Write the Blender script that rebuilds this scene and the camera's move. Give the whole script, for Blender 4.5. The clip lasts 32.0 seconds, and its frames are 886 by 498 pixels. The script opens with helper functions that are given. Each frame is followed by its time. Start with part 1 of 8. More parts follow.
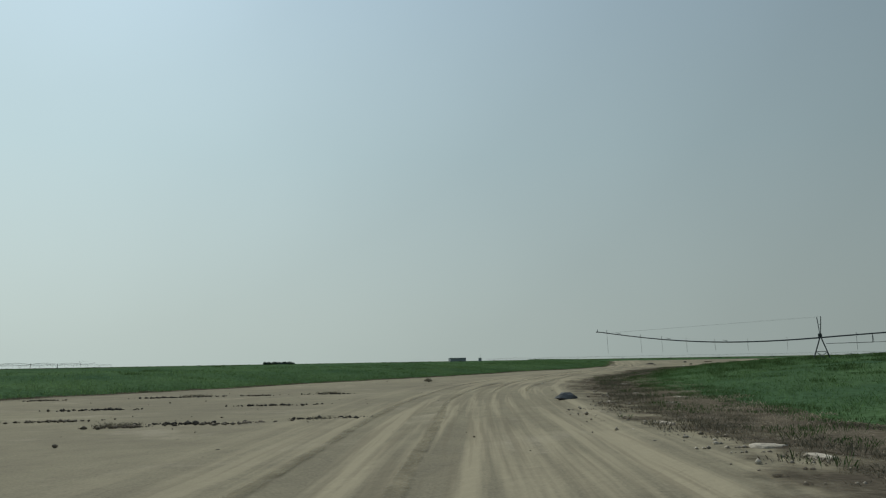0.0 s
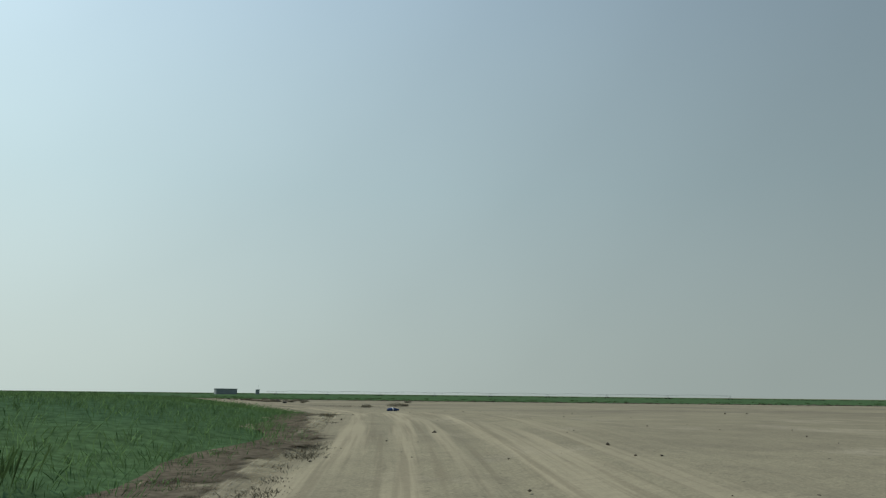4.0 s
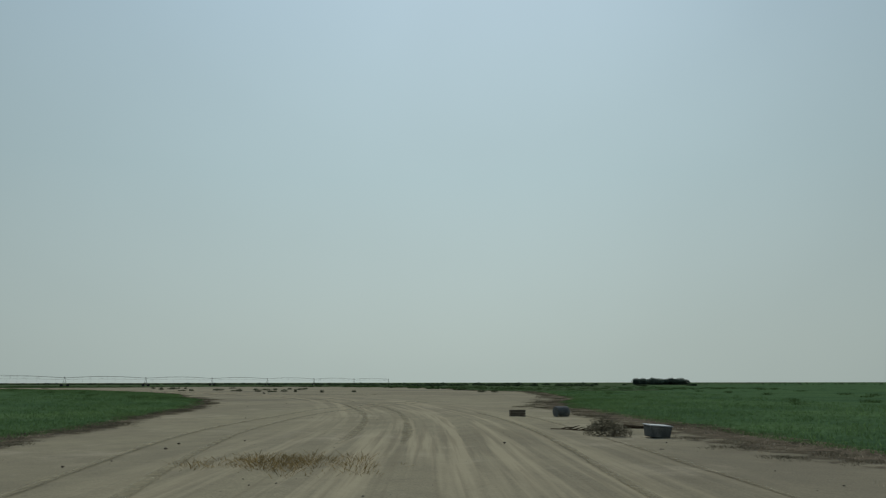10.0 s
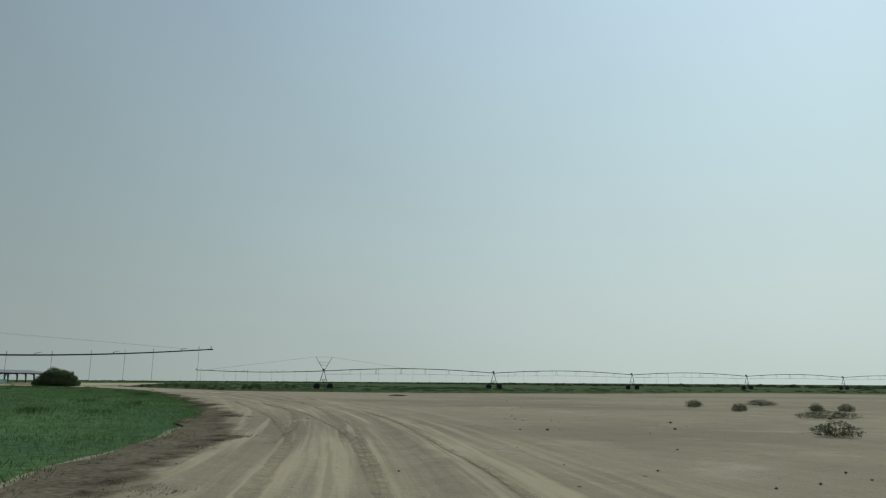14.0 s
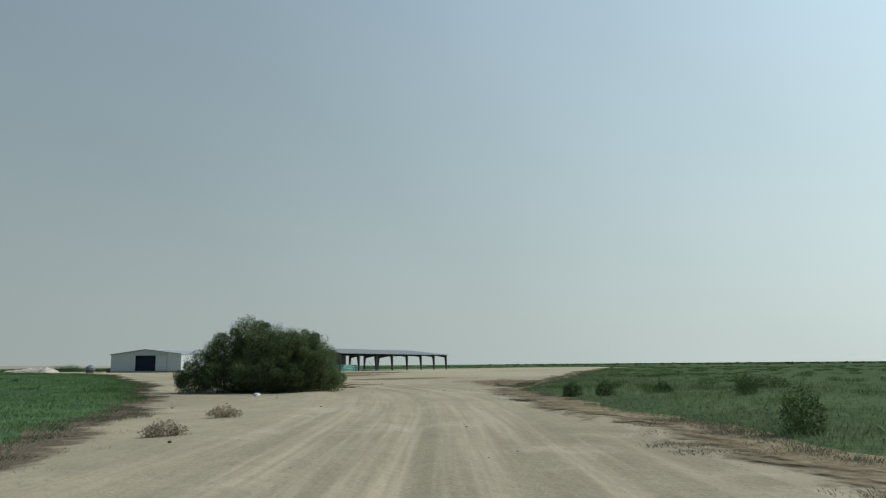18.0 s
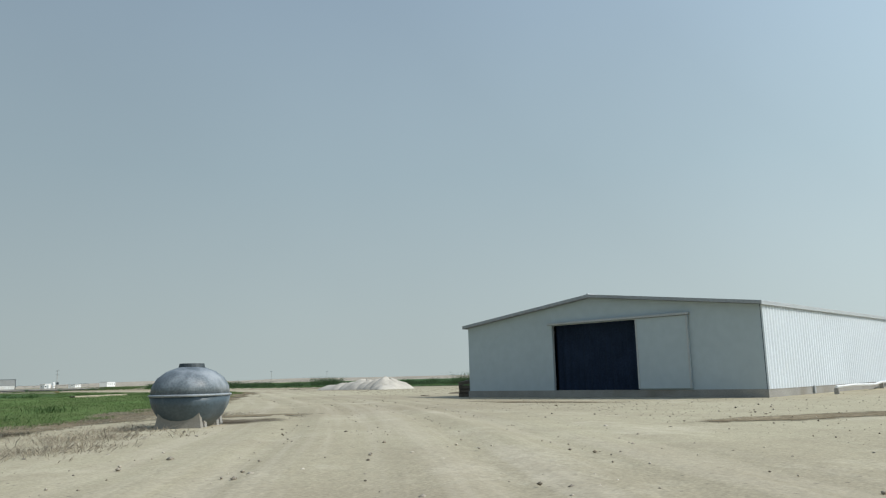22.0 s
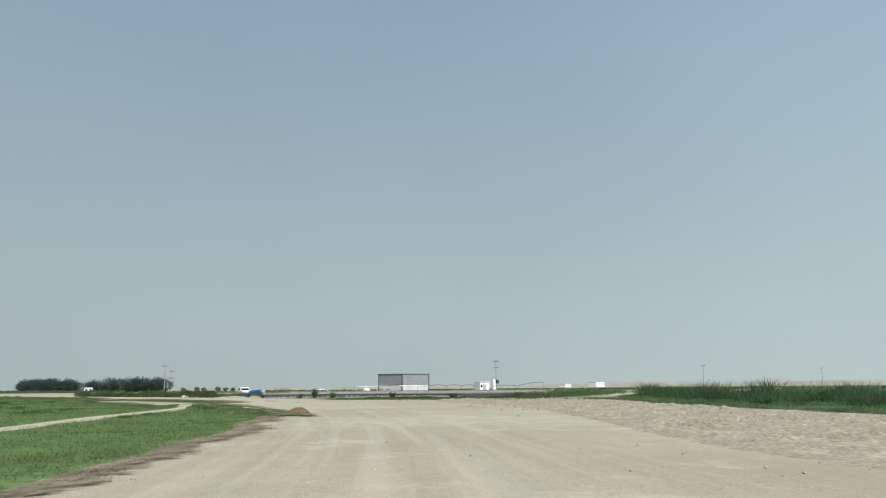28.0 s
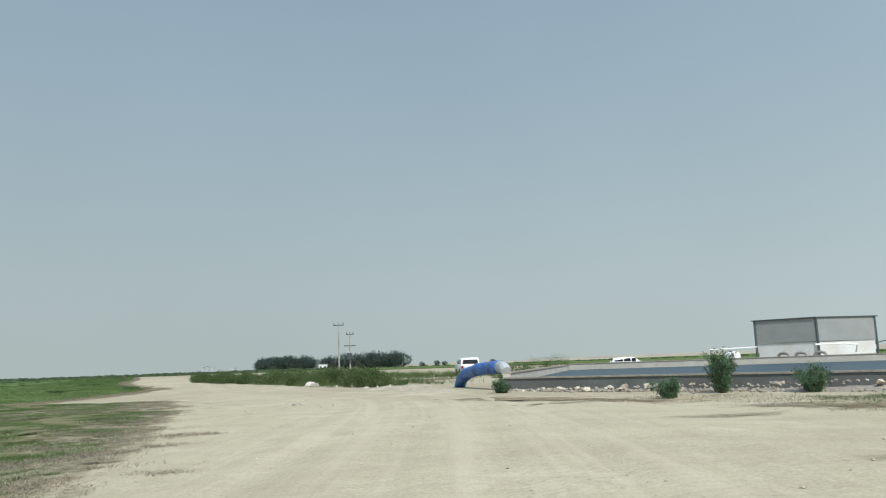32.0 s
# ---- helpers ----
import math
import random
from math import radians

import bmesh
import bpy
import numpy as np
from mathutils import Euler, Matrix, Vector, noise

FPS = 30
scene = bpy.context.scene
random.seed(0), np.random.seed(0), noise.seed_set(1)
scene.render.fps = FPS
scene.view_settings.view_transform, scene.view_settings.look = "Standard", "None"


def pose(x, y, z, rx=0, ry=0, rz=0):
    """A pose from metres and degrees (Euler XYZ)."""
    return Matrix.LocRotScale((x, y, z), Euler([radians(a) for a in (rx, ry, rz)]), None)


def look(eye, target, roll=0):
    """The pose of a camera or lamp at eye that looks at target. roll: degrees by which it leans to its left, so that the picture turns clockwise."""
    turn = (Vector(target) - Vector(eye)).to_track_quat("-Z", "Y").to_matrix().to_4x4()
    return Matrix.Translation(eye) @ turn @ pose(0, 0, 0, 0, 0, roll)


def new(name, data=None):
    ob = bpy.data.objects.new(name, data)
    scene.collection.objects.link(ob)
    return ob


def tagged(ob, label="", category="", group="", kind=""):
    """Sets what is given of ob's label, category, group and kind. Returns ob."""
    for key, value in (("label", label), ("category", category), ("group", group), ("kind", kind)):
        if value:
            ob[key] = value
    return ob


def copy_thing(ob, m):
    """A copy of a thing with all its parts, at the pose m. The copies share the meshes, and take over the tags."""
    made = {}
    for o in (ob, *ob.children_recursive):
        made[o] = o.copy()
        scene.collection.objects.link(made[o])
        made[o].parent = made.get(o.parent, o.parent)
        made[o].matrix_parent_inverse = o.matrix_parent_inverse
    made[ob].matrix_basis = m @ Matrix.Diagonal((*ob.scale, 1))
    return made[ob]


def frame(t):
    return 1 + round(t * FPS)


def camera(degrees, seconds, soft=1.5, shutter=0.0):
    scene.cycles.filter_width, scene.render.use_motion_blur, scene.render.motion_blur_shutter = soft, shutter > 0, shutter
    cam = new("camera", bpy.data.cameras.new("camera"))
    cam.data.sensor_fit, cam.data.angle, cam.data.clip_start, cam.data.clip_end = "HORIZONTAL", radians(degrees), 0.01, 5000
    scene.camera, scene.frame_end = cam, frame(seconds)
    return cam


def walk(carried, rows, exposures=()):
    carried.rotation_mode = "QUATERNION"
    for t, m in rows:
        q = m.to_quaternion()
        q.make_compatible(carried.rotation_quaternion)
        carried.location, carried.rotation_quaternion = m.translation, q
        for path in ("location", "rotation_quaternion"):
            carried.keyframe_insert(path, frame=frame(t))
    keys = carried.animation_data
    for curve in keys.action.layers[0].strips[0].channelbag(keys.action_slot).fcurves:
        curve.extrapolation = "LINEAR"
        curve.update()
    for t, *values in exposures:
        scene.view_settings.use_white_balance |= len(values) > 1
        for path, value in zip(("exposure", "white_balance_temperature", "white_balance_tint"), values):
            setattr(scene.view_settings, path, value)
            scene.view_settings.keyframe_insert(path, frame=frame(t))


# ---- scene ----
EXPOSURES = ((0.0, -0.57, 6600, 5), (1.0, -0.44, 6600, 5), (2.0, -0.26, 6600, 5), (3.0, -0.25, 6600, 5), (6.0, -0.63, 6600, 5), (7.0, -0.70, 6600, 5), (8.0, -0.67, 6600, 4), (9.0, -0.88, 6600, 4), (10.0, -0.86, 6600, 4), (11.0, -0.85, 6600, 4), (12.0, -0.73, 6600, 4), (13.0, -0.60, 6600, 5), (16.0, -0.28, 6600, 6), (17.0, -0.19, 6600, 7), (18.0, -0.05, 6600, 8), (19.0, -0.01, 6520, 8), (20.0, 0.29, 6440, 9), (21.0, 0.34, 6440, 9), (22.0, 0.35, 6440, 10), (23.0, 0.50, 6440, 10), (24.0, 0.46, 6440, 10), (27.0, 0.52, 6420, 10), (30.0, 0.58, 6420, 10), (32.0, 0.62, 6420, 10))
cam = camera(60.66, 32.0, soft=1.2)
# seconds, x, y, z, heading (clockwise from +y), tilt up, lean
PATH = [
    (0.0, -6.50, -100.77, 1.334, 4.69, 8.42, 0.98),
    (0.5, -4.30, -82.64, 1.303, 8.74, 8.49, 0.66),
    (1.0, -1.11, -64.66, 1.294, 13.62, 9.00, 1.51),
    (1.5, 4.43, -47.27, 1.243, 19.24, 8.93, 1.46),
    (2.0, 11.12, -30.28, 1.253, 25.06, 9.43, 1.25),
    (2.5, 19.32, -13.95, 1.242, 28.67, 9.13, 1.01),
    (3.0, 26.44, 2.90, 1.148, 24.63, 8.89, 2.36),
    (3.5, 32.02, 20.20, 1.224, 20.85, 10.16, -0.41),
    (4.0, 37.83, 37.03, 1.35, 18.28, 10.9, -0.62),
    (4.5, 42.35, 53.68, 1.89, 14.02, 10.29, -0.80),
    (5.0, 45.26, 70.64, 1.73, 9.74, 9.7, -0.90),
    (5.5, 46.23, 88.38, 1.297, 7.11, 10.14, -0.89),
    (6.0, 46.90, 106.65, 1.245, 3.69, 9.74, -0.35),
    (6.5, 46.04, 124.95, 1.261, -1.31, 9.40, -0.32),
    (7.0, 44.01, 142.67, 1.235, -3.80, 9.61, 1.12),
    (7.5, 42.67, 159.85, 1.203, -2.53, 10.14, -0.34),
    (8.0, 42.80, 178.11, 1.263, 2.74, 10.05, 0.20),
    (8.5, 39.43, 194.21, 1.232, -10.25, 9.64, 0.42),
    (8.7, 37.08, 200.51, 1.181, -19.62, 9.67, 0.83),
    (9.0, 31.72, 209.31, 1.226, -33.09, 10.08, 0.53),
    (9.5, 21.04, 222.95, 1.234, -41.44, 9.83, 0.45),
    (10.0, 11.05, 236.56, 1.382, -32.58, 9.99, 0.07),
    (10.5, 1.45, 251.45, 1.286, -32.25, 9.84, 0.56),
    (11.0, -9.46, 265.47, 1.265, -36.87, 9.81, 1.28),
    (11.5, -21.14, 278.46, 1.282, -41.93, 10.14, 0.82),
    (12.0, -35.05, 288.99, 1.319, -54.05, 9.75, 0.10),
    (12.5, -51.59, 296.96, 1.196, -65.33, 9.26, 1.41),
    (13.0, -68.64, 303.67, 1.178, -65.19, 8.83, 0.17),
    (13.5, -84.89, 310.05, 1.278, -64.65, 9.83, -0.12),
    (14.0, -101.49, 316.17, 1.309, -66.74, 9.97, -0.37),
    (14.5, -117.87, 321.11, 1.359, -71.64, 10.15, -0.60),
    (15.0, -133.82, 324.45, 1.402, -76.91, 10.29, -0.77),
    (15.5, -149.18, 325.74, 1.411, -80.16, 10.27, -0.81),
    (16.0, -164.68, 326.48, 1.344, -86.66, 9.65, -1.29),
    (16.5, -179.15, 325.97, 1.289, -89.70, 9.50, -0.48),
    (17.0, -193.78, 325.51, 1.309, -90.06, 9.09, -0.67),
    (17.5, -210.18, 323.53, 1.354, -94.45, 8.90, 0.25),
    (18.0, -227.14, 320.54, 1.272, -97.74, 8.67, 0.49),
    (18.5, -244.62, 316.99, 1.067, -98.11, 8.86, -1.05),
    (19.0, -259.65, 314.58, 1.282, -99.37, 8.98, 0.07),
    (19.5, -272.39, 309.64, 1.274, -113.86, 8.82, 0.14),
    (20.0, -284.89, 301.44, 1.227, -122.99, 9.50, -1.50),
    (20.5, -296.73, 292.33, 1.362, -125.53, 9.81, 0.88),
    (21.0, -306.66, 283.98, 1.272, -127.43, 9.89, 1.12),
    (21.5, -317.05, 274.90, 1.229, -129.95, 9.74, 1.21),
    (22.0, -326.74, 265.74, 1.210, -130.82, 9.65, 1.36),
    (22.5, -335.77, 256.84, 1.359, -134.77, 9.66, 1.23),
    (23.0, -343.23, 247.20, 1.278, -139.91, 9.79, 0.62),
    (23.5, -349.94, 237.47, 1.287, -141.47, 9.44, 1.44),
    (24.0, -356.66, 227.23, 1.171, -141.97, 9.38, 1.75),
    (24.5, -363.47, 216.58, 1.241, -145.83, 9.44, 0.98),
    (25.0, -369.19, 206.33, 1.248, -147.56, 9.51, 0.83),
    (25.5, -373.35, 196.35, 1.273, -150.62, 9.69, 0.58),
    (26.0, -376.72, 186.48, 1.299, -153.73, 9.88, 0.34),
    (26.5, -380.10, 176.53, 1.309, -155.66, 10.02, 0.22),
    (27.0, -384.00, 166.76, 1.308, -157.45, 10.82, 0.20),
    (27.5, -387.41, 156.46, 1.291, -161.69, 10.52, 0.06),
    (28.0, -390.09, 146.02, 1.285, -166.18, 10.35, 0.48),
    (28.5, -392.21, 134.94, 1.322, -168.68, 10.13, 0.44),
    (29.0, -393.68, 122.98, 1.332, -170.40, 9.90, 0.19),
    (29.5, -394.66, 112.72, 1.301, -174.39, 9.59, -1.03),
    (30.0, -394.75, 101.77, 1.289, -178.26, 9.34, 0.24),
    (30.5, -394.13, 91.80, 1.298, -181.68, 9.18, 1.27),
    (31.0, -393.11, 83.00, 1.289, -184.15, 8.97, 0.34),
    (31.5, -392.10, 74.89, 1.250, -184.25, 8.67, 2.63),
    (32.0, -391.27, 67.00, 1.189, -184.24, 8.58, 2.11),
]
walk(cam, [(t, pose(x, y, z, 90 + tilt, 0, -head) @ pose(0, 0, 0, 0, 0, -lean)) for t, x, y, z, head, tilt, lean in PATH], EXPOSURES)

# ---------------------------------------------------------------- world, sun
SUN_AZ, SUN_EL = radians(-28), radians(46)      # azimuth from +y towards +x
sun = new("sun", bpy.data.lights.new("sun", "SUN"))
sun.data.energy, sun.data.angle, sun.data.color = 2.65, radians(1.2), (1.0, 0.95, 0.86)
sun_way = Vector((math.sin(SUN_AZ) * math.cos(SUN_EL), math.cos(SUN_AZ) * math.cos(SUN_EL), math.sin(SUN_EL)))
sun.matrix_world = look(sun_way * 100, (0, 0, 0))

world = bpy.data.worlds.new("hazy_sky")
scene.world = world
world.use_nodes = True
wn, wl = world.node_tree.nodes, world.node_tree.links
back = wn["Background"]
sky = wn.new("ShaderNodeTexSky")
sky.sky_type, sky.sun_disc = "NISHITA", False
sky.sun_elevation, sky.sun_rotation = SUN_EL, SUN_AZ
sky.altitude, sky.air_density, sky.dust_density, sky.ozone_density = 0, 1.0, 4.0, 1.0
haze = wn.new("ShaderNodeMix")
haze.data_type = "RGBA"
haze.inputs[0].default_value = 0.94
coord = wn.new("ShaderNodeTexCoord")
sep = wn.new("ShaderNodeSeparateXYZ")
rise = wn.new("ShaderNodeMapRange")
rise.inputs[1].default_value, rise.inputs[2].default_value = 0.0, 0.75
veil = wn.new("ShaderNodeValToRGB")
veil.color_ramp.elements[0].color = (5.33, 6.17, 6.10, 1)
veil.color_ramp.elements[1].color = (1.81, 2.63, 4.0, 1)
mid = veil.color_ramp.elements.new(0.35)
mid.color = (3.73, 4.81, 5.30, 1)
# the veil is brighter round the sun
aim = wn.new("ShaderNodeVectorMath")
aim.operation = "DOT_PRODUCT"
aim.inputs[1].default_value = (-0.375, 0.585, 0.719)      # thin haze, brightest round the sun
near_sun = wn.new("ShaderNodeMapRange")
near_sun.inputs[1].default_value, near_sun.inputs[2].default_value = -0.75, 1.0
fall = wn.new("ShaderNodeValToRGB")
fall.color_ramp.elements[0].color = (0.52, 0.52, 0.52, 1)
fall.color_ramp.elements[1].color = (2.9, 2.9, 2.9, 1)
for place, v in ((0.200, 0.62), (0.371, 0.68), (0.543, 0.77), (0.657, 0.92), (0.743, 1.12), (0.829, 1.44), (0.886, 1.78), (0.931, 2.11), (0.966, 2.50)):
    fall.color_ramp.elements.new(place).color = (v, v, v, 1)
wisps = wn.new("ShaderNodeTexNoise")
wisps.inputs["Scale"].default_value, wisps.inputs["Detail"].default_value = 2.2, 4
wisp_map = wn.new("ShaderNodeMapRange")
wisp_map.inputs[3].default_value, wisp_map.inputs[4].default_value = 0.93, 1.07
glow = wn.new("ShaderNodeMath")
glow.operation = "MULTIPLY"
tint = wn.new("ShaderNodeVectorMath")
tint.operation = "SCALE"
wl.new(coord.outputs["Generated"], sep.inputs[0])
wl.new(sep.outputs["Z"], rise.inputs[0])
wl.new(rise.outputs[0], veil.inputs[0])
wl.new(coord.outputs["Generated"], aim.inputs[0])
wl.new(aim.outputs["Value"], near_sun.inputs[0])
wl.new(coord.outputs["Generated"], wisps.inputs["Vector"])
wl.new(wisps.outputs[0], wisp_map.inputs[0])
wl.new(near_sun.outputs[0], fall.inputs[0])
wl.new(fall.outputs[0], glow.inputs[0])
wl.new(wisp_map.outputs[0], glow.inputs[1])
wl.new(veil.outputs[0], tint.inputs[0])
wl.new(glow.outputs[0], tint.inputs["Scale"])
wl.new(sky.outputs[0], haze.inputs[6])
wl.new(tint.outputs[0], haze.inputs[7])
wl.new(haze.outputs[2], back.inputs[0])
back.inputs[1].default_value = 0.1

# ---------------------------------------------------------------- materials
MATS = {}


def mat(name, color, rough=0.85, metal=0.0, var=0.25, scale=3.0, fine=40.0, bump=0.3, second=None, stain=None, random_tint=0.0, trans=0.0, spec=0.5, leafy=0.0):
    """A surface with grain at two scales, stains and relief."""
    if name in MATS:
        return MATS[name]
    m = bpy.data.materials.new(name)
    m.use_nodes = True
    n, l = m.node_tree.nodes, m.node_tree.links
    b = n["Principled BSDF"]
    b.inputs["Roughness"].default_value, b.inputs["Metallic"].default_value = rough, metal
    b.inputs["Specular IOR Level"].default_value = spec
    tc = n.new("ShaderNodeTexCoord")
    geo = n.new("ShaderNodeNewGeometry")
    big, small = n.new("ShaderNodeTexNoise"), n.new("ShaderNodeTexNoise")
    big.inputs["Scale"].default_value, big.inputs["Detail"].default_value = scale, 5
    small.inputs["Scale"].default_value, small.inputs["Detail"].default_value = fine, 3
    for q in (big, small):
        l.new(geo.outputs["Position"], q.inputs["Vector"])
    c = Vector(color)
    d = Vector(second) if second else c * (1 - var)
    ramp = n.new("ShaderNodeValToRGB")
    ramp.color_ramp.elements[0].position, ramp.color_ramp.elements[1].position = 0.32, 0.68
    ramp.color_ramp.elements[0].color, ramp.color_ramp.elements[1].color = (*d, 1), (*c, 1)
    l.new(big.outputs[0], ramp.inputs[0])
    mix = n.new("ShaderNodeMix")
    mix.data_type, mix.blend_type = "RGBA", "MULTIPLY"
    mix.inputs[0].default_value = 1.0
    grain = n.new("ShaderNodeMapRange")
    grain.inputs[1].default_value, grain.inputs[2].default_value = 0.3, 0.7
    grain.inputs[3].default_value, grain.inputs[4].default_value = 1 - var, 1 + var * 0.5
    l.new(small.outputs[0], grain.inputs[0])
    l.new(ramp.outputs[0], mix.inputs[6])
    l.new(grain.outputs[0], mix.inputs[7])
    out = mix.outputs[2]
    if stain:
        sm = n.new("ShaderNodeMix")
        sm.data_type = "RGBA"
        sn = n.new("ShaderNodeTexNoise")
        sn.inputs["Scale"].default_value, sn.inputs["Detail"].default_value = scale * 0.5, 6
        sr = n.new("ShaderNodeMapRange")
        sr.inputs[1].default_value, sr.inputs[2].default_value, sr.inputs[4].default_value = 0.52, 0.66, 0.8
        l.new(geo.outputs["Position"], sn.inputs["Vector"])
        l.new(sn.outputs[0], sr.inputs[0])
        l.new(sr.outputs[0], sm.inputs[0])
        l.new(out, sm.inputs[6])
        sm.inputs[7].default_value = (*stain, 1)
        out = sm.outputs[2]
    if random_tint:
        info = n.new("ShaderNodeNewGeometry")
        rm = n.new("ShaderNodeMapRange")
        rm.inputs[3].default_value, rm.inputs[4].default_value = 1 - random_tint, 1 + random_tint
        l.new(info.outputs["Random Per Island"], rm.inputs[0])
        tm = n.new("ShaderNodeMix")
        tm.data_type, tm.blend_type = "RGBA", "MULTIPLY"
        tm.inputs[0].default_value = 1.0
        l.new(out, tm.inputs[6])
        l.new(rm.outputs[0], tm.inputs[7])
        out = tm.outputs[2]
    l.new(out, b.inputs["Base Color"])
    if bump:
        bp = n.new("ShaderNodeBump")
        bp.inputs["Strength"].default_value, bp.inputs["Distance"].default_value = bump, 0.02
        l.new(small.outputs[0], bp.inputs["Height"])
        l.new(bp.outputs[0], b.inputs["Normal"])
    if trans:
        b.inputs["Transmission Weight"].default_value = trans
    if leafy:
        tl, mx = n.new("ShaderNodeBsdfTranslucent"), n.new("ShaderNodeMixShader")
        mx.inputs[0].default_value = leafy
        l.new(out, tl.inputs[0])
        l.new(b.outputs[0], mx.inputs[1])
        l.new(tl.outputs[0], mx.inputs[2])
        l.new(mx.outputs[0], n["Material Output"].inputs["Surface"])
    MATS[name] = m
    return m


SAND, GRAVEL = (0.33, 0.293, 0.197), (0.435, 0.394, 0.273)


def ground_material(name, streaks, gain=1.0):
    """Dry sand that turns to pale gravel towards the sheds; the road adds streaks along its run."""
    m = bpy.data.materials.new(name)
    m.use_nodes = True
    n, l = m.node_tree.nodes, m.node_tree.links
    b = n["Principled BSDF"]
    b.inputs["Roughness"].default_value = 0.95
    b.inputs["Specular IOR Level"].default_value = 0.04
    geo = n.new("ShaderNodeNewGeometry")

    def noise_at(scale, detail=4, vec=None, rough=0.55):
        t = n.new("ShaderNodeTexNoise")
        t.inputs["Scale"].default_value, t.inputs["Detail"].default_value, t.inputs["Roughness"].default_value = scale, detail, rough
        l.new(vec or geo.outputs["Position"], t.inputs["Vector"])
        return t.outputs[0]

    def ranged(x, a, c, lo, hi):
        r = n.new("ShaderNodeMapRange")
        for i, v in zip((1, 2, 3, 4), (a, c, lo, hi)):
            r.inputs[i].default_value = v
        l.new(x, r.inputs[0])
        return r.outputs[0]

    def mixed(f, x, y, mode="MIX"):
        k = n.new("ShaderNodeMix")
        k.data_type, k.blend_type = "RGBA", mode
        for slot, v in ((0, f), (6, x), (7, y)):
            if isinstance(v, (float, int)):
                k.inputs[slot].default_value = v
            elif isinstance(v, tuple):
                k.inputs[slot].default_value = (*v, 1)
            else:
                l.new(v, k.inputs[slot])
        return k.outputs[2]

    xyz = n.new("ShaderNodeSeparateXYZ")
    l.new(geo.outputs["Position"], xyz.inputs[0])
    pale = ranged(xyz.outputs["X"], -180, -345, 0, 1)
    col = mixed(pale, SAND, GRAVEL)
    dark = mixed(pale, (0.195, 0.171, 0.124), (0.325, 0.28, 0.195))
    col = mixed(ranged(noise_at(0.055, 6), 0.42, 0.66, 0, 0.75), col, dark)
    col = mixed(ranged(noise_at(0.9, 5), 0.40, 0.70, 0, 0.45), col, dark)
    col = mixed(ranged(noise_at(0.3, 6, rough=0.7), 0.55, 0.68, 0, 0.45), col, mixed(pale, (0.47, 0.41, 0.305), (0.60, 0.545, 0.415)))
    col = mixed(ranged(noise_at(2.6, 7, rough=0.75), 0.54, 0.66, 0, 0.42), col, dark)
    col = mixed(ranged(noise_at(5.5, 9, rough=0.8), 0.58, 0.66, 0, 0.36), col, dark)
    col = mixed(1.0, col, ranged(noise_at(28, 3), 0.3, 0.7, 0.83, 1.13), "MULTIPLY")
    pebble = n.new("ShaderNodeTexVoronoi")
    pebble.inputs["Scale"].default_value = 5.0
    l.new(geo.outputs["Position"], pebble.inputs["Vector"])
    spots = mixed(ranged(noise_at(0.35, 3), 0.46, 0.60, 0, 0.8), (0.0, 0.0, 0.0), ranged(pebble.outputs["Distance"], 0.13, 0.06, 0, 1))
    col = mixed(spots, col, (0.13, 0.11, 0.085))
    height = noise_at(5, 4, rough=0.6)
    if streaks:
        uv = n.new("ShaderNodeUVMap")
        mp = n.new("ShaderNodeMapping")
        mp.inputs["Scale"].default_value = (0.035, 1.25, 1)
        l.new(uv.outputs[0], mp.inputs["Vector"])
        s1 = noise_at(1.6, 4, mp.outputs[0])
        mp2 = n.new("ShaderNodeMapping")
        mp2.inputs["Scale"].default_value = (0.10, 5.0, 1)
        l.new(uv.outputs[0], mp2.inputs["Vector"])
        s2 = noise_at(1.3, 3, mp2.outputs[0])
        sv = n.new("ShaderNodeSeparateXYZ")
        l.new(uv.outputs[0], sv.inputs[0])
        edge = n.new("ShaderNodeMath")
        edge.operation = "ABSOLUTE"
        l.new(sv.outputs["Y"], edge.inputs[0])
        inside = ranged(edge.outputs[0], streaks, streaks * 0.45, 0, 1)
        light = mixed(pale, (0.43, 0.372, 0.252), (0.55, 0.485, 0.375))
        inside = mixed(1.0, inside, ranged(pale, 0, 1, 1.0, 0.32), "MULTIPLY")
        k1 = mixed(1.0, inside, ranged(s1, 0.47, 0.60, 0, 0.75), "MULTIPLY")
        k2 = mixed(1.0, inside, ranged(s2, 0.50, 0.62, 0, 0.48), "MULTIPLY")
        col = mixed(k1, col, light)
        col = mixed(k2, col, mixed(pale, (0.225, 0.192, 0.13), (0.345, 0.30, 0.21)))
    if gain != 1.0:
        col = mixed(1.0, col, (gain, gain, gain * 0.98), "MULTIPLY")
    l.new(col, b.inputs["Base Color"])
    bp = n.new("ShaderNodeBump")
    bp.inputs["Strength"].default_value, bp.inputs["Distance"].default_value = 0.42, 0.07
    l.new(height, bp.inputs["Height"])
    l.new(bp.outputs[0], b.inputs["Normal"])
    MATS[name] = m
    return m


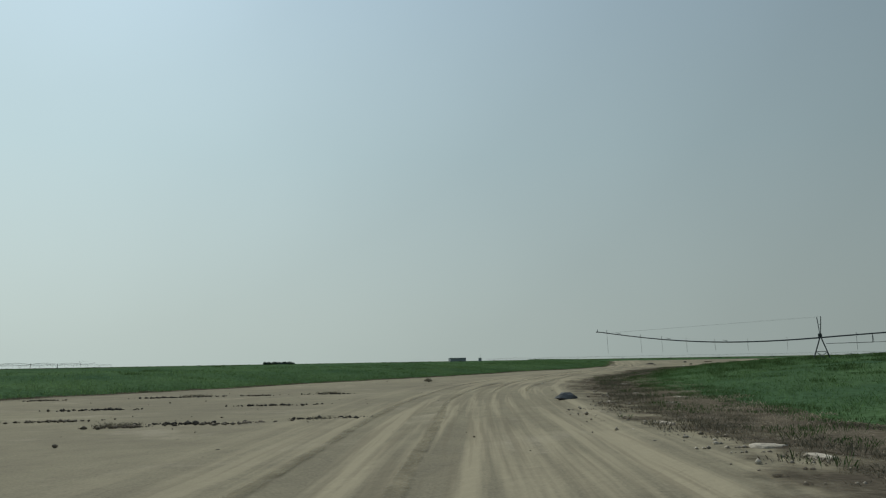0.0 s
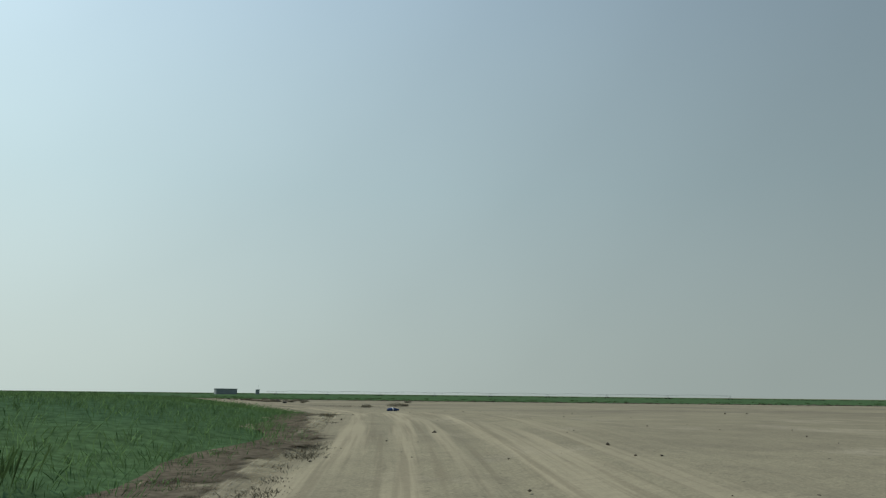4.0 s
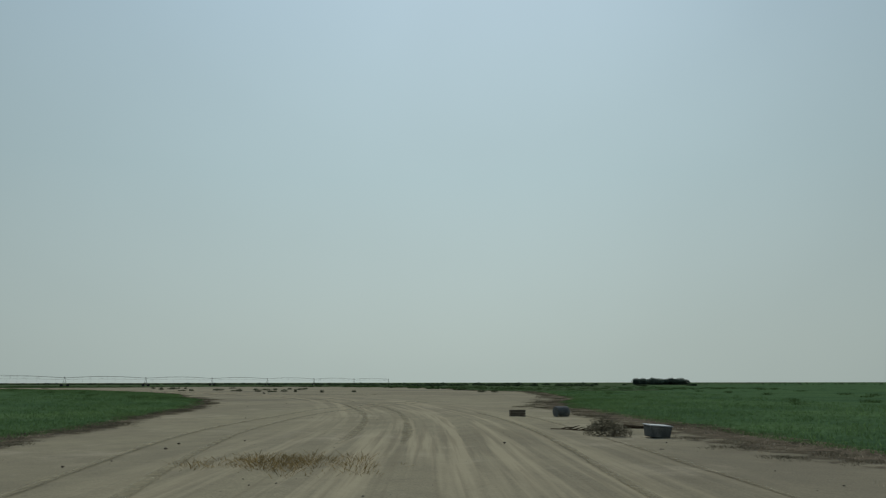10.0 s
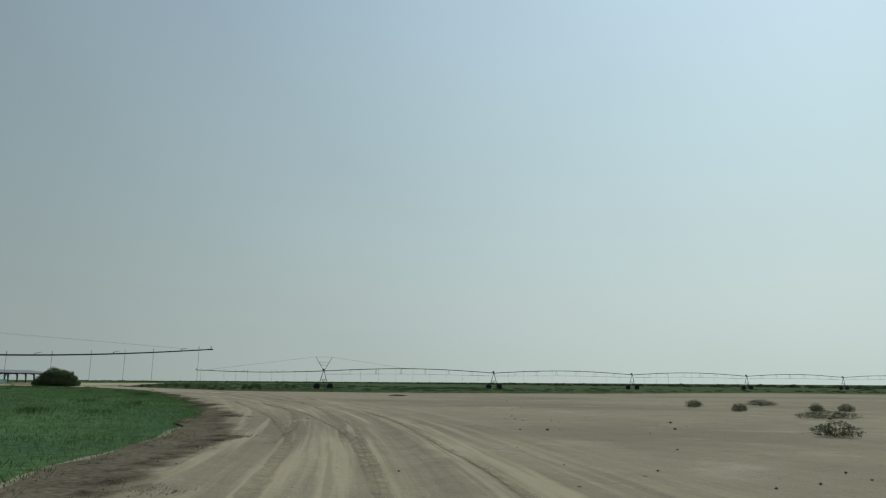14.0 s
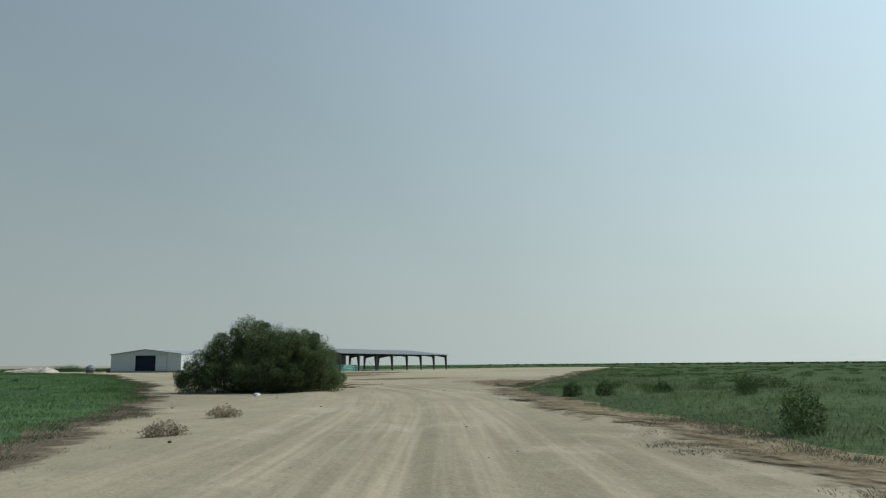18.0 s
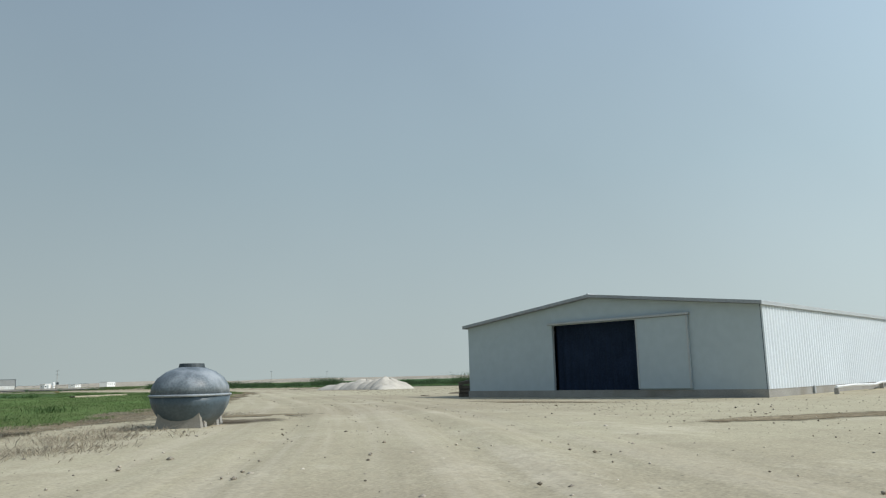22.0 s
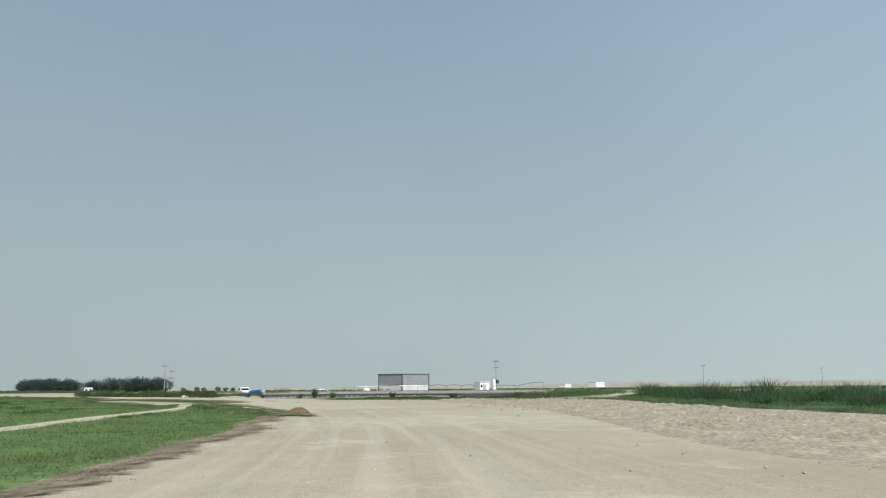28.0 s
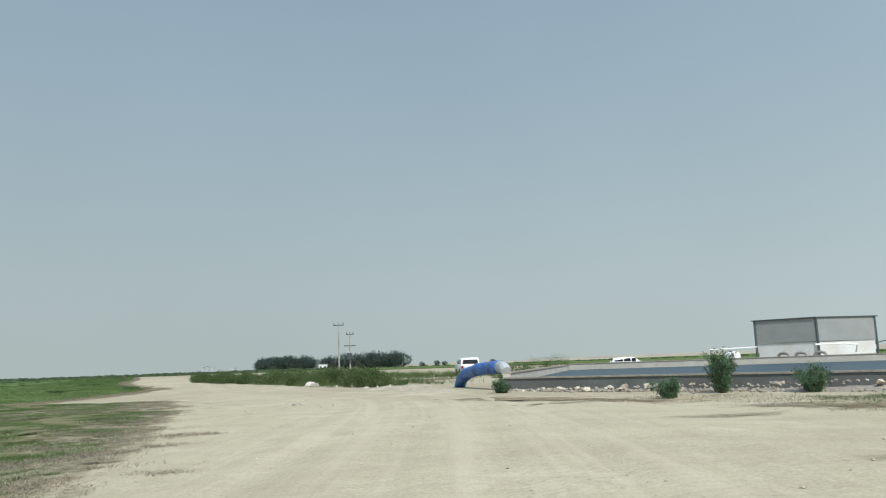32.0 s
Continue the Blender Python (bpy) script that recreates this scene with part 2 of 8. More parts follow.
SAND_GROUND = ground_material("sand_ground", 0)
ROAD_DIRT = ground_material("road_dirt", 5.2)
CROP = mat("crop_soil_green", (0.102, 0.17, 0.074), 0.9, var=0.4, scale=0.12, fine=5, bump=0.8, second=(0.064, 0.118, 0.06), spec=0.0)
BLADE = mat("crop_blades", (0.13, 0.214, 0.084), 0.8, var=0.3, scale=0.2, fine=3, bump=0, second=(0.086, 0.157, 0.061), random_tint=0.3, spec=0.0, leafy=0.6)
DRY = mat("dry_weeds", (0.48, 0.42, 0.32), 0.9, var=0.4, scale=0.8, fine=8, bump=0, second=(0.34, 0.29, 0.215), random_tint=0.3, spec=0.0, leafy=0.55)
OLIVE = mat("olive_desert_bush", (0.12, 0.135, 0.085), 0.9, var=0.3, scale=2.0, fine=8, bump=0, second=(0.07, 0.08, 0.052), random_tint=0.35, spec=0.0, leafy=0.45)
SCRUB = mat("dark_scrub", (0.085, 0.13, 0.05), 0.85, var=0.3, scale=1.0, fine=6, bump=0, second=(0.055, 0.09, 0.035), random_tint=0.35, spec=0.0, leafy=0.45)
GREYBUSH = mat("grey_desert_bush", (0.18, 0.165, 0.12), 0.9, var=0.3, scale=2.0, fine=8, bump=0, second=(0.10, 0.095, 0.07), random_tint=0.35, spec=0.0, leafy=0.45)
LEAF = mat("tree_leaves", (0.15, 0.198, 0.097), 0.7, var=0.3, scale=0.7, fine=6, bump=0, second=(0.10, 0.137, 0.065), random_tint=0.45, spec=0.0, leafy=0.5)
BARK = mat("bark", (0.12, 0.09, 0.06), 0.9, var=0.4, scale=4, fine=30, bump=0.6, spec=0.0)
GALV = mat("galvanised_steel", (0.10, 0.108, 0.112), 0.6, 0.3, var=0.25, scale=2, fine=20, bump=0.1)
DARKSTEEL = mat("dark_steel", (0.065, 0.08, 0.085), 0.6, 0.3, var=0.25, scale=2, fine=20, bump=0.1)
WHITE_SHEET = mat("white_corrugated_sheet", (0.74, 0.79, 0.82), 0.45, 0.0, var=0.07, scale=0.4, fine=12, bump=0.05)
# white shed's gable end and door leaf, their shade greyed into the colour
SHADED_GABLE = mat("shaded_gable_sheet", (0.42, 0.485, 0.505), 0.5, 0.0, var=0.05, scale=0.3, fine=3, bump=0.05)
TRIM_SHEET = mat("grey_trim_sheet", (0.44, 0.46, 0.46), 0.5, 0.1, var=0.1, scale=1, fine=15, bump=0.05)
CONCRETE = mat("concrete", (0.34, 0.325, 0.29), 0.9, var=0.2, scale=1.2, fine=30, bump=0.3, stain=(0.20, 0.18, 0.145))
INSIDE = mat("dark_interior", (0.06, 0.085, 0.125), 0.9, var=0.2, scale=1, fine=10, bump=0.1)
RUBBER = mat("tyre_rubber", (0.022, 0.022, 0.022), 0.85, var=0.3, scale=6, fine=60, bump=0.4)
SKIRT = mat("tank_plastic", (0.075, 0.105, 0.125), 0.45, var=0.25, scale=1.5, fine=20, bump=0.1, stain=(0.22, 0.24, 0.25))
TANKTOP = mat("weathered_tank_top", (0.16, 0.19, 0.205), 0.5, var=0.3, scale=2.5, fine=25, bump=0.15, stain=(0.34, 0.36, 0.37))
PALLET = mat("weathered_pallet_wood", (0.15, 0.125, 0.095), 0.9, var=0.35, scale=5, fine=60, bump=0.4)
CHALK = mat("white_gravel", (0.55, 0.51, 0.435), 0.95, var=0.16, scale=1.5, fine=30, bump=0.8, second=(0.44, 0.405, 0.34), spec=0.0)
BLUEPIPE = mat("blue_hose", (0.03, 0.15, 0.50), 0.5, var=0.25, scale=3, fine=25, bump=0.2, stain=(0.10, 0.17, 0.33))
WATER = mat("rippled_water", (0.03, 0.062, 0.082), 0.35, var=0.25, scale=0.5, fine=2.2, bump=0.9, spec=0.10)
WHITE = mat("white_paint", (0.78, 0.78, 0.76), 0.4, var=0.08, scale=2, fine=20, bump=0.03)
GLASS = mat("dark_glass", (0.02, 0.025, 0.03), 0.08, var=0.1, scale=2, fine=10, bump=0)
GREYCLOTH = mat("grey_sacking", (0.17, 0.18, 0.18), 0.9, var=0.35, scale=3, fine=40, bump=0.6, stain=(0.34, 0.34, 0.32))
BLUECLOTH = mat("blue_sacking", (0.03, 0.07, 0.20), 0.8, var=0.35, scale=3, fine=30, bump=0.6)
TURQ = mat("turquoise_bags", (0.16, 0.42, 0.38), 0.6, var=0.3, scale=3, fine=20, bump=0.3, random_tint=0.45)
ROCK = mat("pale_rock", (0.36, 0.325, 0.265), 0.95, var=0.3, scale=4, fine=30, bump=0.8, spec=0.0)
STONE = mat("dark_stone", (0.11, 0.10, 0.085), 0.95, var=0.3, scale=4, fine=30, bump=0.8, spec=0.0)
STRAW = mat("straw", (0.34, 0.255, 0.12), 0.9, var=0.35, scale=3, fine=20, bump=0, random_tint=0.4, spec=0.0, leafy=0.45)
FARGREEN = mat("far_scrub", (0.06, 0.085, 0.045), 0.95, var=0.35, scale=0.05, fine=0.8, bump=0.0, spec=0.0)
SHED_TRIM = mat("dark_shed_trim", (0.21, 0.24, 0.245), 0.6, 0.1, var=0.15, scale=1, fine=15, bump=0.05)
ROOF_SHEET = mat("grey_roof_sheet", (0.34, 0.36, 0.375), 0.85, 0.0, var=0.12, scale=0.6, fine=12, bump=0.05, spec=0.1)
PALE_CONCRETE = mat("pale_concrete", (0.47, 0.445, 0.385), 0.9, var=0.2, scale=1.2, fine=25, bump=0.3, stain=(0.34, 0.315, 0.26))
# concrete of the basin's near wall, darker than the other three
DARK_CONCRETE = mat("dark_concrete", (0.14, 0.148, 0.138), 0.9, var=0.25, scale=1.2, fine=25, bump=0.3, stain=(0.10, 0.10, 0.09))
CROP2 = mat("thin_green_growth", (0.13, 0.20, 0.07), 0.9, var=0.4, scale=0.25, fine=5, bump=0.8, second=(0.105, 0.13, 0.052), spec=0.0)
BLADE2 = mat("thin_green_blades", (0.17, 0.25, 0.09), 0.8, var=0.3, scale=0.3, fine=3, bump=0, second=(0.14, 0.20, 0.08), random_tint=0.3, spec=0.0, leafy=0.6)
BRIGHTSCRUB = mat("bright_scrub", (0.15, 0.20, 0.085), 0.85, var=0.3, scale=0.8, fine=6, bump=0, second=(0.09, 0.135, 0.055), random_tint=0.35, spec=0.0, leafy=0.5)
CROP4 = mat("rough_olive_growth", (0.105, 0.145, 0.075), 0.9, var=0.4, scale=0.15, fine=5, bump=0.8, second=(0.075, 0.108, 0.056), spec=0.0)
BLADE4 = mat("rough_olive_blades", (0.128, 0.178, 0.088), 0.8, var=0.3, scale=0.25, fine=3, bump=0, second=(0.092, 0.135, 0.066), random_tint=0.3, spec=0.0, leafy=0.6)
LITTER = mat("straw_litter_soil", (0.285, 0.238, 0.158), 0.95, var=0.4, scale=0.8, fine=7, bump=0.8, second=(0.185, 0.152, 0.10), spec=0.0)
SHEET_GREY = mat("grey_corrugated_sheet", (0.255, 0.265, 0.26), 0.55, 0.1, var=0.12, scale=1, fine=15, bump=0.05)
BROWNSOIL = mat("brown_litter_soil", (0.125, 0.105, 0.078), 0.95, var=0.4, scale=0.9, fine=9, bump=0.8, second=(0.19, 0.16, 0.115), spec=0.0)


def ragged(name, base, lo, hi, scale):
    """The same surface, broken up into patches, so that the sand below shows between them."""
    m = base.copy()
    m.name = name
    n, l = m.node_tree.nodes, m.node_tree.links
    tex = n.new("ShaderNodeTexNoise")
    tex.inputs["Scale"].default_value, tex.inputs["Detail"].default_value, tex.inputs["Roughness"].default_value = scale, 6, 0.65
    geo = n.new("ShaderNodeNewGeometry")
    l.new(geo.outputs["Position"], tex.inputs["Vector"])
    uv = n.new("ShaderNodeUVMap")
    sx = n.new("ShaderNodeSeparateXYZ")
    l.new(uv.outputs[0], sx.inputs[0])
    add = n.new("ShaderNodeMath")
    add.operation = "MULTIPLY_ADD"
    l.new(sx.outputs["Y"], add.inputs[0])
    add.inputs[1].default_value = 0.5
    l.new(tex.outputs[0], add.inputs[2])
    r = n.new("ShaderNodeMapRange")
    r.inputs[1].default_value, r.inputs[2].default_value = lo, hi
    l.new(add.outputs[0], r.inputs[0])
    mix, clear = n.new("ShaderNodeMixShader"), n.new("ShaderNodeBsdfTransparent")
    l.new(r.outputs[0], mix.inputs[0])
    l.new(clear.outputs[0], mix.inputs[1])
    l.new(n["Principled BSDF"].outputs[0], mix.inputs[2])
    l.new(mix.outputs[0], n["Material Output"].inputs["Surface"])
    return m


LITTER_VERGE = ragged("ragged_straw_verge", LITTER, 0.62, 0.86, 1.8)
VERGE_DIRT = ragged("ragged_verge", BROWNSOIL, 0.76, 0.96, 1.6)
FIELD_DIRT = ragged("ragged_field_edge", BROWNSOIL, 0.60, 0.90, 1.4)
BANK_DIRT = ragged("ragged_bank", BROWNSOIL, 0.53, 0.80, 0.9)

# ---------------------------------------------------------------- mesh helpers
rng = np.random.default_rng(7)


def mesh_np(name, verts, faces, material, uvs=None, smooth=False):
    """A mesh from arrays; faces all have the same number of corners."""
    verts, faces = np.asarray(verts, np.float32), np.asarray(faces, np.int32)
    me = bpy.data.meshes.new(name)
    k = faces.shape[1]
    me.vertices.add(len(verts))
    me.vertices.foreach_set("co", verts.ravel())
    me.loops.add(faces.size)
    me.loops.foreach_set("vertex_index", faces.ravel())
    me.polygons.add(len(faces))
    me.polygons.foreach_set("loop_start", np.arange(0, faces.size, k, dtype=np.int32))
    if smooth:
        me.polygons.foreach_set("use_smooth", np.ones(len(faces), bool))
    if uvs is not None:
        layer = me.uv_layers.new(name="UVMap")
        layer.data.foreach_set("uv", np.asarray(uvs, np.float32)[faces.ravel()].ravel())
    me.materials.append(material)
    me.update(calc_edges=True)
    return me


def part(name, bm, material, parent=None, label=""):
    """One bmesh as one mesh object under a thing or a part."""
    me = bpy.data.meshes.new(name)
    bmesh.ops.recalc_face_normals(bm, faces=bm.faces)
    bm.to_mesh(me)
    bm.free()
    me.materials.append(material)
    ob = new(name, me)
    if parent is not None:
        ob.parent = parent
    if label:
        ob["label"] = label
    return ob


def mpart(name, me, parent=None, label=""):
    ob = new(name, me)
    if parent is not None:
        ob.parent = parent
    if label:
        ob["label"] = label
    return ob


def thing(name, m, label, category, group=""):
    e = new(name)
    e.empty_display_size = 0.2
    e.matrix_world = m
    return tagged(e, label, category, group)


def box(bm, lo, hi, bevel=0.0, m=None):
    x0, y0, z0 = lo
    x1, y1, z1 = hi
    made = bmesh.ops.create_cube(bm, size=1.0)["verts"]
    t = Matrix.Translation(((x0 + x1) / 2, (y0 + y1) / 2, (z0 + z1) / 2)) @ Matrix.Diagonal((x1 - x0, y1 - y0, z1 - z0, 1))
    bmesh.ops.transform(bm, matrix=(m @ t) if m else t, verts=made)
    if bevel:
        edges = list({e for v in made for e in v.link_edges})
        bmesh.ops.bevel(bm, geom=edges, offset=bevel, segments=1, affect="EDGES")


def rod(bm, a, b, r0, r1=None, sides=6):
    """A tapered round bar from a to b."""
    a, b = Vector(a), Vector(b)
    r1 = r0 if r1 is None else r1
    way = b - a
    q = way.to_track_quat("Z", "Y").to_matrix().to_4x4()
    bmesh.ops.create_cone(bm, cap_ends=True, segments=sides, radius1=r0, radius2=r1, depth=way.length,
                          matrix=Matrix.Translation((a + b) / 2) @ q)


def tube(bm, pts, radii, sides=8):
    """A bent pipe through points."""
    rings = []
    pts = [Vector(p) for p in pts]
    for i, p in enumerate(pts):
        d = (pts[min(i + 1, len(pts) - 1)] - pts[max(i - 1, 0)]).normalized()
        q = d.to_track_quat("Z", "Y").to_matrix()
        r = radii[i] if isinstance(radii, (list, tuple)) else radii
        rings.append([bm.verts.new(p + q @ Vector((r * math.cos(2 * math.pi * k / sides), r * math.sin(2 * math.pi * k / sides), 0))) for k in range(sides)])
    for a, b in zip(rings, rings[1:]):
        for k in range(sides):
            bm.faces.new((a[k], a[(k + 1) % sides], b[(k + 1) % sides], b[k]))
    bm.faces.new(list(reversed(rings[0])))
    bm.faces.new(rings[-1])


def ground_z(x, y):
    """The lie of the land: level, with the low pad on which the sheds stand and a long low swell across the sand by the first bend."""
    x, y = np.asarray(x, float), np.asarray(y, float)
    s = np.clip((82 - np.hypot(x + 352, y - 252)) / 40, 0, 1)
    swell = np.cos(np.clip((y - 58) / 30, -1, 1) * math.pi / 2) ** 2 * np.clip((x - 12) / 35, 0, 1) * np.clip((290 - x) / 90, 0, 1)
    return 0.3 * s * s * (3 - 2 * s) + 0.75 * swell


def gz(x, y):
    return float(ground_z(x, y))


def spline(pts, step):
    """Points about step apart on a smooth line through pts."""
    p = np.asarray(pts, float)
    p = np.vstack([2 * p[0] - p[1], p, 2 * p[-1] - p[-2]])
    out = []
    for i in range(1, len(p) - 2):
        n = max(1, int(np.linalg.norm(p[i + 1] - p[i]) / step))
        t = np.arange(n)[:, None] / n
        out.append(0.5 * (2 * p[i] + (p[i + 1] - p[i - 1]) * t + (2 * p[i - 1] - 5 * p[i] + 4 * p[i + 1] - p[i + 2]) * t ** 2
                          + (3 * p[i] - p[i - 1] - 3 * p[i + 1] + p[i + 2]) * t ** 3))
    out.append(p[-2:-1])
    return np.vstack(out)


def wobble(xy, scale, seed=0.0):
    """Smooth noise about 0 for arrays of places."""
    x, y = xy[..., 0] * scale + seed, xy[..., 1] * scale - seed * 1.7
    return (np.sin(x * 1.3 + 1.7 * np.sin(y * 0.9)) + np.sin(y * 1.7 + 1.3 * np.sin(x * 1.1 + 2)) + np.sin((x + y) * 2.9 + 1.1 * np.sin(x * 2.3))) / 3

# ---------------------------------------------------------------- ground and road
gx = np.concatenate([[-4000, -2500, -1500, -1000, -760], np.arange(-620, 241, 5.0), [330, 500, 900, 1600, 2600, 4000]])
gy = np.concatenate([[-4000, -2500, -1500, -900, -500, -300], np.arange(-160, 21, 5.0), np.arange(22.5, 95, 2.5), np.arange(95, 481, 5.0), [560, 700, 1000, 1600, 2600, 4000]])
X, Y = np.meshgrid(gx, gy, indexing="ij")
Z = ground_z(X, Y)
V = np.stack([X, Y, Z], -1).reshape(-1, 3)
i, j = np.meshgrid(np.arange(len(gx) - 1), np.arange(len(gy) - 1), indexing="ij")
k = (i * len(gy) + j).ravel()
F = np.stack([k, k + len(gy), k + len(gy) + 1, k + 1], 1)
tagged(new("ground", mesh_np("ground", V, F, SAND_GROUND, smooth=True)), "flat dry sandy plain scattered with small stones", "ground", kind="structure")

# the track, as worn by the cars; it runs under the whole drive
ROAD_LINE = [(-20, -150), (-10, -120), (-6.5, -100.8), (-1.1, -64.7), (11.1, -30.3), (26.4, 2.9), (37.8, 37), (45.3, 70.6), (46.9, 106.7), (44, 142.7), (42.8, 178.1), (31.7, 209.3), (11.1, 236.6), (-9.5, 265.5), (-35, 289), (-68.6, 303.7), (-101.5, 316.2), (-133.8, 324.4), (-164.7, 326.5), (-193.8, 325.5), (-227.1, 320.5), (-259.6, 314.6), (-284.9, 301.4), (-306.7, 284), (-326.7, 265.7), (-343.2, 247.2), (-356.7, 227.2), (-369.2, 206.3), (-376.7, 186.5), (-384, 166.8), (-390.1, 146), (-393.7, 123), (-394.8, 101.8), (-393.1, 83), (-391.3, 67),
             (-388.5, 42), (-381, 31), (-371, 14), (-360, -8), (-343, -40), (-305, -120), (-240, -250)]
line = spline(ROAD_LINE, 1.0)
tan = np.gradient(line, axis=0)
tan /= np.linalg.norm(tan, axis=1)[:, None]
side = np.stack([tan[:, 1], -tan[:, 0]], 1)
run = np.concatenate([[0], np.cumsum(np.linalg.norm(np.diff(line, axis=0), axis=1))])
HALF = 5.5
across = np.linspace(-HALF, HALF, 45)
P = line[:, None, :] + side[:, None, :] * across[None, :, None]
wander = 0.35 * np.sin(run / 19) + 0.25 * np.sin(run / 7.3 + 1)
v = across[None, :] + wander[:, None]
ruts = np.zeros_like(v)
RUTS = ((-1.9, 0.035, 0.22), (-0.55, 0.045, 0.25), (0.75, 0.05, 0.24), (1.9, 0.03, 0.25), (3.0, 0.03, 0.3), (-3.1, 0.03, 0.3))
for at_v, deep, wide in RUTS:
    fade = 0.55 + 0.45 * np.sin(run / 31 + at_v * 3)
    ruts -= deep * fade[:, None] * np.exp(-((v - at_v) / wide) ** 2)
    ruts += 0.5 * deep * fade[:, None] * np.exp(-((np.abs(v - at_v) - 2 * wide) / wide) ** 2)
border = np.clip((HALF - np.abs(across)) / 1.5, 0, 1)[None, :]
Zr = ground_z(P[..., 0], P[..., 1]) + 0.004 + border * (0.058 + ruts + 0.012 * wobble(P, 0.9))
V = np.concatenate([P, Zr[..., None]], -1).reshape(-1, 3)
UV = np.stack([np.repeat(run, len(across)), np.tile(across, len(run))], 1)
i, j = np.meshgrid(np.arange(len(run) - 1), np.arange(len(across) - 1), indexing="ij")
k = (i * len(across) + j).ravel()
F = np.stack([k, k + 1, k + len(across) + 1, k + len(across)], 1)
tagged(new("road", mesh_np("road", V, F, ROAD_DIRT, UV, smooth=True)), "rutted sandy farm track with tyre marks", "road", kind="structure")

WEED = mat("field_weed_leaves", (0.09, 0.15, 0.055), 0.85, var=0.3, scale=1.0, fine=6, bump=0, second=(0.065, 0.11, 0.042), random_tint=0.35, spec=0.0, leafy=0.45)

# ---------------------------------------------------------------- fields
def tufts(name, xy, z, tall, material, spread=0.16, blades=6, width=0.02, lean=0.5):
    """Many small clumps of narrow blades in one mesh."""
    n = len(xy)
    ang = rng.uniform(0, 2 * math.pi, (n, blades))
    off = rng.uniform(0, 1, (n, blades)) ** 0.5 * spread
    tall = np.asarray(tall)
    tall = (tall[:, None] if tall.ndim else tall) * rng.uniform(0.55, 1.1, (n, blades))
    width = np.asarray(width)
    width = width[:, None] if width.ndim else width
    foot = np.stack([xy[:, None, 0] + np.cos(ang) * off, xy[:, None, 1] + np.sin(ang) * off, np.broadcast_to(np.asarray(z)[:, None] if np.ndim(z) else z, (n, blades))], -1)
    a2 = ang + rng.normal(0, 0.6, (n, blades))
    bend = tall * lean * rng.uniform(0.2, 1.0, (n, blades))
    tip = foot + np.stack([np.cos(a2) * bend, np.sin(a2) * bend, tall], -1)
    w = width * rng.uniform(0.6, 1.4, (n, blades))
    a3 = rng.uniform(0, math.pi, (n, blades))
    d = np.stack([np.cos(a3) * w, np.sin(a3) * w, np.zeros_like(w)], -1)
    mid = foot * 0.4 + tip * 0.6 + np.stack([np.zeros_like(w), np.zeros_like(w), tall * 0.08], -1)
    V = np.stack([foot, mid + d, tip, mid - d], 2).reshape(-1, 3)
    return mesh_np(name, V, np.arange(n * blades * 4).reshape(-1, 4), material)


def road_gap(xy):
    """Distance from the middle of the track."""
    out = np.full(len(xy), 1e9)
    for p in line[::3]:
        out = np.minimum(out, np.hypot(xy[:, 0] - p[0], xy[:, 1] - p[1]))
    return out


def resample(poly, n):
    p = np.asarray(poly, float)
    s = np.concatenate([[0], np.cumsum(np.linalg.norm(np.diff(p, axis=0), axis=1))])
    t = np.linspace(0, s[-1], n)
    return np.stack([np.interp(t, s, p[:, 0]), np.interp(t, s, p[:, 1])], 1)


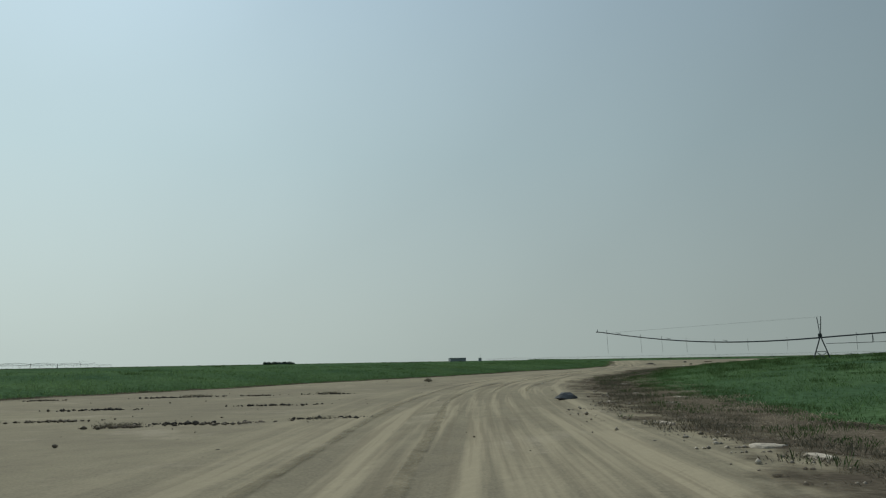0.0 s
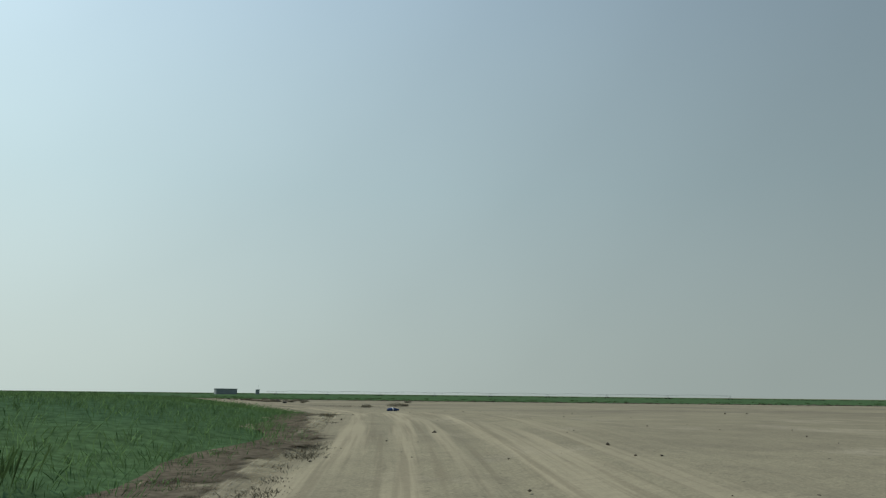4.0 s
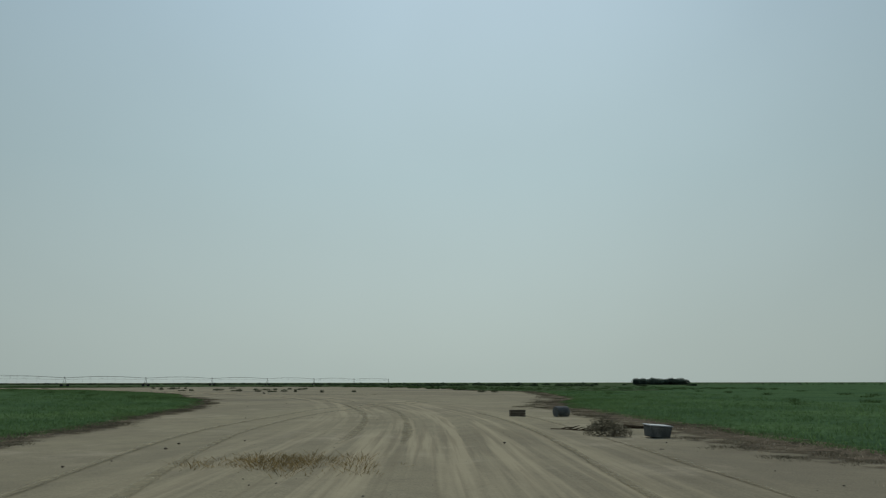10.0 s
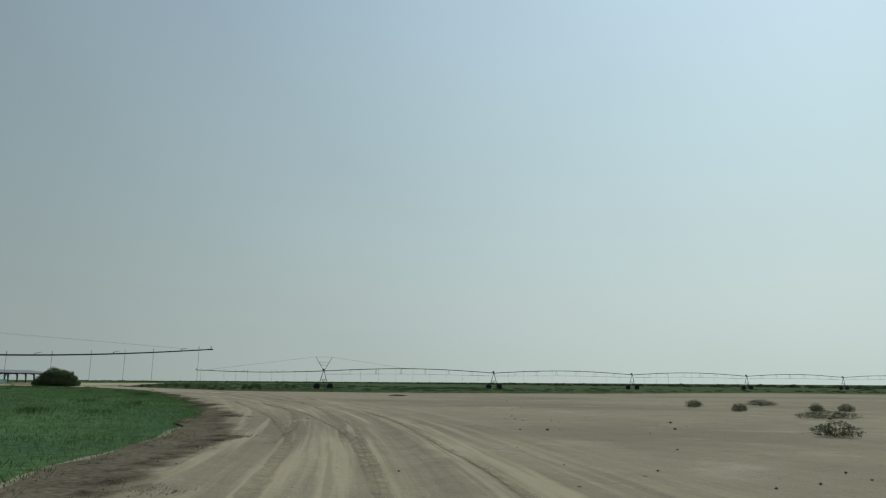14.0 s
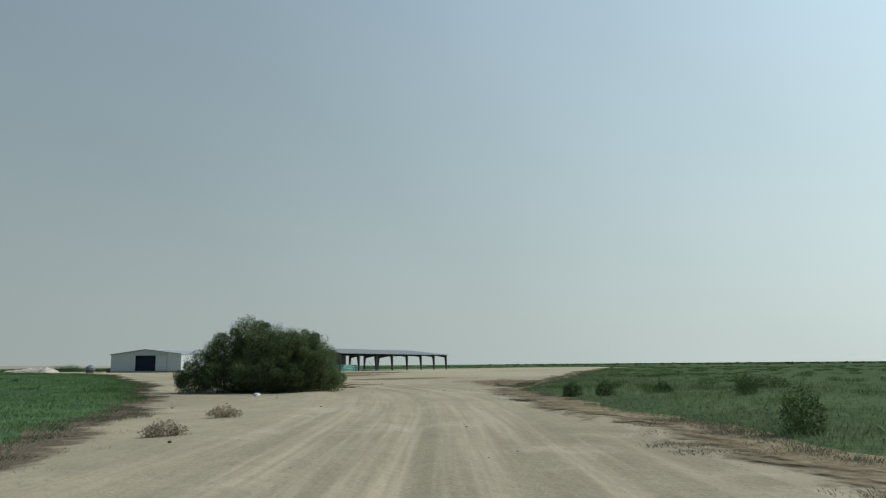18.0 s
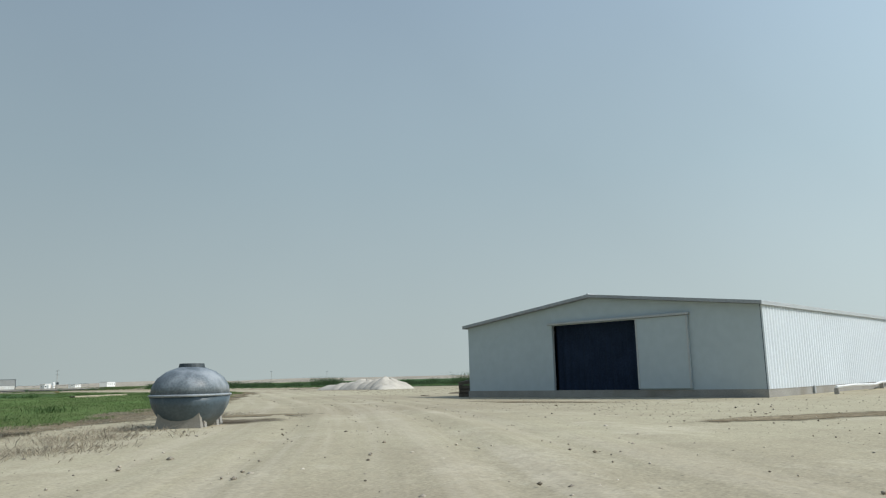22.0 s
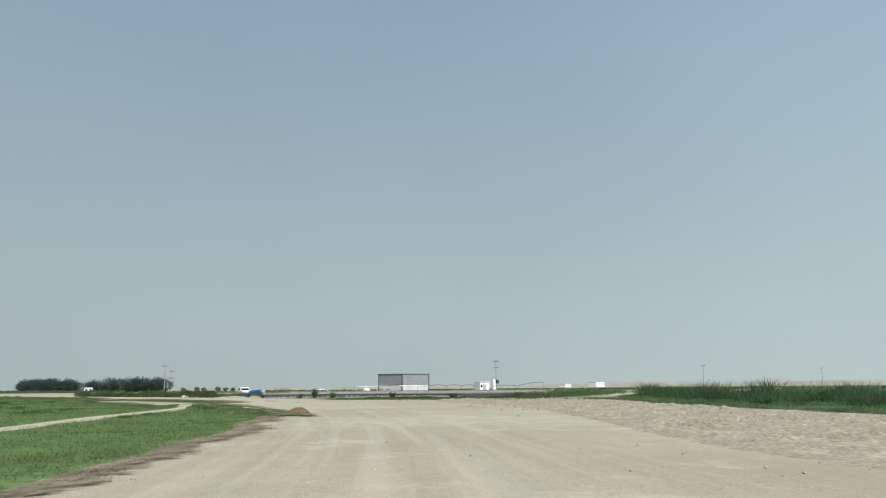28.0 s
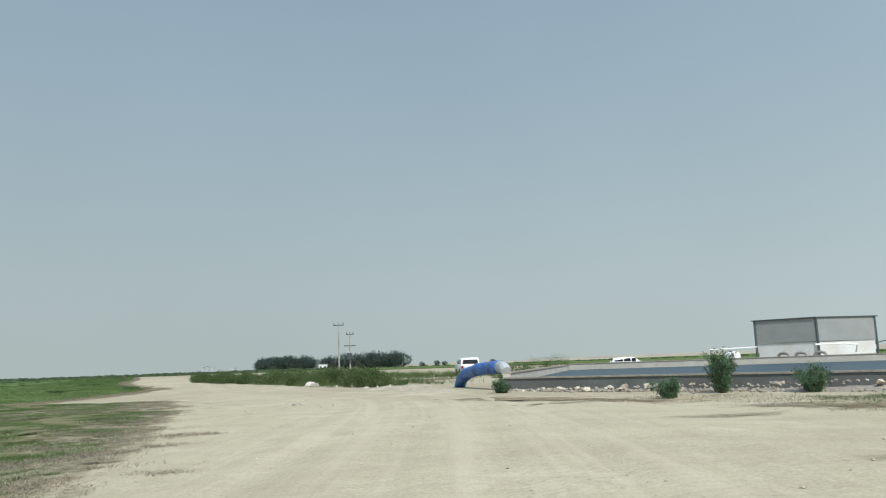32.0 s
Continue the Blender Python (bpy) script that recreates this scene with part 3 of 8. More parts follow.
def field(edge, far, label, most=3000.0, crop=0.24, rise=0.0, density=12.0, depth=16.0, verge=2.2, dry=2.5, seed=1.0, blade_mat=None, clumps=0.02, inset=0.8, crop_mat=None, weed_mat=None, verge_mat=None, shoulder=0.0):
    """A crop field: its sheet from the edge to far away, tufts along the edge and a dry verge before it."""
    e = spline(edge, 1.0)
    e = e + np.stack([wobble(e, 0.35, seed), wobble(e, 0.35, seed + 5)], 1) * 0.55
    f = resample(far, len(e))
    reach = np.linalg.norm(f - e, axis=1)
    far_way = (f - e) / reach[:, None]
    along = np.gradient(e, axis=0)
    along = np.stack([np.convolve(np.pad(along[:, c], 6, "edge"), np.ones(13) / 13, "valid") for c in (0, 1)], 1)
    along /= np.linalg.norm(along, axis=1)[:, None]
    way = np.stack([-along[:, 1], along[:, 0]], 1)
    way *= np.sign((way * far_way).sum(1).mean())
    d = np.array([-0.3, 0.0, 0.3, 0.7, 1.2, 2, 3, 4.2, 6, 8, 11, 15, 20, 27, 36, 50, 75, 120, 200, 400, 900, 3000])
    dist = np.minimum(d[None, :], np.minimum(reach, most)[:, None])
    outer = e
    e = e + way * inset
    turn_off = np.clip((dist - 6) / 60, 0, 1)[..., None]
    P = e[:, None] + (way[:, None] * (1 - turn_off) + far_way[:, None] * turn_off) * dist[..., None]
    grow = 1 - np.exp(-np.maximum(dist, 0) / 1.3)
    fade = np.exp(-np.maximum(dist - 60, 0) / 60)
    H = ground_z(P[..., 0], P[..., 1]) - 0.02 + grow * crop * (0.62 + 0.25 * wobble(P, 0.55, seed) * fade) + rise * (1 - np.exp(-np.maximum(dist - 1, 0) / (14 if rise > 1 else 8))) * (1 if rise > 1 else np.clip((190 - dist) / 110, 0, 1))
    H = H + shoulder * np.clip((7.0 - road_gap(P.reshape(-1, 2)).reshape(dist.shape)) / 1.4, 0, 1) * (dist >= 0)
    V = np.concatenate([P, H[..., None]], -1).reshape(-1, 3)
    i, j = np.meshgrid(np.arange(len(e) - 1), np.arange(len(d) - 1), indexing="ij")
    k = (i * len(d) + j).ravel()
    F = np.stack([k, k + len(d), k + len(d) + 1, k + 1], 1)
    sheet = tagged(new("crop_field", mesh_np("crop_field", V, F, crop_mat or CROP, smooth=True)), label, "field", kind="stuff")
    # blades, sparser with the distance from the edge and from the track
    m = int(len(e) * density * 9)
    a = rng.uniform(0, len(e) - 1.001, m)
    q = rng.uniform(0, 1, m) ** 2.2 * depth
    ia = a.astype(int)
    fr = (a - ia)[:, None]
    xy = (e[ia] * (1 - fr) + e[ia + 1] * fr) + way[ia] * q[:, None]
    gap = road_gap(xy)
    keep = rng.uniform(0, 1, m) < np.clip(14 / np.maximum(gap, 1), 0.0, 1) ** 1.5 * (gap < 70)
    xy, q, gap = xy[keep], q[keep], gap[keep]
    ztop = ground_z(xy[:, 0], xy[:, 1]) + (1 - np.exp(-q / 1.3)) * crop * 0.56 + rise * (1 - np.exp(-np.maximum(q - 1, 0) / (14 if rise > 1 else 8))) + shoulder * np.clip((7.0 - gap) / 1.4, 0, 1)
    tall = (0.07 + 0.06 * (1 - np.exp(-q / 0.8))) * min(crop / 0.24, 1.5) * (1 + 0.45 * wobble(xy, 0.25, seed))
    tagged(new("crop_plants", tufts("crop_plants", xy, ztop, tall, blade_mat or BLADE, spread=0.28, blades=6, width=0.005 + 0.00035 * np.minimum(gap, 50), lean=1.3)), "dense green fodder crop " + label.split(" ", 1)[-1], "crop", kind="stuff")
    # taller weeds standing out of the crop
    if clumps:
        m = int(len(e) * 30 * clumps)
        ia = rng.integers(0, len(e), m)
        q = rng.uniform(1.0, 60, m)
        xy = np.repeat(e[ia] + way[ia] * q[:, None], 18, 0) + rng.normal(0, 0.3, (m * 18, 2))
        qq = np.repeat(q, 18)
        zc = ground_z(xy[:, 0], xy[:, 1]) + crop * 0.4 + rise * (1 - np.exp(-np.maximum(qq - 1, 0) / (14 if rise > 1 else 8)))
        tagged(new("field_weeds", tufts("field_weeds", xy, zc, np.repeat(rng.uniform(0.1, 0.36, m), 18), WEED, spread=0.25, width=0.012, lean=0.8)), "dark green weeds standing out of the crop", "weeds", kind="stuff")
    if verge:
        e = outer
        o = np.array([-verge, -verge * 0.5, 0.0, max(inset, 0.2) * 0.6, inset + 0.6])
        P = e[:, None] + way[:, None] * o[None, :, None]
        lift = 0.012 + 0.085 * np.clip((5.5 - road_gap(P.reshape(-1, 2)).reshape(P.shape[:2])) / 1.4, 0, 1)
        H = ground_z(P[..., 0], P[..., 1]) + lift + np.array([0, 0, 0, 0.0, 0.02])[None]
        V = np.concatenate([P, H[..., None]], -1).reshape(-1, 3)
        UV = np.stack([np.repeat(np.arange(len(e), dtype=float), 5), np.tile(np.array([-0.6, 0.2, 0.6, 0.9, 1.0]), len(e))], 1)
        i, j = np.meshgrid(np.arange(len(e) - 1), np.arange(4), indexing="ij")
        k = (i * 5 + j).ravel()
        F = np.stack([k, k + 5, k + 6, k + 1], 1)
        tagged(new("verge", mesh_np("verge", V, F, verge_mat or VERGE_DIRT, UV)), "brown littered verge along the field edge", "verge", kind="structure")
        m = int(len(e) * (verge + 1) * dry)
        ia = rng.integers(0, len(e), m)
        q = inset + 0.3 - rng.uniform(0, 1, m) ** 1.3 * (verge + inset + 0.3)
        xy = e[ia] + way[ia] * q[:, None] + rng.normal(0, 0.3, (m, 2))
        keep = (wobble(xy, 0.8, seed + 9) + 0.3 * q > -0.2) & (road_gap(xy) < 45)
        xy = xy[keep]
        m = int(len(e) * 1.6)
        ia = rng.integers(0, len(e), m)
        c = e[ia] + way[ia] * rng.uniform(-0.5 * verge, inset + 0.5, m)[:, None]
        c = c[road_gap(c) < 60]
        c2 = np.repeat(c, 12, 0) + rng.normal(0, 0.22, (len(c) * 12, 2))
        tagged(new("verge_weeds", tufts("verge_weeds", c2, ground_z(c2[:, 0], c2[:, 1]) + 0.03, np.repeat(rng.uniform(0.03, 0.085, len(c)), 12), weed_mat or GREYBUSH, spread=0.22, blades=20, width=0.0045, lean=1.6)), "grey-green weeds along the field edge", "weeds", kind="stuff")
        tagged(new("dry_grass", tufts("dry_grass", xy, ground_z(xy[:, 0], xy[:, 1]) + 0.02, rng.uniform(0.025, 0.075, len(xy)), DRY, spread=0.25, blades=12, width=0.0045, lean=1.8)), "brown dead grass along the field edge", "grass", kind="stuff")
    return e, way


field([(-70, -105), (-42, -84), (-22, -66), (-9, -46), (1, -31), (10, -13.5), (18, -3), (26.5, 13), (33, 30), (39.5, 50), (43, 74), (43.4, 100), (43, 120), (41.7, 142), (38.4, 160), (34.5, 176), (24, 186), (0, 192), (-60, 196)],
      [(-235, -200), (-240, -130), (-240, -70), (-235, 0), (-215, 60), (-180, 110), (-120, 150)],
      "level field of green fodder beside the track", seed=1.0, verge=0.9, rise=0.85, crop=0.42, inset=0.4)
field([(-10, -130), (-3, -100), (0.5, -90), (2, -78), (5.5, -61), (11, -46.5), (16.5, -33), (22.5, -21), (30, -7), (36, 3.5), (42, 11.5), (46.8, 17), (56, 26.5), (71, 41), (86, 55), (120, 85), (180, 130)],
      [(150, -900), (500, -800), (900, -500), (900, -300), (900, -200), (900, -100), (900, 0)],
      "raised field of green fodder by the track bend", rise=1.45, seed=2.0, verge=3.8, dry=7.0, clumps=0.14, inset=1.5, verge_mat=BANK_DIRT)
field([(220, 140), (150, 165), (92, 184), (60, 197), (50, 208), (38, 221.5), (27, 232.5), (17, 243.5), (7, 254.5), (-1, 266), (-9, 278), (-17, 297), (-28, 318), (-40, 338)],
      [(1500, 100), (1500, 500), (1300, 1300), (800, 2200), (200, 2600), (-300, 2600), (-600, 2600)],
      "level field of green fodder with debris along its edge", seed=3.0, verge=1.6, dry=4.0, inset=1.8)
field([(-40, 338), (-60, 354), (-95, 396), (-150, 424), (-184, 406), (-183, 372), (-186, 357), (-192, 343), (-205, 331.5), (-220, 328.3), (-239, 323.3), (-262, 318.6), (-289, 320.5), (-325, 324), (-430, 334)],
      [(-300, 2600), (-700, 2600), (-1100, 2500), (-1500, 2200), (-1900, 1800), (-2100, 1500), (-2300, 900), (-2400, 600), (-2500, 420)],
      "rough green field with dark weeds and a dry margin", verge_mat=LITTER_VERGE, crop_mat=CROP4, blade_mat=BLADE4, seed=4.0, verge=1.5, dry=4.0, clumps=0.09, inset=1.0)
LEFT_EDGE = [(-120, 185), (-60, 198), (-14, 207), (4, 219), (6.5, 228), (0, 237.5), (-8, 247.5), (-16, 256.5), (-25, 266.5), (-39, 279), (-51, 286.5), (-58, 292), (-67, 297.5), (-76, 302.3), (-88, 307.3), (-100, 312.3), (-112, 316.3),
             (-130, 320), (-150, 321), (-166, 321), (-183, 320.8), (-204, 319.6), (-220, 317), (-232, 314.5), (-246, 309.5), (-258, 303.5), (-268, 298), (-281, 290.5), (-296, 280), (-305, 273.5), (-318, 264.5), (-332.5, 250)]
field(LEFT_EDGE, [(-120, 120), (-100, 140), (-100, 180), (-120, 200), (-150, 200), (-200, 200), (-240, 190), (-260, 180), (-280, 170)],
      "wide level field of green fodder inside the track", most=40, seed=5.0, verge=1.1, dry=3.5, inset=0.4, verge_mat=FIELD_DIRT)
field([(-318, 264.5), (-332.5, 250), (-338, 244.5), (-347.1, 234.4), (-354.2, 225.5), (-365.7, 209.4), (-375.4, 189.2), (-380.6, 168), (-385, 147), (-388.3, 132), (-391.2, 110), (-390.4, 96), (-388.9, 88), (-384.6, 82.8), (-381.4, 79), (-380.3, 71), (-376.6, 62), (-372.4, 54.5), (-369, 50.5), (-366, 48)],
      [(-270, 200), (-280, 150), (-290, 120), (-300, 90), (-300, 40)], "thin green growth with dry margins along the yard track", most=40, crop=0.16, seed=8.0, verge=0.9, dry=7.0, inset=0.8, shoulder=0.1, crop_mat=CROP2, blade_mat=BLADE2, weed_mat=DRY, verge_mat=LITTER_VERGE, clumps=0.03)
field([(-470, 300), (-436, 258), (-424, 228), (-414, 200), (-411.5, 178), (-412, 153), (-415.5, 122), (-420, 90), (-433, 60), (-455, 30)],
      [(-900, 900), (-1500, 700), (-2200, 300), (-2200, 0), (-2000, -400), (-1500, -900)],
      "green reed bed behind a bank of turned earth", crop=0.32, density=10, depth=12, seed=6.0, verge=1.4, clumps=0.10, blade_mat=BLADE2)
field([(-350, 50), (-361, 43.5), (-367.6, 37), (-369.8, 31), (-368.4, 22), (-365.6, 11), (-355, -6), (-338, -38), (-300, -118), (-235, -248)], [(-320, 40), (-290, 30), (-240, 10), (-150, -30), (-60, -120), (60, -250)],
      "level green field beyond the branch of the track", most=60, crop=0.2, seed=7.0, verge=1.0, crop_mat=CROP2, blade_mat=BLADE2, weed_mat=DRY, verge_mat=LITTER_VERGE)
inner = np.array([(-378, 130), (-365, 188), (-330, 232), (-270, 272), (-200, 298), (-120, 296), (-60, 268), (-22, 235), (-22, 216), (-60, 206), (-120, 192), (-190, 110), (-228, 0), (-236, -130), (-290, -100), (-350, 10), (-366, 60)])
tagged(new("crop_field", mesh_np("crop_field", np.concatenate([inner, np.full((17, 1), 0.09)], 1), [list(range(17))], CROP)), "middle of the wide green field", "field", kind="stuff")
plain = np.array([(-900, -150), (-470, -60), (-340, -150), (-270, -330), (-520, -520), (-900, -420)])
tagged(new("crop_field", mesh_np("crop_field", np.concatenate([plain, np.full((6, 1), 0.12)], 1), [[0, 1, 2, 3, 4, 5]], CROP2)), "pale green plain beyond the basin", "field", kind="stuff")
# low scrub on the plain far off, between the fields and the sky
def far_scrub(points, wide, label, tall=1.6, n=900, material=FARGREEN):
    line = resample(points, n)
    xy = line + rng.normal(0, wide, (n, 2))
    r = rng.uniform(0.5, 1.0, n) * tall
    V, F = [], []
    ico = np.array([(1, 0, 0), (0.3, 0.95, 0), (-0.8, 0.6, 0), (-0.8, -0.6, 0), (0.3, -0.95, 0), (0.1, 0.1, 0.8), (0.75, 0.1, 0.55), (-0.5, 0.5, 0.6), (-0.3, -0.6, 0.62)])
    tri = np.array([(0, 1, 6), (1, 7, 6), (1, 2, 7), (2, 3, 7), (3, 8, 7), (3, 4, 8), (4, 0, 8), (0, 6, 8), (6, 7, 5), (7, 8, 5), (8, 6, 5)])
    turn = rng.uniform(0, 6.28, n)
    c, s = np.cos(turn), np.sin(turn)
    jit = rng.uniform(0.75, 1.25, (n, 9, 3))
    loc = ico[None] * jit
    sx = rng.uniform(1.0, 2.4, n)[:, None]
    x, y, z = loc[..., 0] * sx, loc[..., 1], loc[..., 2]
    V = np.stack([xy[:, None, 0] + (x * c[:, None] - y * s[:, None]) * r[:, None], xy[:, None, 1] + (x * s[:, None] + y * c[:, None]) * r[:, None], ground_z(xy[:, 0], xy[:, 1])[:, None] + z * r[:, None] - 0.05], -1).reshape(-1, 3)
    F = (np.arange(n)[:, None, None] * 9 + tri[None]).reshape(-1, 3)
    return tagged(new("scrub_belt", mesh_np("scrub_belt", V, F, material)), label, "scrub", kind="stuff")


far_scrub([(-50, 356), (-95, 402), (-150, 430), (-190, 420)], 5, "dark desert scrub beyond the sand", 0.5, 420, SCRUB)
far_scrub([(-100, 480), (-300, 560), (-600, 520), (-900, 300)], 25, "far belt of dark green scrub", 1.6, 900)
far_scrub([(-560, 380), (-620, 150), (-560, -60), (-420, -260), (-250, -330)], 16, "far belt of green scrub on the plain", 0.9, 800)
far_scrub([(500, -200), (600, 200), (450, 520), (150, 720), (-120, 700)], 25, "far belt of low green scrub", 1.0, 900)
far_scrub([(-300, -300), (-235, -275), (-170, -225), (-100, -150)], 12, "dark belt of growth beyond the far field", 1.75, 1800)
far_scrub([(56, 202), (70, 193), (92, 185.5), (150, 166.5), (215, 142.5)], 2.2, "brown and grey scrub along the far field edge", 0.34, 620, GREYBUSH)
far_scrub([(-428, 240), (-424, 215), (-418, 198)], 3, "dark green scrub behind the gravel heaps", 0.7, 90, SCRUB)
# reeds rising over the bank in uneven clumps
rl = spline([(-432, 250), (-419, 214), (-414.5, 188), (-414, 160), (-416.5, 130), (-421, 98), (-432, 66)], 0.5)
rc = rl[rng.integers(0, len(rl), 330)] + rng.normal(0, 1, (330, 2)) * 1.6 + np.array([-2.4, 0])
hc = rng.uniform(0.4, 1.35, 330) * np.clip(0.75 + 0.9 * wobble(rc, 0.2, 3.3), 0.2, 1.6)
xy = np.repeat(rc, 16, 0) + rng.normal(0, 0.55, (330 * 16, 2))
REED = mat("reed_leaves", (0.12, 0.175, 0.085), 0.85, var=0.3, scale=0.6, fine=5, bump=0, second=(0.075, 0.12, 0.06), random_tint=0.35, spec=0.0, leafy=0.5)
tagged(new("reeds", tufts("reeds", xy, ground_z(xy[:, 0], xy[:, 1]) + 0.25, np.repeat(np.maximum(hc, 0.15), 16), REED, spread=0.35, width=0.012, blades=14, lean=0.9)), "tall green reeds in ragged clumps", "reeds", kind="stuff")

# ---------------------------------------------------------------- long white shed
WH = pose(-353.48, 256.96, 0.33, 0, 0, 176.07)     # origin: corner of gable and lit side; +x along the shed, +y towards the other gable corner


def warehouse():
    W, L, E, Pk, B = 13.72, 82.0, 3.12, 3.95, 0.25
    t = thing("storage_shed", WH, "long low white metal storage shed with an open sliding door", "shed")
    bm = bmesh.new()
    box(bm, (-0.04, -0.04, -0.2), (L + 0.04, 0.2, B))
    box(bm, (-0.04, W - 0.2, -0.2), (L + 0.04, W + 0.04, B))
    box(bm, (-0.04, 0.2, -0.2), (0.2, W - 0.2, B))
    box(bm, (L - 0.2, 0.2, -0.2), (L + 0.04, W - 0.2, B))
    part("plinth", bm, CONCRETE, t, "low bare concrete plinth")
    bm = bmesh.new()
    box(bm, (0.2, 0.2, 0.05), (L - 0.2, W - 0.2, B - 0.01))
    part("floor_slab", bm, CONCRETE, t)
    # long sides: ribbed sheet
    for name, y0, out in (("side_wall", 0.0, -1), ("side_wall", W, 1)):
        n = int(L / 0.25)
        V, F = [], []
        for k in range(n):
            x = k * L / n
            s = L / n
            for dx, dy in ((0, 0), (0.10, 0), (0.14, 0.07), (0.21, 0.07)):
                V += [(x + dx * s / 0.25, y0 + out * dy, B), (x + dx * s / 0.25, y0 + out * dy, E)]
        V += [(L, y0, B), (L, y0, E)]
        m = len(V) // 2
        F = [(2 * a, 2 * a + 2, 2 * a + 3, 2 * a + 1) for a in range(m - 1)]
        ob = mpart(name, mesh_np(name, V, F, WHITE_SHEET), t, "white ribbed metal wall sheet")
        bm = bmesh.new()
        box(bm, (0, y0 - 0.03 if out > 0 else y0 + 0.005, B), (L, y0 - 0.005 if out > 0 else y0 + 0.03, E))
        part("wall_lining", bm, INSIDE, t)
    # gable walls with the doorway left open
    D0, D1, DH = 4.85, 8.89, 2.93
    for x0, x1, door in ((0.0, 0.06, True), (L - 0.06, L, False)):
        bm = bmesh.new()
        def roof(y):
            return E + (Pk - E) * (1 - abs(y - W / 2) / (W / 2))
        cuts = [0.0, D0, W / 2, D1, W] if door else [0.0, W / 2, W]
        for a, b in zip(cuts, cuts[1:]):
            low = DH if door and a >= D0 and b <= D1 else B
            vs = [bm.verts.new((x, y, z)) for x in (x0, x1) for y, z in ((a, low), (b, low), (b, roof(b)), (a, roof(a)))]
            for f in ((0, 1, 2, 3), (7, 6, 5, 4), (0, 4, 5, 1), (1, 5, 6, 2), (2, 6, 7, 3), (3, 7, 4, 0)):
                bm.faces.new([vs[i] for i in f])
        part("gable_wall", bm, SHADED_GABLE, t, "pale smooth metal gable end")
    # sliding door leaves hung outside
    for name, a, b in (("door_leaf", 2.67, 4.83),):
        bm = bmesh.new()
        box(bm, (-0.10, a, B + 0.04), (-0.035, b, DH + 0.02), 0.008)
        d = part(name, bm, SHADED_GABLE, t, "pale sliding door leaf")
        for y in (a, b - 0.06):
            bm = bmesh.new()
            box(bm, (-0.125, y, B + 0.04), (-0.102, y + 0.06, DH + 0.02))
            part("door_stile", bm, TRIM_SHEET, d)
    bm = bmesh.new()
    box(bm, (-0.18, 2.6, DH + 0.03), (-0.02, 9.0, DH + 0.12), 0.01)
    part("door_rail", bm, TRIM_SHEET, t, "grey hood over the sliding door rail")
    for y in (D0 - 0.06, D1):
        bm = bmesh.new()
        box(bm, (0.065, y, B), (0.15, y + 0.06, DH))
        part("door_jamb", bm, TRIM_SHEET, t)
    # wavy dark blue sheet, added to stand for the shaded interior
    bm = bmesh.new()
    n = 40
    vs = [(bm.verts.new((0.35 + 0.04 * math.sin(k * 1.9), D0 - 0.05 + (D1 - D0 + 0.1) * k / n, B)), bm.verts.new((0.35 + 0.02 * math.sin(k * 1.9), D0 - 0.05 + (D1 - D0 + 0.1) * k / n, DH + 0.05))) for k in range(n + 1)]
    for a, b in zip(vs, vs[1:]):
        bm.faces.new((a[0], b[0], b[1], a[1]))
    part("doorway_shade", bm, mat("doorway_shade_blue", (0.019, 0.032, 0.06), 0.8, var=0.25, scale=1.5, fine=15, bump=0.2, spec=0.1), t, "dark blue sheet standing for the shade inside the doorway")
    # roof, two slopes, with a fascia
    for sgn, a, b in ((-1, -0.1, W / 2), (1, W / 2, W + 0.1)):
        bm = bmesh.new()
        slope = (Pk - E) / (W / 2)
        za, zb = (E - 0.1 * slope, Pk) if sgn < 0 else (Pk, E - 0.1 * slope)
        vs = [bm.verts.new((x, y, z + dz)) for dz in (0.01, 0.13) for x, y, z in ((-0.24, a, za), (L + 0.2, a, za), (L + 0.2, b, zb), (-0.24, b, zb))]
        for f in ((3, 2, 1, 0), (4, 5, 6, 7), (0, 1, 5, 4), (1, 2, 6, 5), (2, 3, 7, 6), (3, 0, 4, 7)):
            bm.faces.new([vs[i] for i in f])
        part("roof_slope", bm, ROOF_SHEET, t, "grey metal roof slope")
    bm = bmesh.new()
    tube(bm, [(-0.24, W / 2, Pk + 0.11), (L + 0.2, W / 2, Pk + 0.11)], 0.06, 6)
    part("ridge_cap", bm, TRIM_SHEET, t)
    for y in (-0.13, W + 0.13):
        bm = bmesh.new()
        box(bm, (-0.25, y - 0.025, E - 0.03), (L + 0.2, y + 0.025, E + 0.12), 0.006)
        part("eaves_trim", bm, TRIM_SHEET, t)
    bm = bmesh.new()
    box(bm, (-0.012, -0.06, B), (0.03, -0.005, E))
    part("corner_trim", bm, WHITE_SHEET, t)
    for k in range(8):
        bm = bmesh.new()
        box(bm, (4 + k * 10.2, -0.12, B - 0.25), (4.12 + k * 10.2, -0.05, B + 0.02))
        part("downpipe_foot", bm, TRIM_SHEET, t)
    return t


warehouse()

# ---------------------------------------------------------------- open shed on steel posts
SH = pose(-348.1, 287.2, 0.22, 0, 0, math.degrees(2.83))


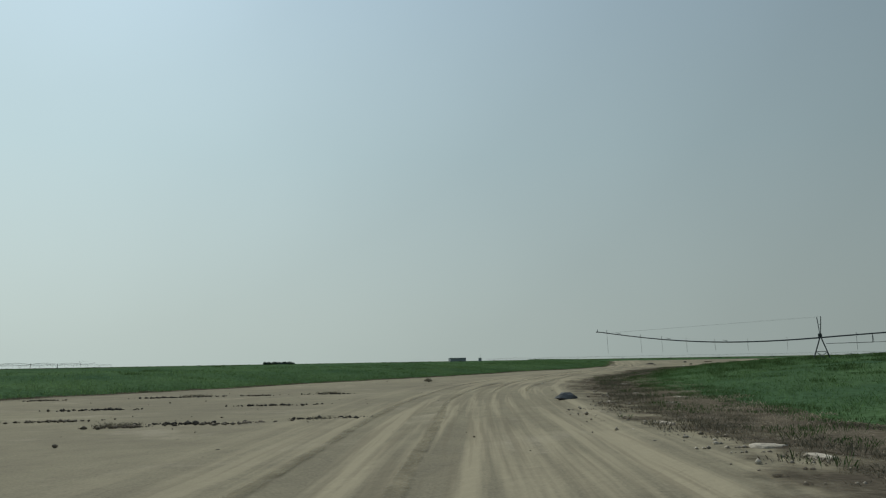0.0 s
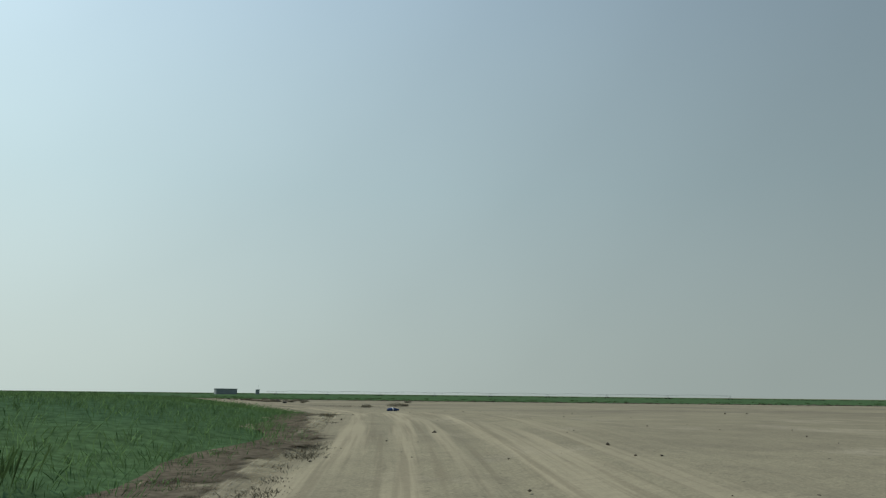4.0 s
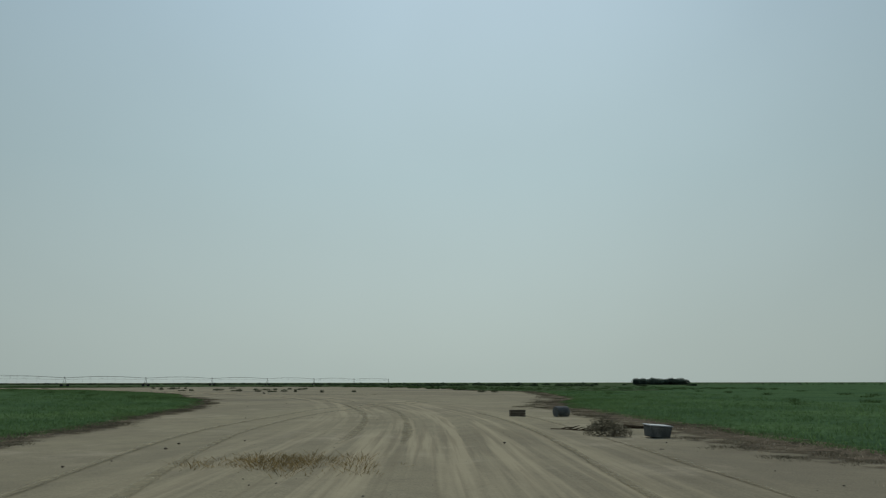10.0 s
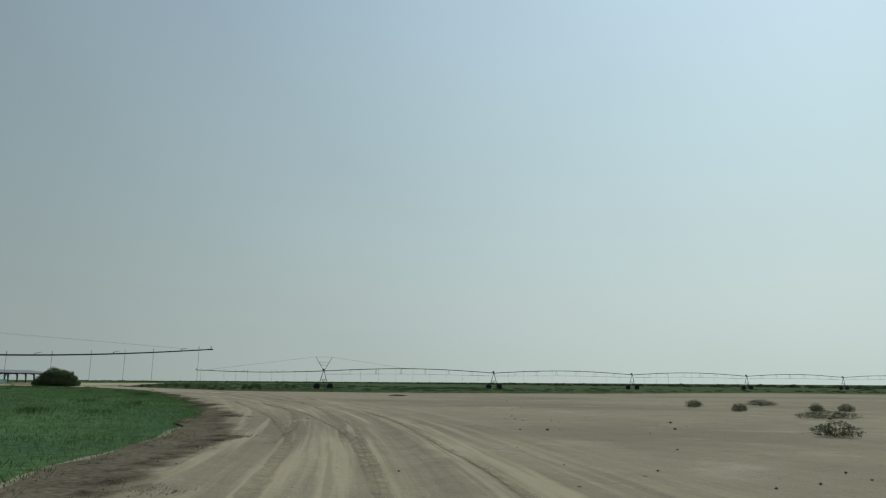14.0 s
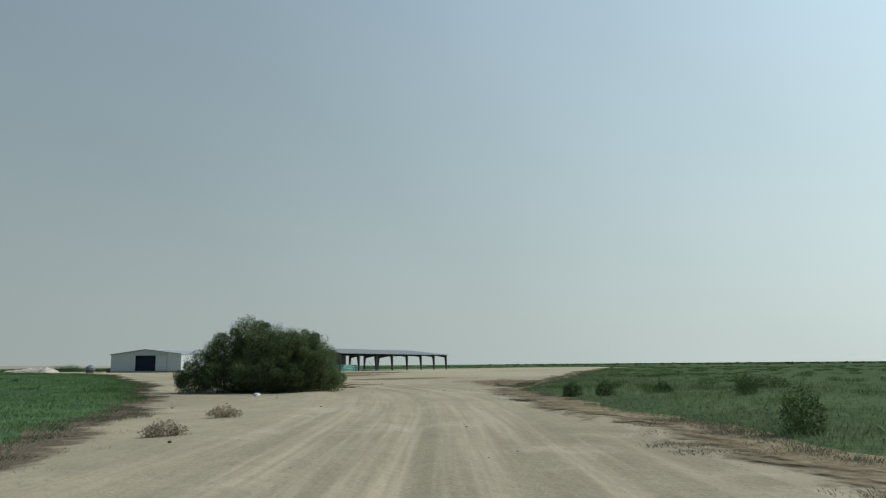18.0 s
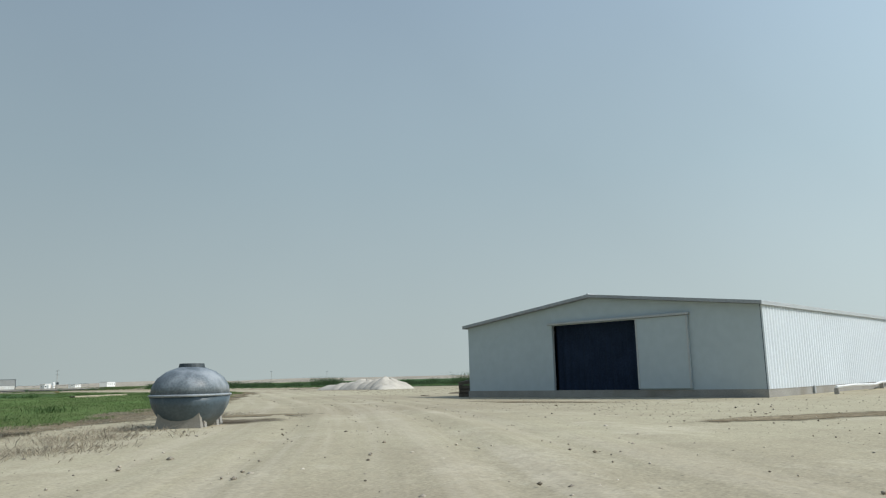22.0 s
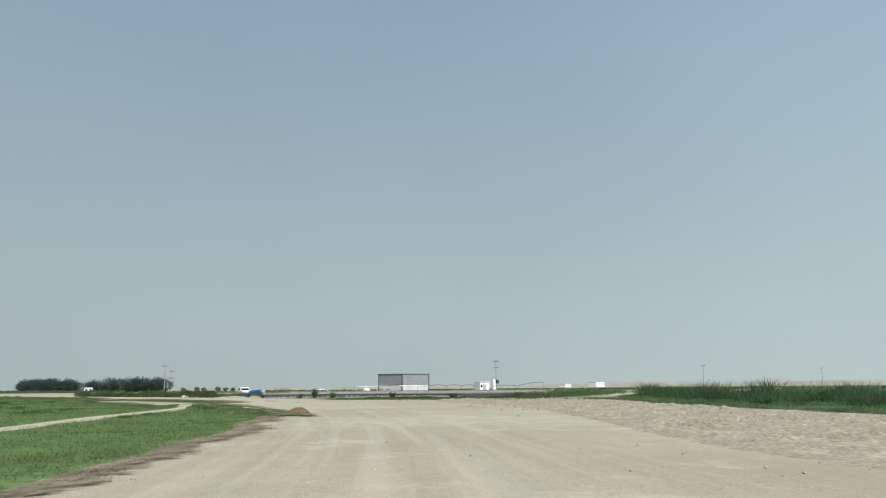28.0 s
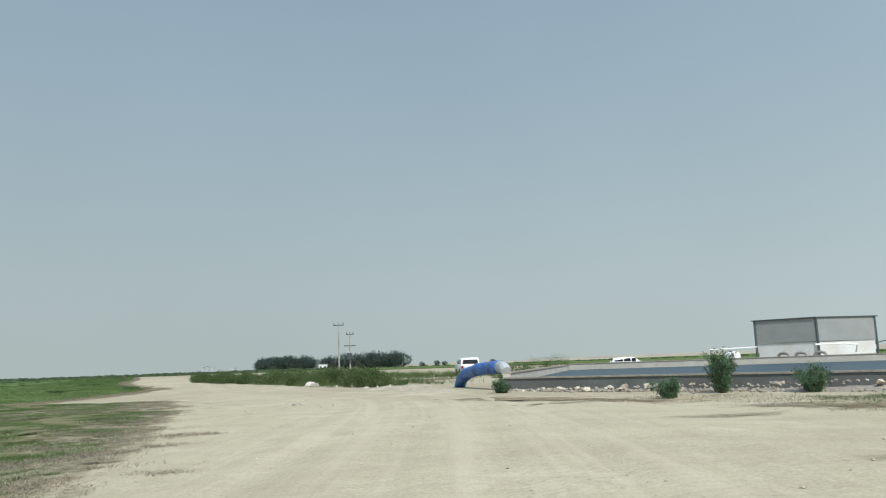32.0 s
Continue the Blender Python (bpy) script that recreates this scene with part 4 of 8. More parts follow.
def open_shed():
    W, L, E, Pk = 16.8, 40.1, 3.0, 3.95
    t = thing("open_shed", SH, "open-sided steel shed with a dark low-pitched roof", "shed")
    for sgn, a, b in ((-1, -0.3, W / 2), (1, W / 2, W + 0.3)):
        bm = bmesh.new()
        s = (Pk - E) / (W / 2)
        za, zb = (E - 0.3 * s, Pk) if sgn < 0 else (Pk, E - 0.3 * s)
        vs = [bm.verts.new((x, y, z + dz)) for dz in (0.0, 0.10) for x, y, z in ((-0.3, a, za), (L + 0.3, a, za), (L + 0.3, b, zb), (-0.3, b, zb))]
        for f in ((3, 2, 1, 0), (4, 5, 6, 7), (0, 1, 5, 4), (1, 2, 6, 5), (2, 3, 7, 6), (3, 0, 4, 7)):
            bm.faces.new([vs[i] for i in f])
        part("roof_slope", bm, SHED_TRIM, t, "dark grey metal roof slope")
    # gable sheet above the opening
    for x in (-0.05, L):
        bm = bmesh.new()
        vs = [bm.verts.new((x + dx, y, z)) for dx in (0, 0.06) for y, z in ((0, E - 0.12), (W, E - 0.12), (W, E), (W / 2, Pk), (0, E))]
        bm.faces.new(vs[:5]), bm.faces.new(list(reversed(vs[5:])))
        for a in range(5):
            bm.faces.new((vs[a], vs[(a + 1) % 5], vs[5 + (a + 1) % 5], vs[5 + a]))
        part("gable_sheet", bm, SHED_TRIM, t, "grey gable sheet under the roof")
    bays = 7
    for k in range(bays + 1):
        x = k * L / bays
        for y, inw in ((0.0, 1), (W, -1)):
            bm = bmesh.new()
            # tapered column, wider at the haunch
            f0, f1 = 0.22, 0.55
            vs = [bm.verts.new(p) for p in ((x - 0.1, y, 0), (x + 0.1, y, 0), (x + 0.1, y + inw * f0, 0), (x - 0.1, y + inw * f0, 0),
                                            (x - 0.1, y, E - 0.05), (x + 0.1, y, E - 0.05), (x + 0.1, y + inw * f1, E - 0.05), (x - 0.1, y + inw * f1, E - 0.05))]
            for f in ((0, 1, 5, 4), (1, 2, 6, 5), (2, 3, 7, 6), (3, 0, 4, 7), (0, 3, 2, 1), (4, 5, 6, 7)):
                bm.faces.new([vs[i] for i in f])
            part("post", bm, DARKSTEEL, t)
            bm = bmesh.new()
            yb = y + inw * W * 0.28
            zb = E + (Pk - E) * 0.56
            vs = [bm.verts.new(p) for p in ((x - 0.08, y + inw * 0.1, E - 0.55), (x + 0.08, y + inw * 0.1, E - 0.55), (x + 0.08, yb, zb - 0.32), (x - 0.08, yb, zb - 0.32),
                                            (x - 0.08, y + inw * 0.1, E - 0.02), (x + 0.08, y + inw * 0.1, E - 0.02), (x + 0.08, yb, zb - 0.02), (x - 0.08, yb, zb - 0.02))]
            for f in ((0, 1, 5, 4), (1, 2, 6, 5), (2, 3, 7, 6), (3, 0, 4, 7), (0, 3, 2, 1), (4, 5, 6, 7)):
                bm.faces.new([vs[i] for i in f])
            part("rafter", bm, DARKSTEEL, t)
        bm = bmesh.new()
        box(bm, (x - 0.08, W * 0.28, E + 0.16), (x + 0.08, W * 0.72, E + 0.50))
        part("rafter", bm, DARKSTEEL, t)
    for y in np.linspace(1.2, W - 1.2, 9):
        z = E + (Pk - E) * (1 - abs(y - W / 2) / (W / 2)) - 0.14
        bm = bmesh.new()
        box(bm, (0, y - 0.04, z), (L, y + 0.04, z + 0.12))
        part("purlin", bm, DARKSTEEL, t)
    for a, b, w in (((5, W - 0.1, 1.1), (17, W - 0.1, 1.0), 0.035), ((L - 6, W, 0.3), (L - 0.2, W, E - 0.3), 0.025), ((L - 0.2, W + 0.06, 0.3), (L - 6, W + 0.06, E - 0.3), 0.025)):
        bm = bmesh.new()
        rod(bm, a, b, w)
        part("rail", bm, GALV, t)
    for y0, y1 in ((5.6, 7.0), (3.3, 4.8)):
        bm = bmesh.new()
        box(bm, (4.0, y0, 0.0), (6.6, y1, 2.75), 0.02)
        part("store_locker", bm, DARKSTEEL, t, "dark boarded locker under the roof")
    return t


open_shed()


def sack_heap():
    """Heap of turquoise bags at the corner of the open shed."""
    t = thing("bag_stack", SH @ pose(0.9, 0.9, 0), "stack of turquoise plastic bags under the open shed", "bags")
    r = random.Random(3)
    base = bmesh.new()
    box(base, (-0.22, -0.4, -0.16), (0.22, 0.4, 0.16), 0.09)
    me = bpy.data.meshes.new("bag")
    for v in base.verts:
        v.co += Vector((0.02 * math.sin(v.co.y * 17), 0, 0.03 * math.cos(v.co.y * 6)))
    base.to_mesh(me)
    base.free()
    me.materials.append(TURQ)
    for layer in range(4):
        for a in range(12 - layer):
            for b in range(2):
                o = mpart("bag", me, t)
                o.matrix_basis = pose(0.25 + a * 0.5 + layer * 0.2 + r.uniform(-.06, .06), b * 0.85 + r.uniform(-.08, .08), 0.16 + layer * 0.27, r.uniform(-8, 8), r.uniform(-8, 8), r.uniform(-14, 14))
    for k in range(26):
        o = mpart("bag", me, t)
        o.matrix_basis = pose(-1.2 + r.uniform(-.8, 0.9), 0.4 + r.uniform(-.6, .9), 0.16 + r.uniform(0, 0.5) * (1 if k > 12 else 0), r.uniform(-20, 20), r.uniform(-25, 25), r.uniform(0, 180))


sack_heap()


def timber_stack(m, n, label):
    t = thing("timber_stack", m, label, "timber")
    r = random.Random(n)
    for k in range(n):
        bm = bmesh.new()
        box(bm, (r.uniform(-0.1, 0.1), (k % 5) * 0.28, 0.10 * (k // 5)), (3.4 + r.uniform(-0.3, 0.2), (k % 5) * 0.28 + 0.22, 0.10 * (k // 5) + 0.085), 0.008)
        part("beam", bm, DARKSTEEL, t)


timber_stack(SH @ pose(0.6, 14.6, 0, 0, 0, -60), 20, "low stack of dark beams under the open shed")
timber_stack(SH @ pose(1.2, 10.8, 0, 0, 0, -75), 25, "stack of dark beams in the open shed")
timber_stack(SH @ pose(1.6, 7.4, 0, 0, 0, -80), 35, "higher stack of dark beams by the store room")

# ---------------------------------------------------------------- centre-pivot irrigators
def pivot(eye_end, first, way, towers, span, pipe, label, vmast=True, drop_lo=0.9, wide_mast=False, sag=0.12, hoses=(0.14, 0.31, 0.455, 0.585, 0.70, 0.80, 0.965)):
    """An irrigator: overhang, towers on two wheels, trussed spans, drop hoses. way: unit vector along the pipe, away from the free end."""
    t = thing("pivot_irrigator", pose(first[0], first[1], gz(*first), 0, 0, math.degrees(math.atan2(way[1], way[0]))), label, "irrigator")
    tip = t.matrix_world.inverted() @ Vector((eye_end[0], eye_end[1], 0))
    ex, ey = tip.x, tip.y
    L0 = math.hypot(ex, ey)
    end_z = eye_end[2]
    xs = [k * span for k in range(towers)]
    # overhang, curving up to its end
    bm = bmesh.new()
    pts = [(ex * u, ey * u, pipe + (end_z - pipe) * u ** 2 - sag * math.sin(math.pi * u) * (L0 / 20)) for u in np.linspace(0, 1, 14)]
    tube(bm, pts, [0.062 - 0.02 * u for u in np.linspace(0, 1, 14)], 7)
    part("overhang_pipe", bm, GALV, t)
    for u in (0.40, 0.66, 0.90):
        z = pipe + (end_z - pipe) * u ** 2 - sag * math.sin(math.pi * u) * (L0 / 20)
        bm = bmesh.new()
        rod(bm, (ex * u, ey * u, z + 0.03), (ex * u, ey * u, z + 0.13), 0.025)
        rod(bm, (ex * u, ey * u, z + 0.12), (ex * (u + 0.02), ey * (u + 0.02) + 0.05, z + 0.2), 0.02, 0.012)
        part("sprinkler", bm, DARKSTEEL, t)
    bm = bmesh.new()
    rod(bm, (ex * (1 + 0.35 / L0), ey * (1 + 0.35 / L0), end_z + 0.02), (ex, ey, end_z), 0.045)
    rod(bm, (ex * (1 + 0.2 / L0), ey * (1 + 0.2 / L0), end_z), (ex * (1 + 0.2 / L0), ey * (1 + 0.2 / L0), end_z + 0.25), 0.03)
    part("end_gun", bm, GALV, t)
    for u in hoses:
        x, y = ex * u, ey * u
        z = pipe + (end_z - pipe) * u ** 2 - sag * math.sin(math.pi * u) * (L0 / 20)
        bm = bmesh.new()
        tube(bm, [(x, y, z + 0.05), (x, y + 0.03, z + 0.28), (x, y + 0.12, z + 0.26), (x, y + 0.13, z - 0.3), (x + 0.03, y + 0.15, drop_lo + 0.1)], 0.012, 4)
        part("drop_hose", bm, DARKSTEEL, t)
    for n, x in enumerate(xs):
        bm = bmesh.new()
        for a in (-1, 1):
            rod(bm, (x + 0.05 * a, 0, pipe), (x + 0.75 * a, 0.15, 0.62), 0.05)
            rod(bm, (x + 0.35 * a, 0, pipe * 0.55), (x - 0.75 * a, -0.15, 0.62), 0.03)
        rod(bm, (x - 0.8, 0, 0.62), (x + 0.8, 0, 0.62), 0.06)
        rod(bm, (x - 0.42, 0.05, 1.6), (x + 0.42, 0.05, 1.6), 0.025)
        tw = part("tower", bm, DARKSTEEL, t)
        for a in (-1.1, 1.1):
            bm = bmesh.new()
            bmesh.ops.create_cone(bm, cap_ends=True, segments=18, radius1=0.52, radius2=0.52, depth=0.26, matrix=Matrix.Translation((x + a, 0, 0.52)) @ Matrix.Rotation(math.pi / 2, 4, "X"))
            bmesh.ops.bevel(bm, geom=list(bm.edges), offset=0.03, segments=1, affect="EDGES")
            part("wheel", bm, RUBBER, tw)
        bm = bmesh.new()
        box(bm, (x - 0.16, 0.06, pipe + 0.06), (x + 0.14, 0.26, pipe + 0.34), 0.02)
        part("control_box", bm, DARKSTEEL, t)
        if vmast and n == 0:
            bm = bmesh.new()
            ax, ay, up = (1.35, 0.1, 2.2) if wide_mast else (0.1, 0.75, 1.75)
            rod(bm, (x, 0, pipe), (x - ax, ay, pipe + up), 0.035)
            rod(bm, (x, 0, pipe), (x + ax, -ay, pipe + up), 0.035)
            for u in (0.42, 0.62):
                rod(bm, (x - ax * u, ay * u, pipe + up * u), (x + ax * u, -ay * u, pipe + up * u), 0.02)
            part("mast", bm, DARKSTEEL, t)
            z_end = pipe + (end_z - pipe) * 0.9025 - sag * 0.156 * (L0 / 20) + 0.06
            feet = [(ex * 0.95, ey * 0.95, z_end), (ex * 0.95, ey * 0.95, z_end)]
            tops = [(x - ax, ay, pipe + up), (x + ax, -ay, pipe + up)]
            if wide_mast:
                feet, tops = [feet[0], tops[0], (x + 15.0, 0, pipe + 0.5)], [tops[0], tops[1], tops[1]]
            for a, b in zip(feet, tops):
                bm = bmesh.new()
                rod(bm, a, b, 0.012 if wide_mast else 0.003, sides=4)
                part("stay_cable", bm, DARKSTEEL, t)
        if n + 1 < len(xs):
            x1 = xs[n + 1]
            arch = lambda u: pipe + 0.55 * math.sin(math.pi * u)
            bm = bmesh.new()
            tube(bm, [(x + (x1 - x) * u, 0, arch(u)) for u in np.linspace(0, 1, 13)], 0.065, 6)
            part("span_pipe", bm, GALV, t)
            bm = bmesh.new()
            us = np.linspace(0, 1, 8)[1:-1]
            low = [(x + (x1 - x) * u, arch(u) - 0.55 - 0.35 * math.sin(math.pi * u)) for u in us]
            prev = None
            for (lx, lz), u in zip(low, us):
                rod(bm, (lx, 0.4, lz), (lx, 0, arch(u)), 0.02, sides=4)
                rod(bm, (lx, -0.4, lz), (lx, 0, arch(u)), 0.02, sides=4)
                rod(bm, (lx, 0.4, lz), (lx, -0.4, lz), 0.02, sides=4)
                if prev:
                    for s in (0.4, -0.4):
                        rod(bm, (prev[0], s, prev[1]), (lx, s, lz), 0.012, sides=4)
                else:
                    for s in (0.4, -0.4):
                        rod(bm, (x + 0.4, 0, pipe - 0.5), (lx, s, lz), 0.022, sides=4)
                prev = (lx, lz)
            for s in (0.4, -0.4):
                rod(bm, (x1 - 0.4, 0, pipe - 0.5), (prev[0], s, prev[1]), 0.022, sides=4)
            part("truss", bm, GALV, t)
            if n < 3:
                for q in range(1, 10):
                    u = q / 10
                    px, pz = x + (x1 - x) * u, arch(u)
                    bm = bmesh.new()
                    tube(bm, [(px, 0, pz + 0.05), (px, 0.05, pz + 0.24), (px, 0.14, pz + 0.2), (px, 0.14, pz - 0.4), (px, 0.16, drop_lo)], 0.012, 4)
                    part("drop_hose", bm, DARKSTEEL, t)
    return t


pivot((13.7, -31.3, 3.75), (30.2, -39.5), (0.895, -0.446), 4, 27, 2.75, "long grey pivot irrigator reaching over the track verge", drop_lo=1.7, sag=0.4)
pivot((-159.7, 322.5, 3.55), (-160.0, 303.8), (0.0, -1.0), 5, 28, 2.95, "grey pivot irrigator standing in the green field", drop_lo=1.1)
pivot((-213.3, 327.1, 2.75), (-221.6, 347.2), (-0.06, 0.998), 8, 31.5, 2.95, "pivot irrigator with a V-shaped mast across rough ground", drop_lo=0.9, wide_mast=True, sag=0.26, hoses=(0.15, 0.25, 0.35, 0.444, 0.539, 0.635, 0.725, 0.811, 0.977))
pivot((97, 652, 2.6), (104, 648), (0.87, -0.49), 9, 42, 2.6, "far pivot irrigator low on the horizon", vmast=False)

# ---------------------------------------------------------------- trees, bushes
def leaf_cloud(lobes, n, size, seed, flat=1.0):
    """Small leaf faces spread through lobes (centre, radii), denser at their skin."""
    r = np.random.default_rng(seed)
    w = np.array([a * b * c for _, (a, b, c) in lobes]) ** 0.67
    which = r.choice(len(lobes), n, p=w / w.sum())
    C = np.array([c for c, _ in lobes])[which]
    R = np.array([s for _, s in lobes])[which]
    d = r.normal(0, 1, (n, 3))
    d /= np.linalg.norm(d, axis=1)[:, None]
    rad = (0.58 + 0.42 * r.uniform(0, 1, n) ** 0.7)
    lump = 1 + 0.22 * np.sin(d[:, 0] * 7 + which) * np.sin(d[:, 1] * 6 + 2 * which) + 0.13 * np.sin(d[:, 2] * 11 + d[:, 0] * 9 + which)
    P = C + d * R * (rad * lump)[:, None]
    P = P[P[:, 2] > 0.03]
    n = len(P)
    a, b = r.normal(0, 1, (n, 3)), r.normal(0, 1, (n, 3))
    a[:, 2] *= flat
    a /= np.linalg.norm(a, axis=1)[:, None]
    b -= (a * b).sum(1)[:, None] * a
    b /= np.linalg.norm(b, axis=1)[:, None]
    s = size * r.uniform(0.5, 1.5, n)[:, None]
    V = np.stack([P - a * s, P + b * s * 0.32, P + a * s, P - b * s * 0.32], 1).reshape(-1, 3)
    return V, np.arange(n * 4).reshape(-1, 4)


def shrub_tree(m, lobes, sprays, n, size, label, seed):
    t = thing("tree", m, label, "tree")
    bm = bmesh.new()
    r = random.Random(seed)
    for c, s in lobes:
        foot = Vector((c[0] * 0.25, c[1] * 0.25, -0.1))
        top = Vector((c[0], c[1], c[2] + s[2] * 0.3))
        mid = foot.lerp(top, 0.5) + Vector((r.uniform(-.3, .3), r.uniform(-.3, .3), 0))
        tube(bm, [foot, mid, foot.lerp(top, 0.8)], [0.14, 0.08, 0.03], 6)
        for k in range(2):
            e = top + Vector((r.uniform(-1, 1) * s[0], r.uniform(-1, 1) * s[1], r.uniform(-.3, .9) * s[2])) * 0.8
            tube(bm, [mid.lerp(top, r.uniform(0, .8)), e], [0.05, 0.012], 5)
    part("trunk", bm, BARK, t)
    V, F = leaf_cloud(lobes + sprays, n, size, seed)
    mpart("crown", mesh_np("crown", V, F, LEAF), t, "dense small-leaved crown with a ragged outline")
    return t


THORN_LOBES = [((0, -0.9, 2.75), (1.0, 0.9, 0.9)), ((0, -0.2, 2.2), (1.4, 1.3, 1.1)), ((0.2, -1.9, 1.7), (1.3, 1.1, 1.1)), ((0.3, 1.0, 2.0), (1.3, 1.2, 1.05)), ((0, 1.9, 2.0), (0.9, 0.8, 0.85)), ((0.3, 2.4, 1.2), (1.2, 1.1, 1.1)), ((0.5, -2.8, 1.1), (1.2, 1.0, 1.0)),
                                    ((0.8, -3.3, 0.45), (1.0, 0.8, 0.6)), ((1.0, -1.5, 0.8), (1.2, 1.3, 0.9)), ((1.1, 0.2, 0.9), (1.2, 1.4, 1.0)), ((1.0, 1.8, 0.7), (1.2, 1.3, 0.8)), ((0.4, 3.2, 0.6), (0.9, 0.8, 0.7)), ((-1.5, 0, 1.5), (1.4, 1.8, 1.4)), ((-1.3, -1.8, 1.2), (1.3, 1.4, 1.2)), ((-1.3, 1.8, 1.1), (1.3, 1.4, 1.1)),
                                    ((-3.8, 0.4, 1.75), (1.9, 1.8, 1.3)), ((-3.8, 0.9, 0.7), (1.7, 1.5, 0.9)), ((-2.3, 0.9, 1.6), (1.5, 1.5, 1.2)), ((-3.4, -1.6, 1.2), (1.5, 1.4, 1.2))]
tuft_r = random.Random(5)
tufts_out = []
for k in range(64):
    c, r_ = THORN_LOBES[tuft_r.randrange(len(THORN_LOBES))]
    d = Vector((tuft_r.gauss(0, 1), tuft_r.gauss(0, 1), abs(tuft_r.gauss(0.25, 0.8)))).normalized()
    q = tuft_r.uniform(0.2, 0.42)
    tufts_out.append(((c[0] + d.x * r_[0] * 0.98, c[1] + d.y * r_[1] * 0.98, max(0.25, c[2] + d.z * r_[2] * 0.98)), (q, q * tuft_r.uniform(0.7, 1.2), q * tuft_r.uniform(0.6, 1.1))))
shrub_tree(pose(-263.3, 306.8, 0), THORN_LOBES, tufts_out, 430000, 0.034, "large bushy thorn tree beside the track", 11)


def bush(x, y, r, h, material, label, seed, n=500, category="bush", size=0.06):
    t = thing("bush", pose(x, y, gz(x, y), 0, 0, seed * 37), label, category)
    lobes = [((0, 0, h * 0.45), (r, r * 0.8, h * 0.6)), ((r * 0.7, 0.1, h * 0.3), (r * 0.7, r * 0.6, h * 0.45)), ((-r * 0.6, -r * 0.2, h * 0.35), (r * 0.7, r * 0.7, h * 0.4))]
    V, F = leaf_cloud(lobes, int(n * 1.8), size, seed + 100)
    mpart("foliage", mesh_np("foliage", V, F, material), t)
    bm = bmesh.new()
    rr = random.Random(seed)
    for k in range(9):
        a = rr.uniform(0, 6.28)
        rod(bm, (0, 0, -0.03), (math.cos(a) * r * rr.uniform(.4, 1.1), math.sin(a) * r * rr.uniform(.4, 1), h * rr.uniform(.3, .8)), 0.007, 0.003, 4)
    part("twigs", bm, BARK, t)
    return t


# grey bushes and weeds on the open sand
for q, (x, y, r, h) in enumerate([(55, 113, 0.45, 0.35), (53.3, 145.4, 0.45, 0.55), (70.5, 152.7, 0.75, 0.4), (50.95, 158.9, 0.6, 0.3), (52.6, 153.6, 0.3, 0.3), (60, 120, 0.9, 0.45), (61.2, 121, 0.6, 0.3), (51.4, 158, 0.5, 0.3), (49, 153, 0.6, 0.25), (48.7, 159.5, 0.5, 0.3), (52.7, 152.4, 0.3, 0.35), (54.1, 151.8, 0.25, 0.3), (56.4, 163, 0.5, 0.25),
                                  (50.9, 163.5, 0.4, 0.35), (50, 166.5, 0.8, 0.3), (48.2, 163, 0.5, 0.25), (50.6, 156, 0.7, 0.35), (35, 199.8, 0.9, 0.65), (36.4, 201.6, 0.75, 0.7), (36.9, 203.2, 0.3, 0.3), (31.6, 202.2, 1.3, 0.45), (34.0, 201.5, 0.6, 0.6),
                                  (33, 204, 0.8, 0.6), (26.3, 214.2, 0.6, 0.2), (50.6, 202.4, 0.5, 0.35), (53.2, 199.2, 0.6, 0.4), (48.6, 188.6, 0.8, 0.3), (16.3, 243.9, 0.45, 0.4), (27.3, 226.8, 0.22, 0.24), (29.3, 224.5, 0.24, 0.26),
                                  (-42.3, 330, 0.7, 0.35), (-40.4, 330.3, 0.8, 0.35), (-67.3, 319.3, 0.45, 0.4), (-60.1, 316.9, 0.5, 0.4), (-70.2, 317.2, 0.5, 0.25), (-84, 323, 0.8, 0.25), (-59.4, 323, 0.5, 0.3), (-98, 350, 0.9, 0.3), (-102, 359, 0.9, 0.3),
                                  (-115.6, 333.1, 0.7, 0.4), (-123, 341.5, 1.3, 0.35), (-94.2, 328, 0.8, 0.4), (-83.6, 323.6, 0.9, 0.45), (-91.8, 335, 0.8, 0.4), (-89.4, 335.2, 1.2, 0.35), (-75.2, 319.6, 0.6, 0.35), (-91, 339, 0.7, 0.4), (-72, 319.8, 0.7, 0.2),
                                  (-71.7, 321.5, 0.8, 0.4), (-87.6, 342, 1.3, 0.4), (-94.4, 321, 0.8, 0.25), (-93.2, 321.9, 0.6, 0.35), (-136, 346.5, 0.9, 0.4), (-137, 352.5, 1.3, 0.4), (-96.5, 331, 0.8, 0.3), (-126, 360.5, 1.0, 0.4), (-130, 344, 0.6, 0.4),
                                  (-128.7, 347.6, 0.6, 0.4), (-128.2, 349, 0.5, 0.4), (-168.6, 340.6, 0.7, 0.15), (-245.5, 312.5, 0.35, 0.3), (-240.4, 313.6, 0.3, 0.3), (-203.8, 321.0, 0.3, 0.2), (-207, 331.9, 0.4, 0.35), (-271.8, 317.8, 0.5, 0.45), (-267.8, 309.2, 0.5, 0.3)]):
    r = r * 0.65 if -140 < x < -40 else r
    bush(x, y, r, h, DRY if x < -200 else OLIVE if 24 < x < 38 or -140 < x < -40 else GREYBUSH, "low dry grey bush on the sand", q, int(500 + 1500 * r), size=0.026)
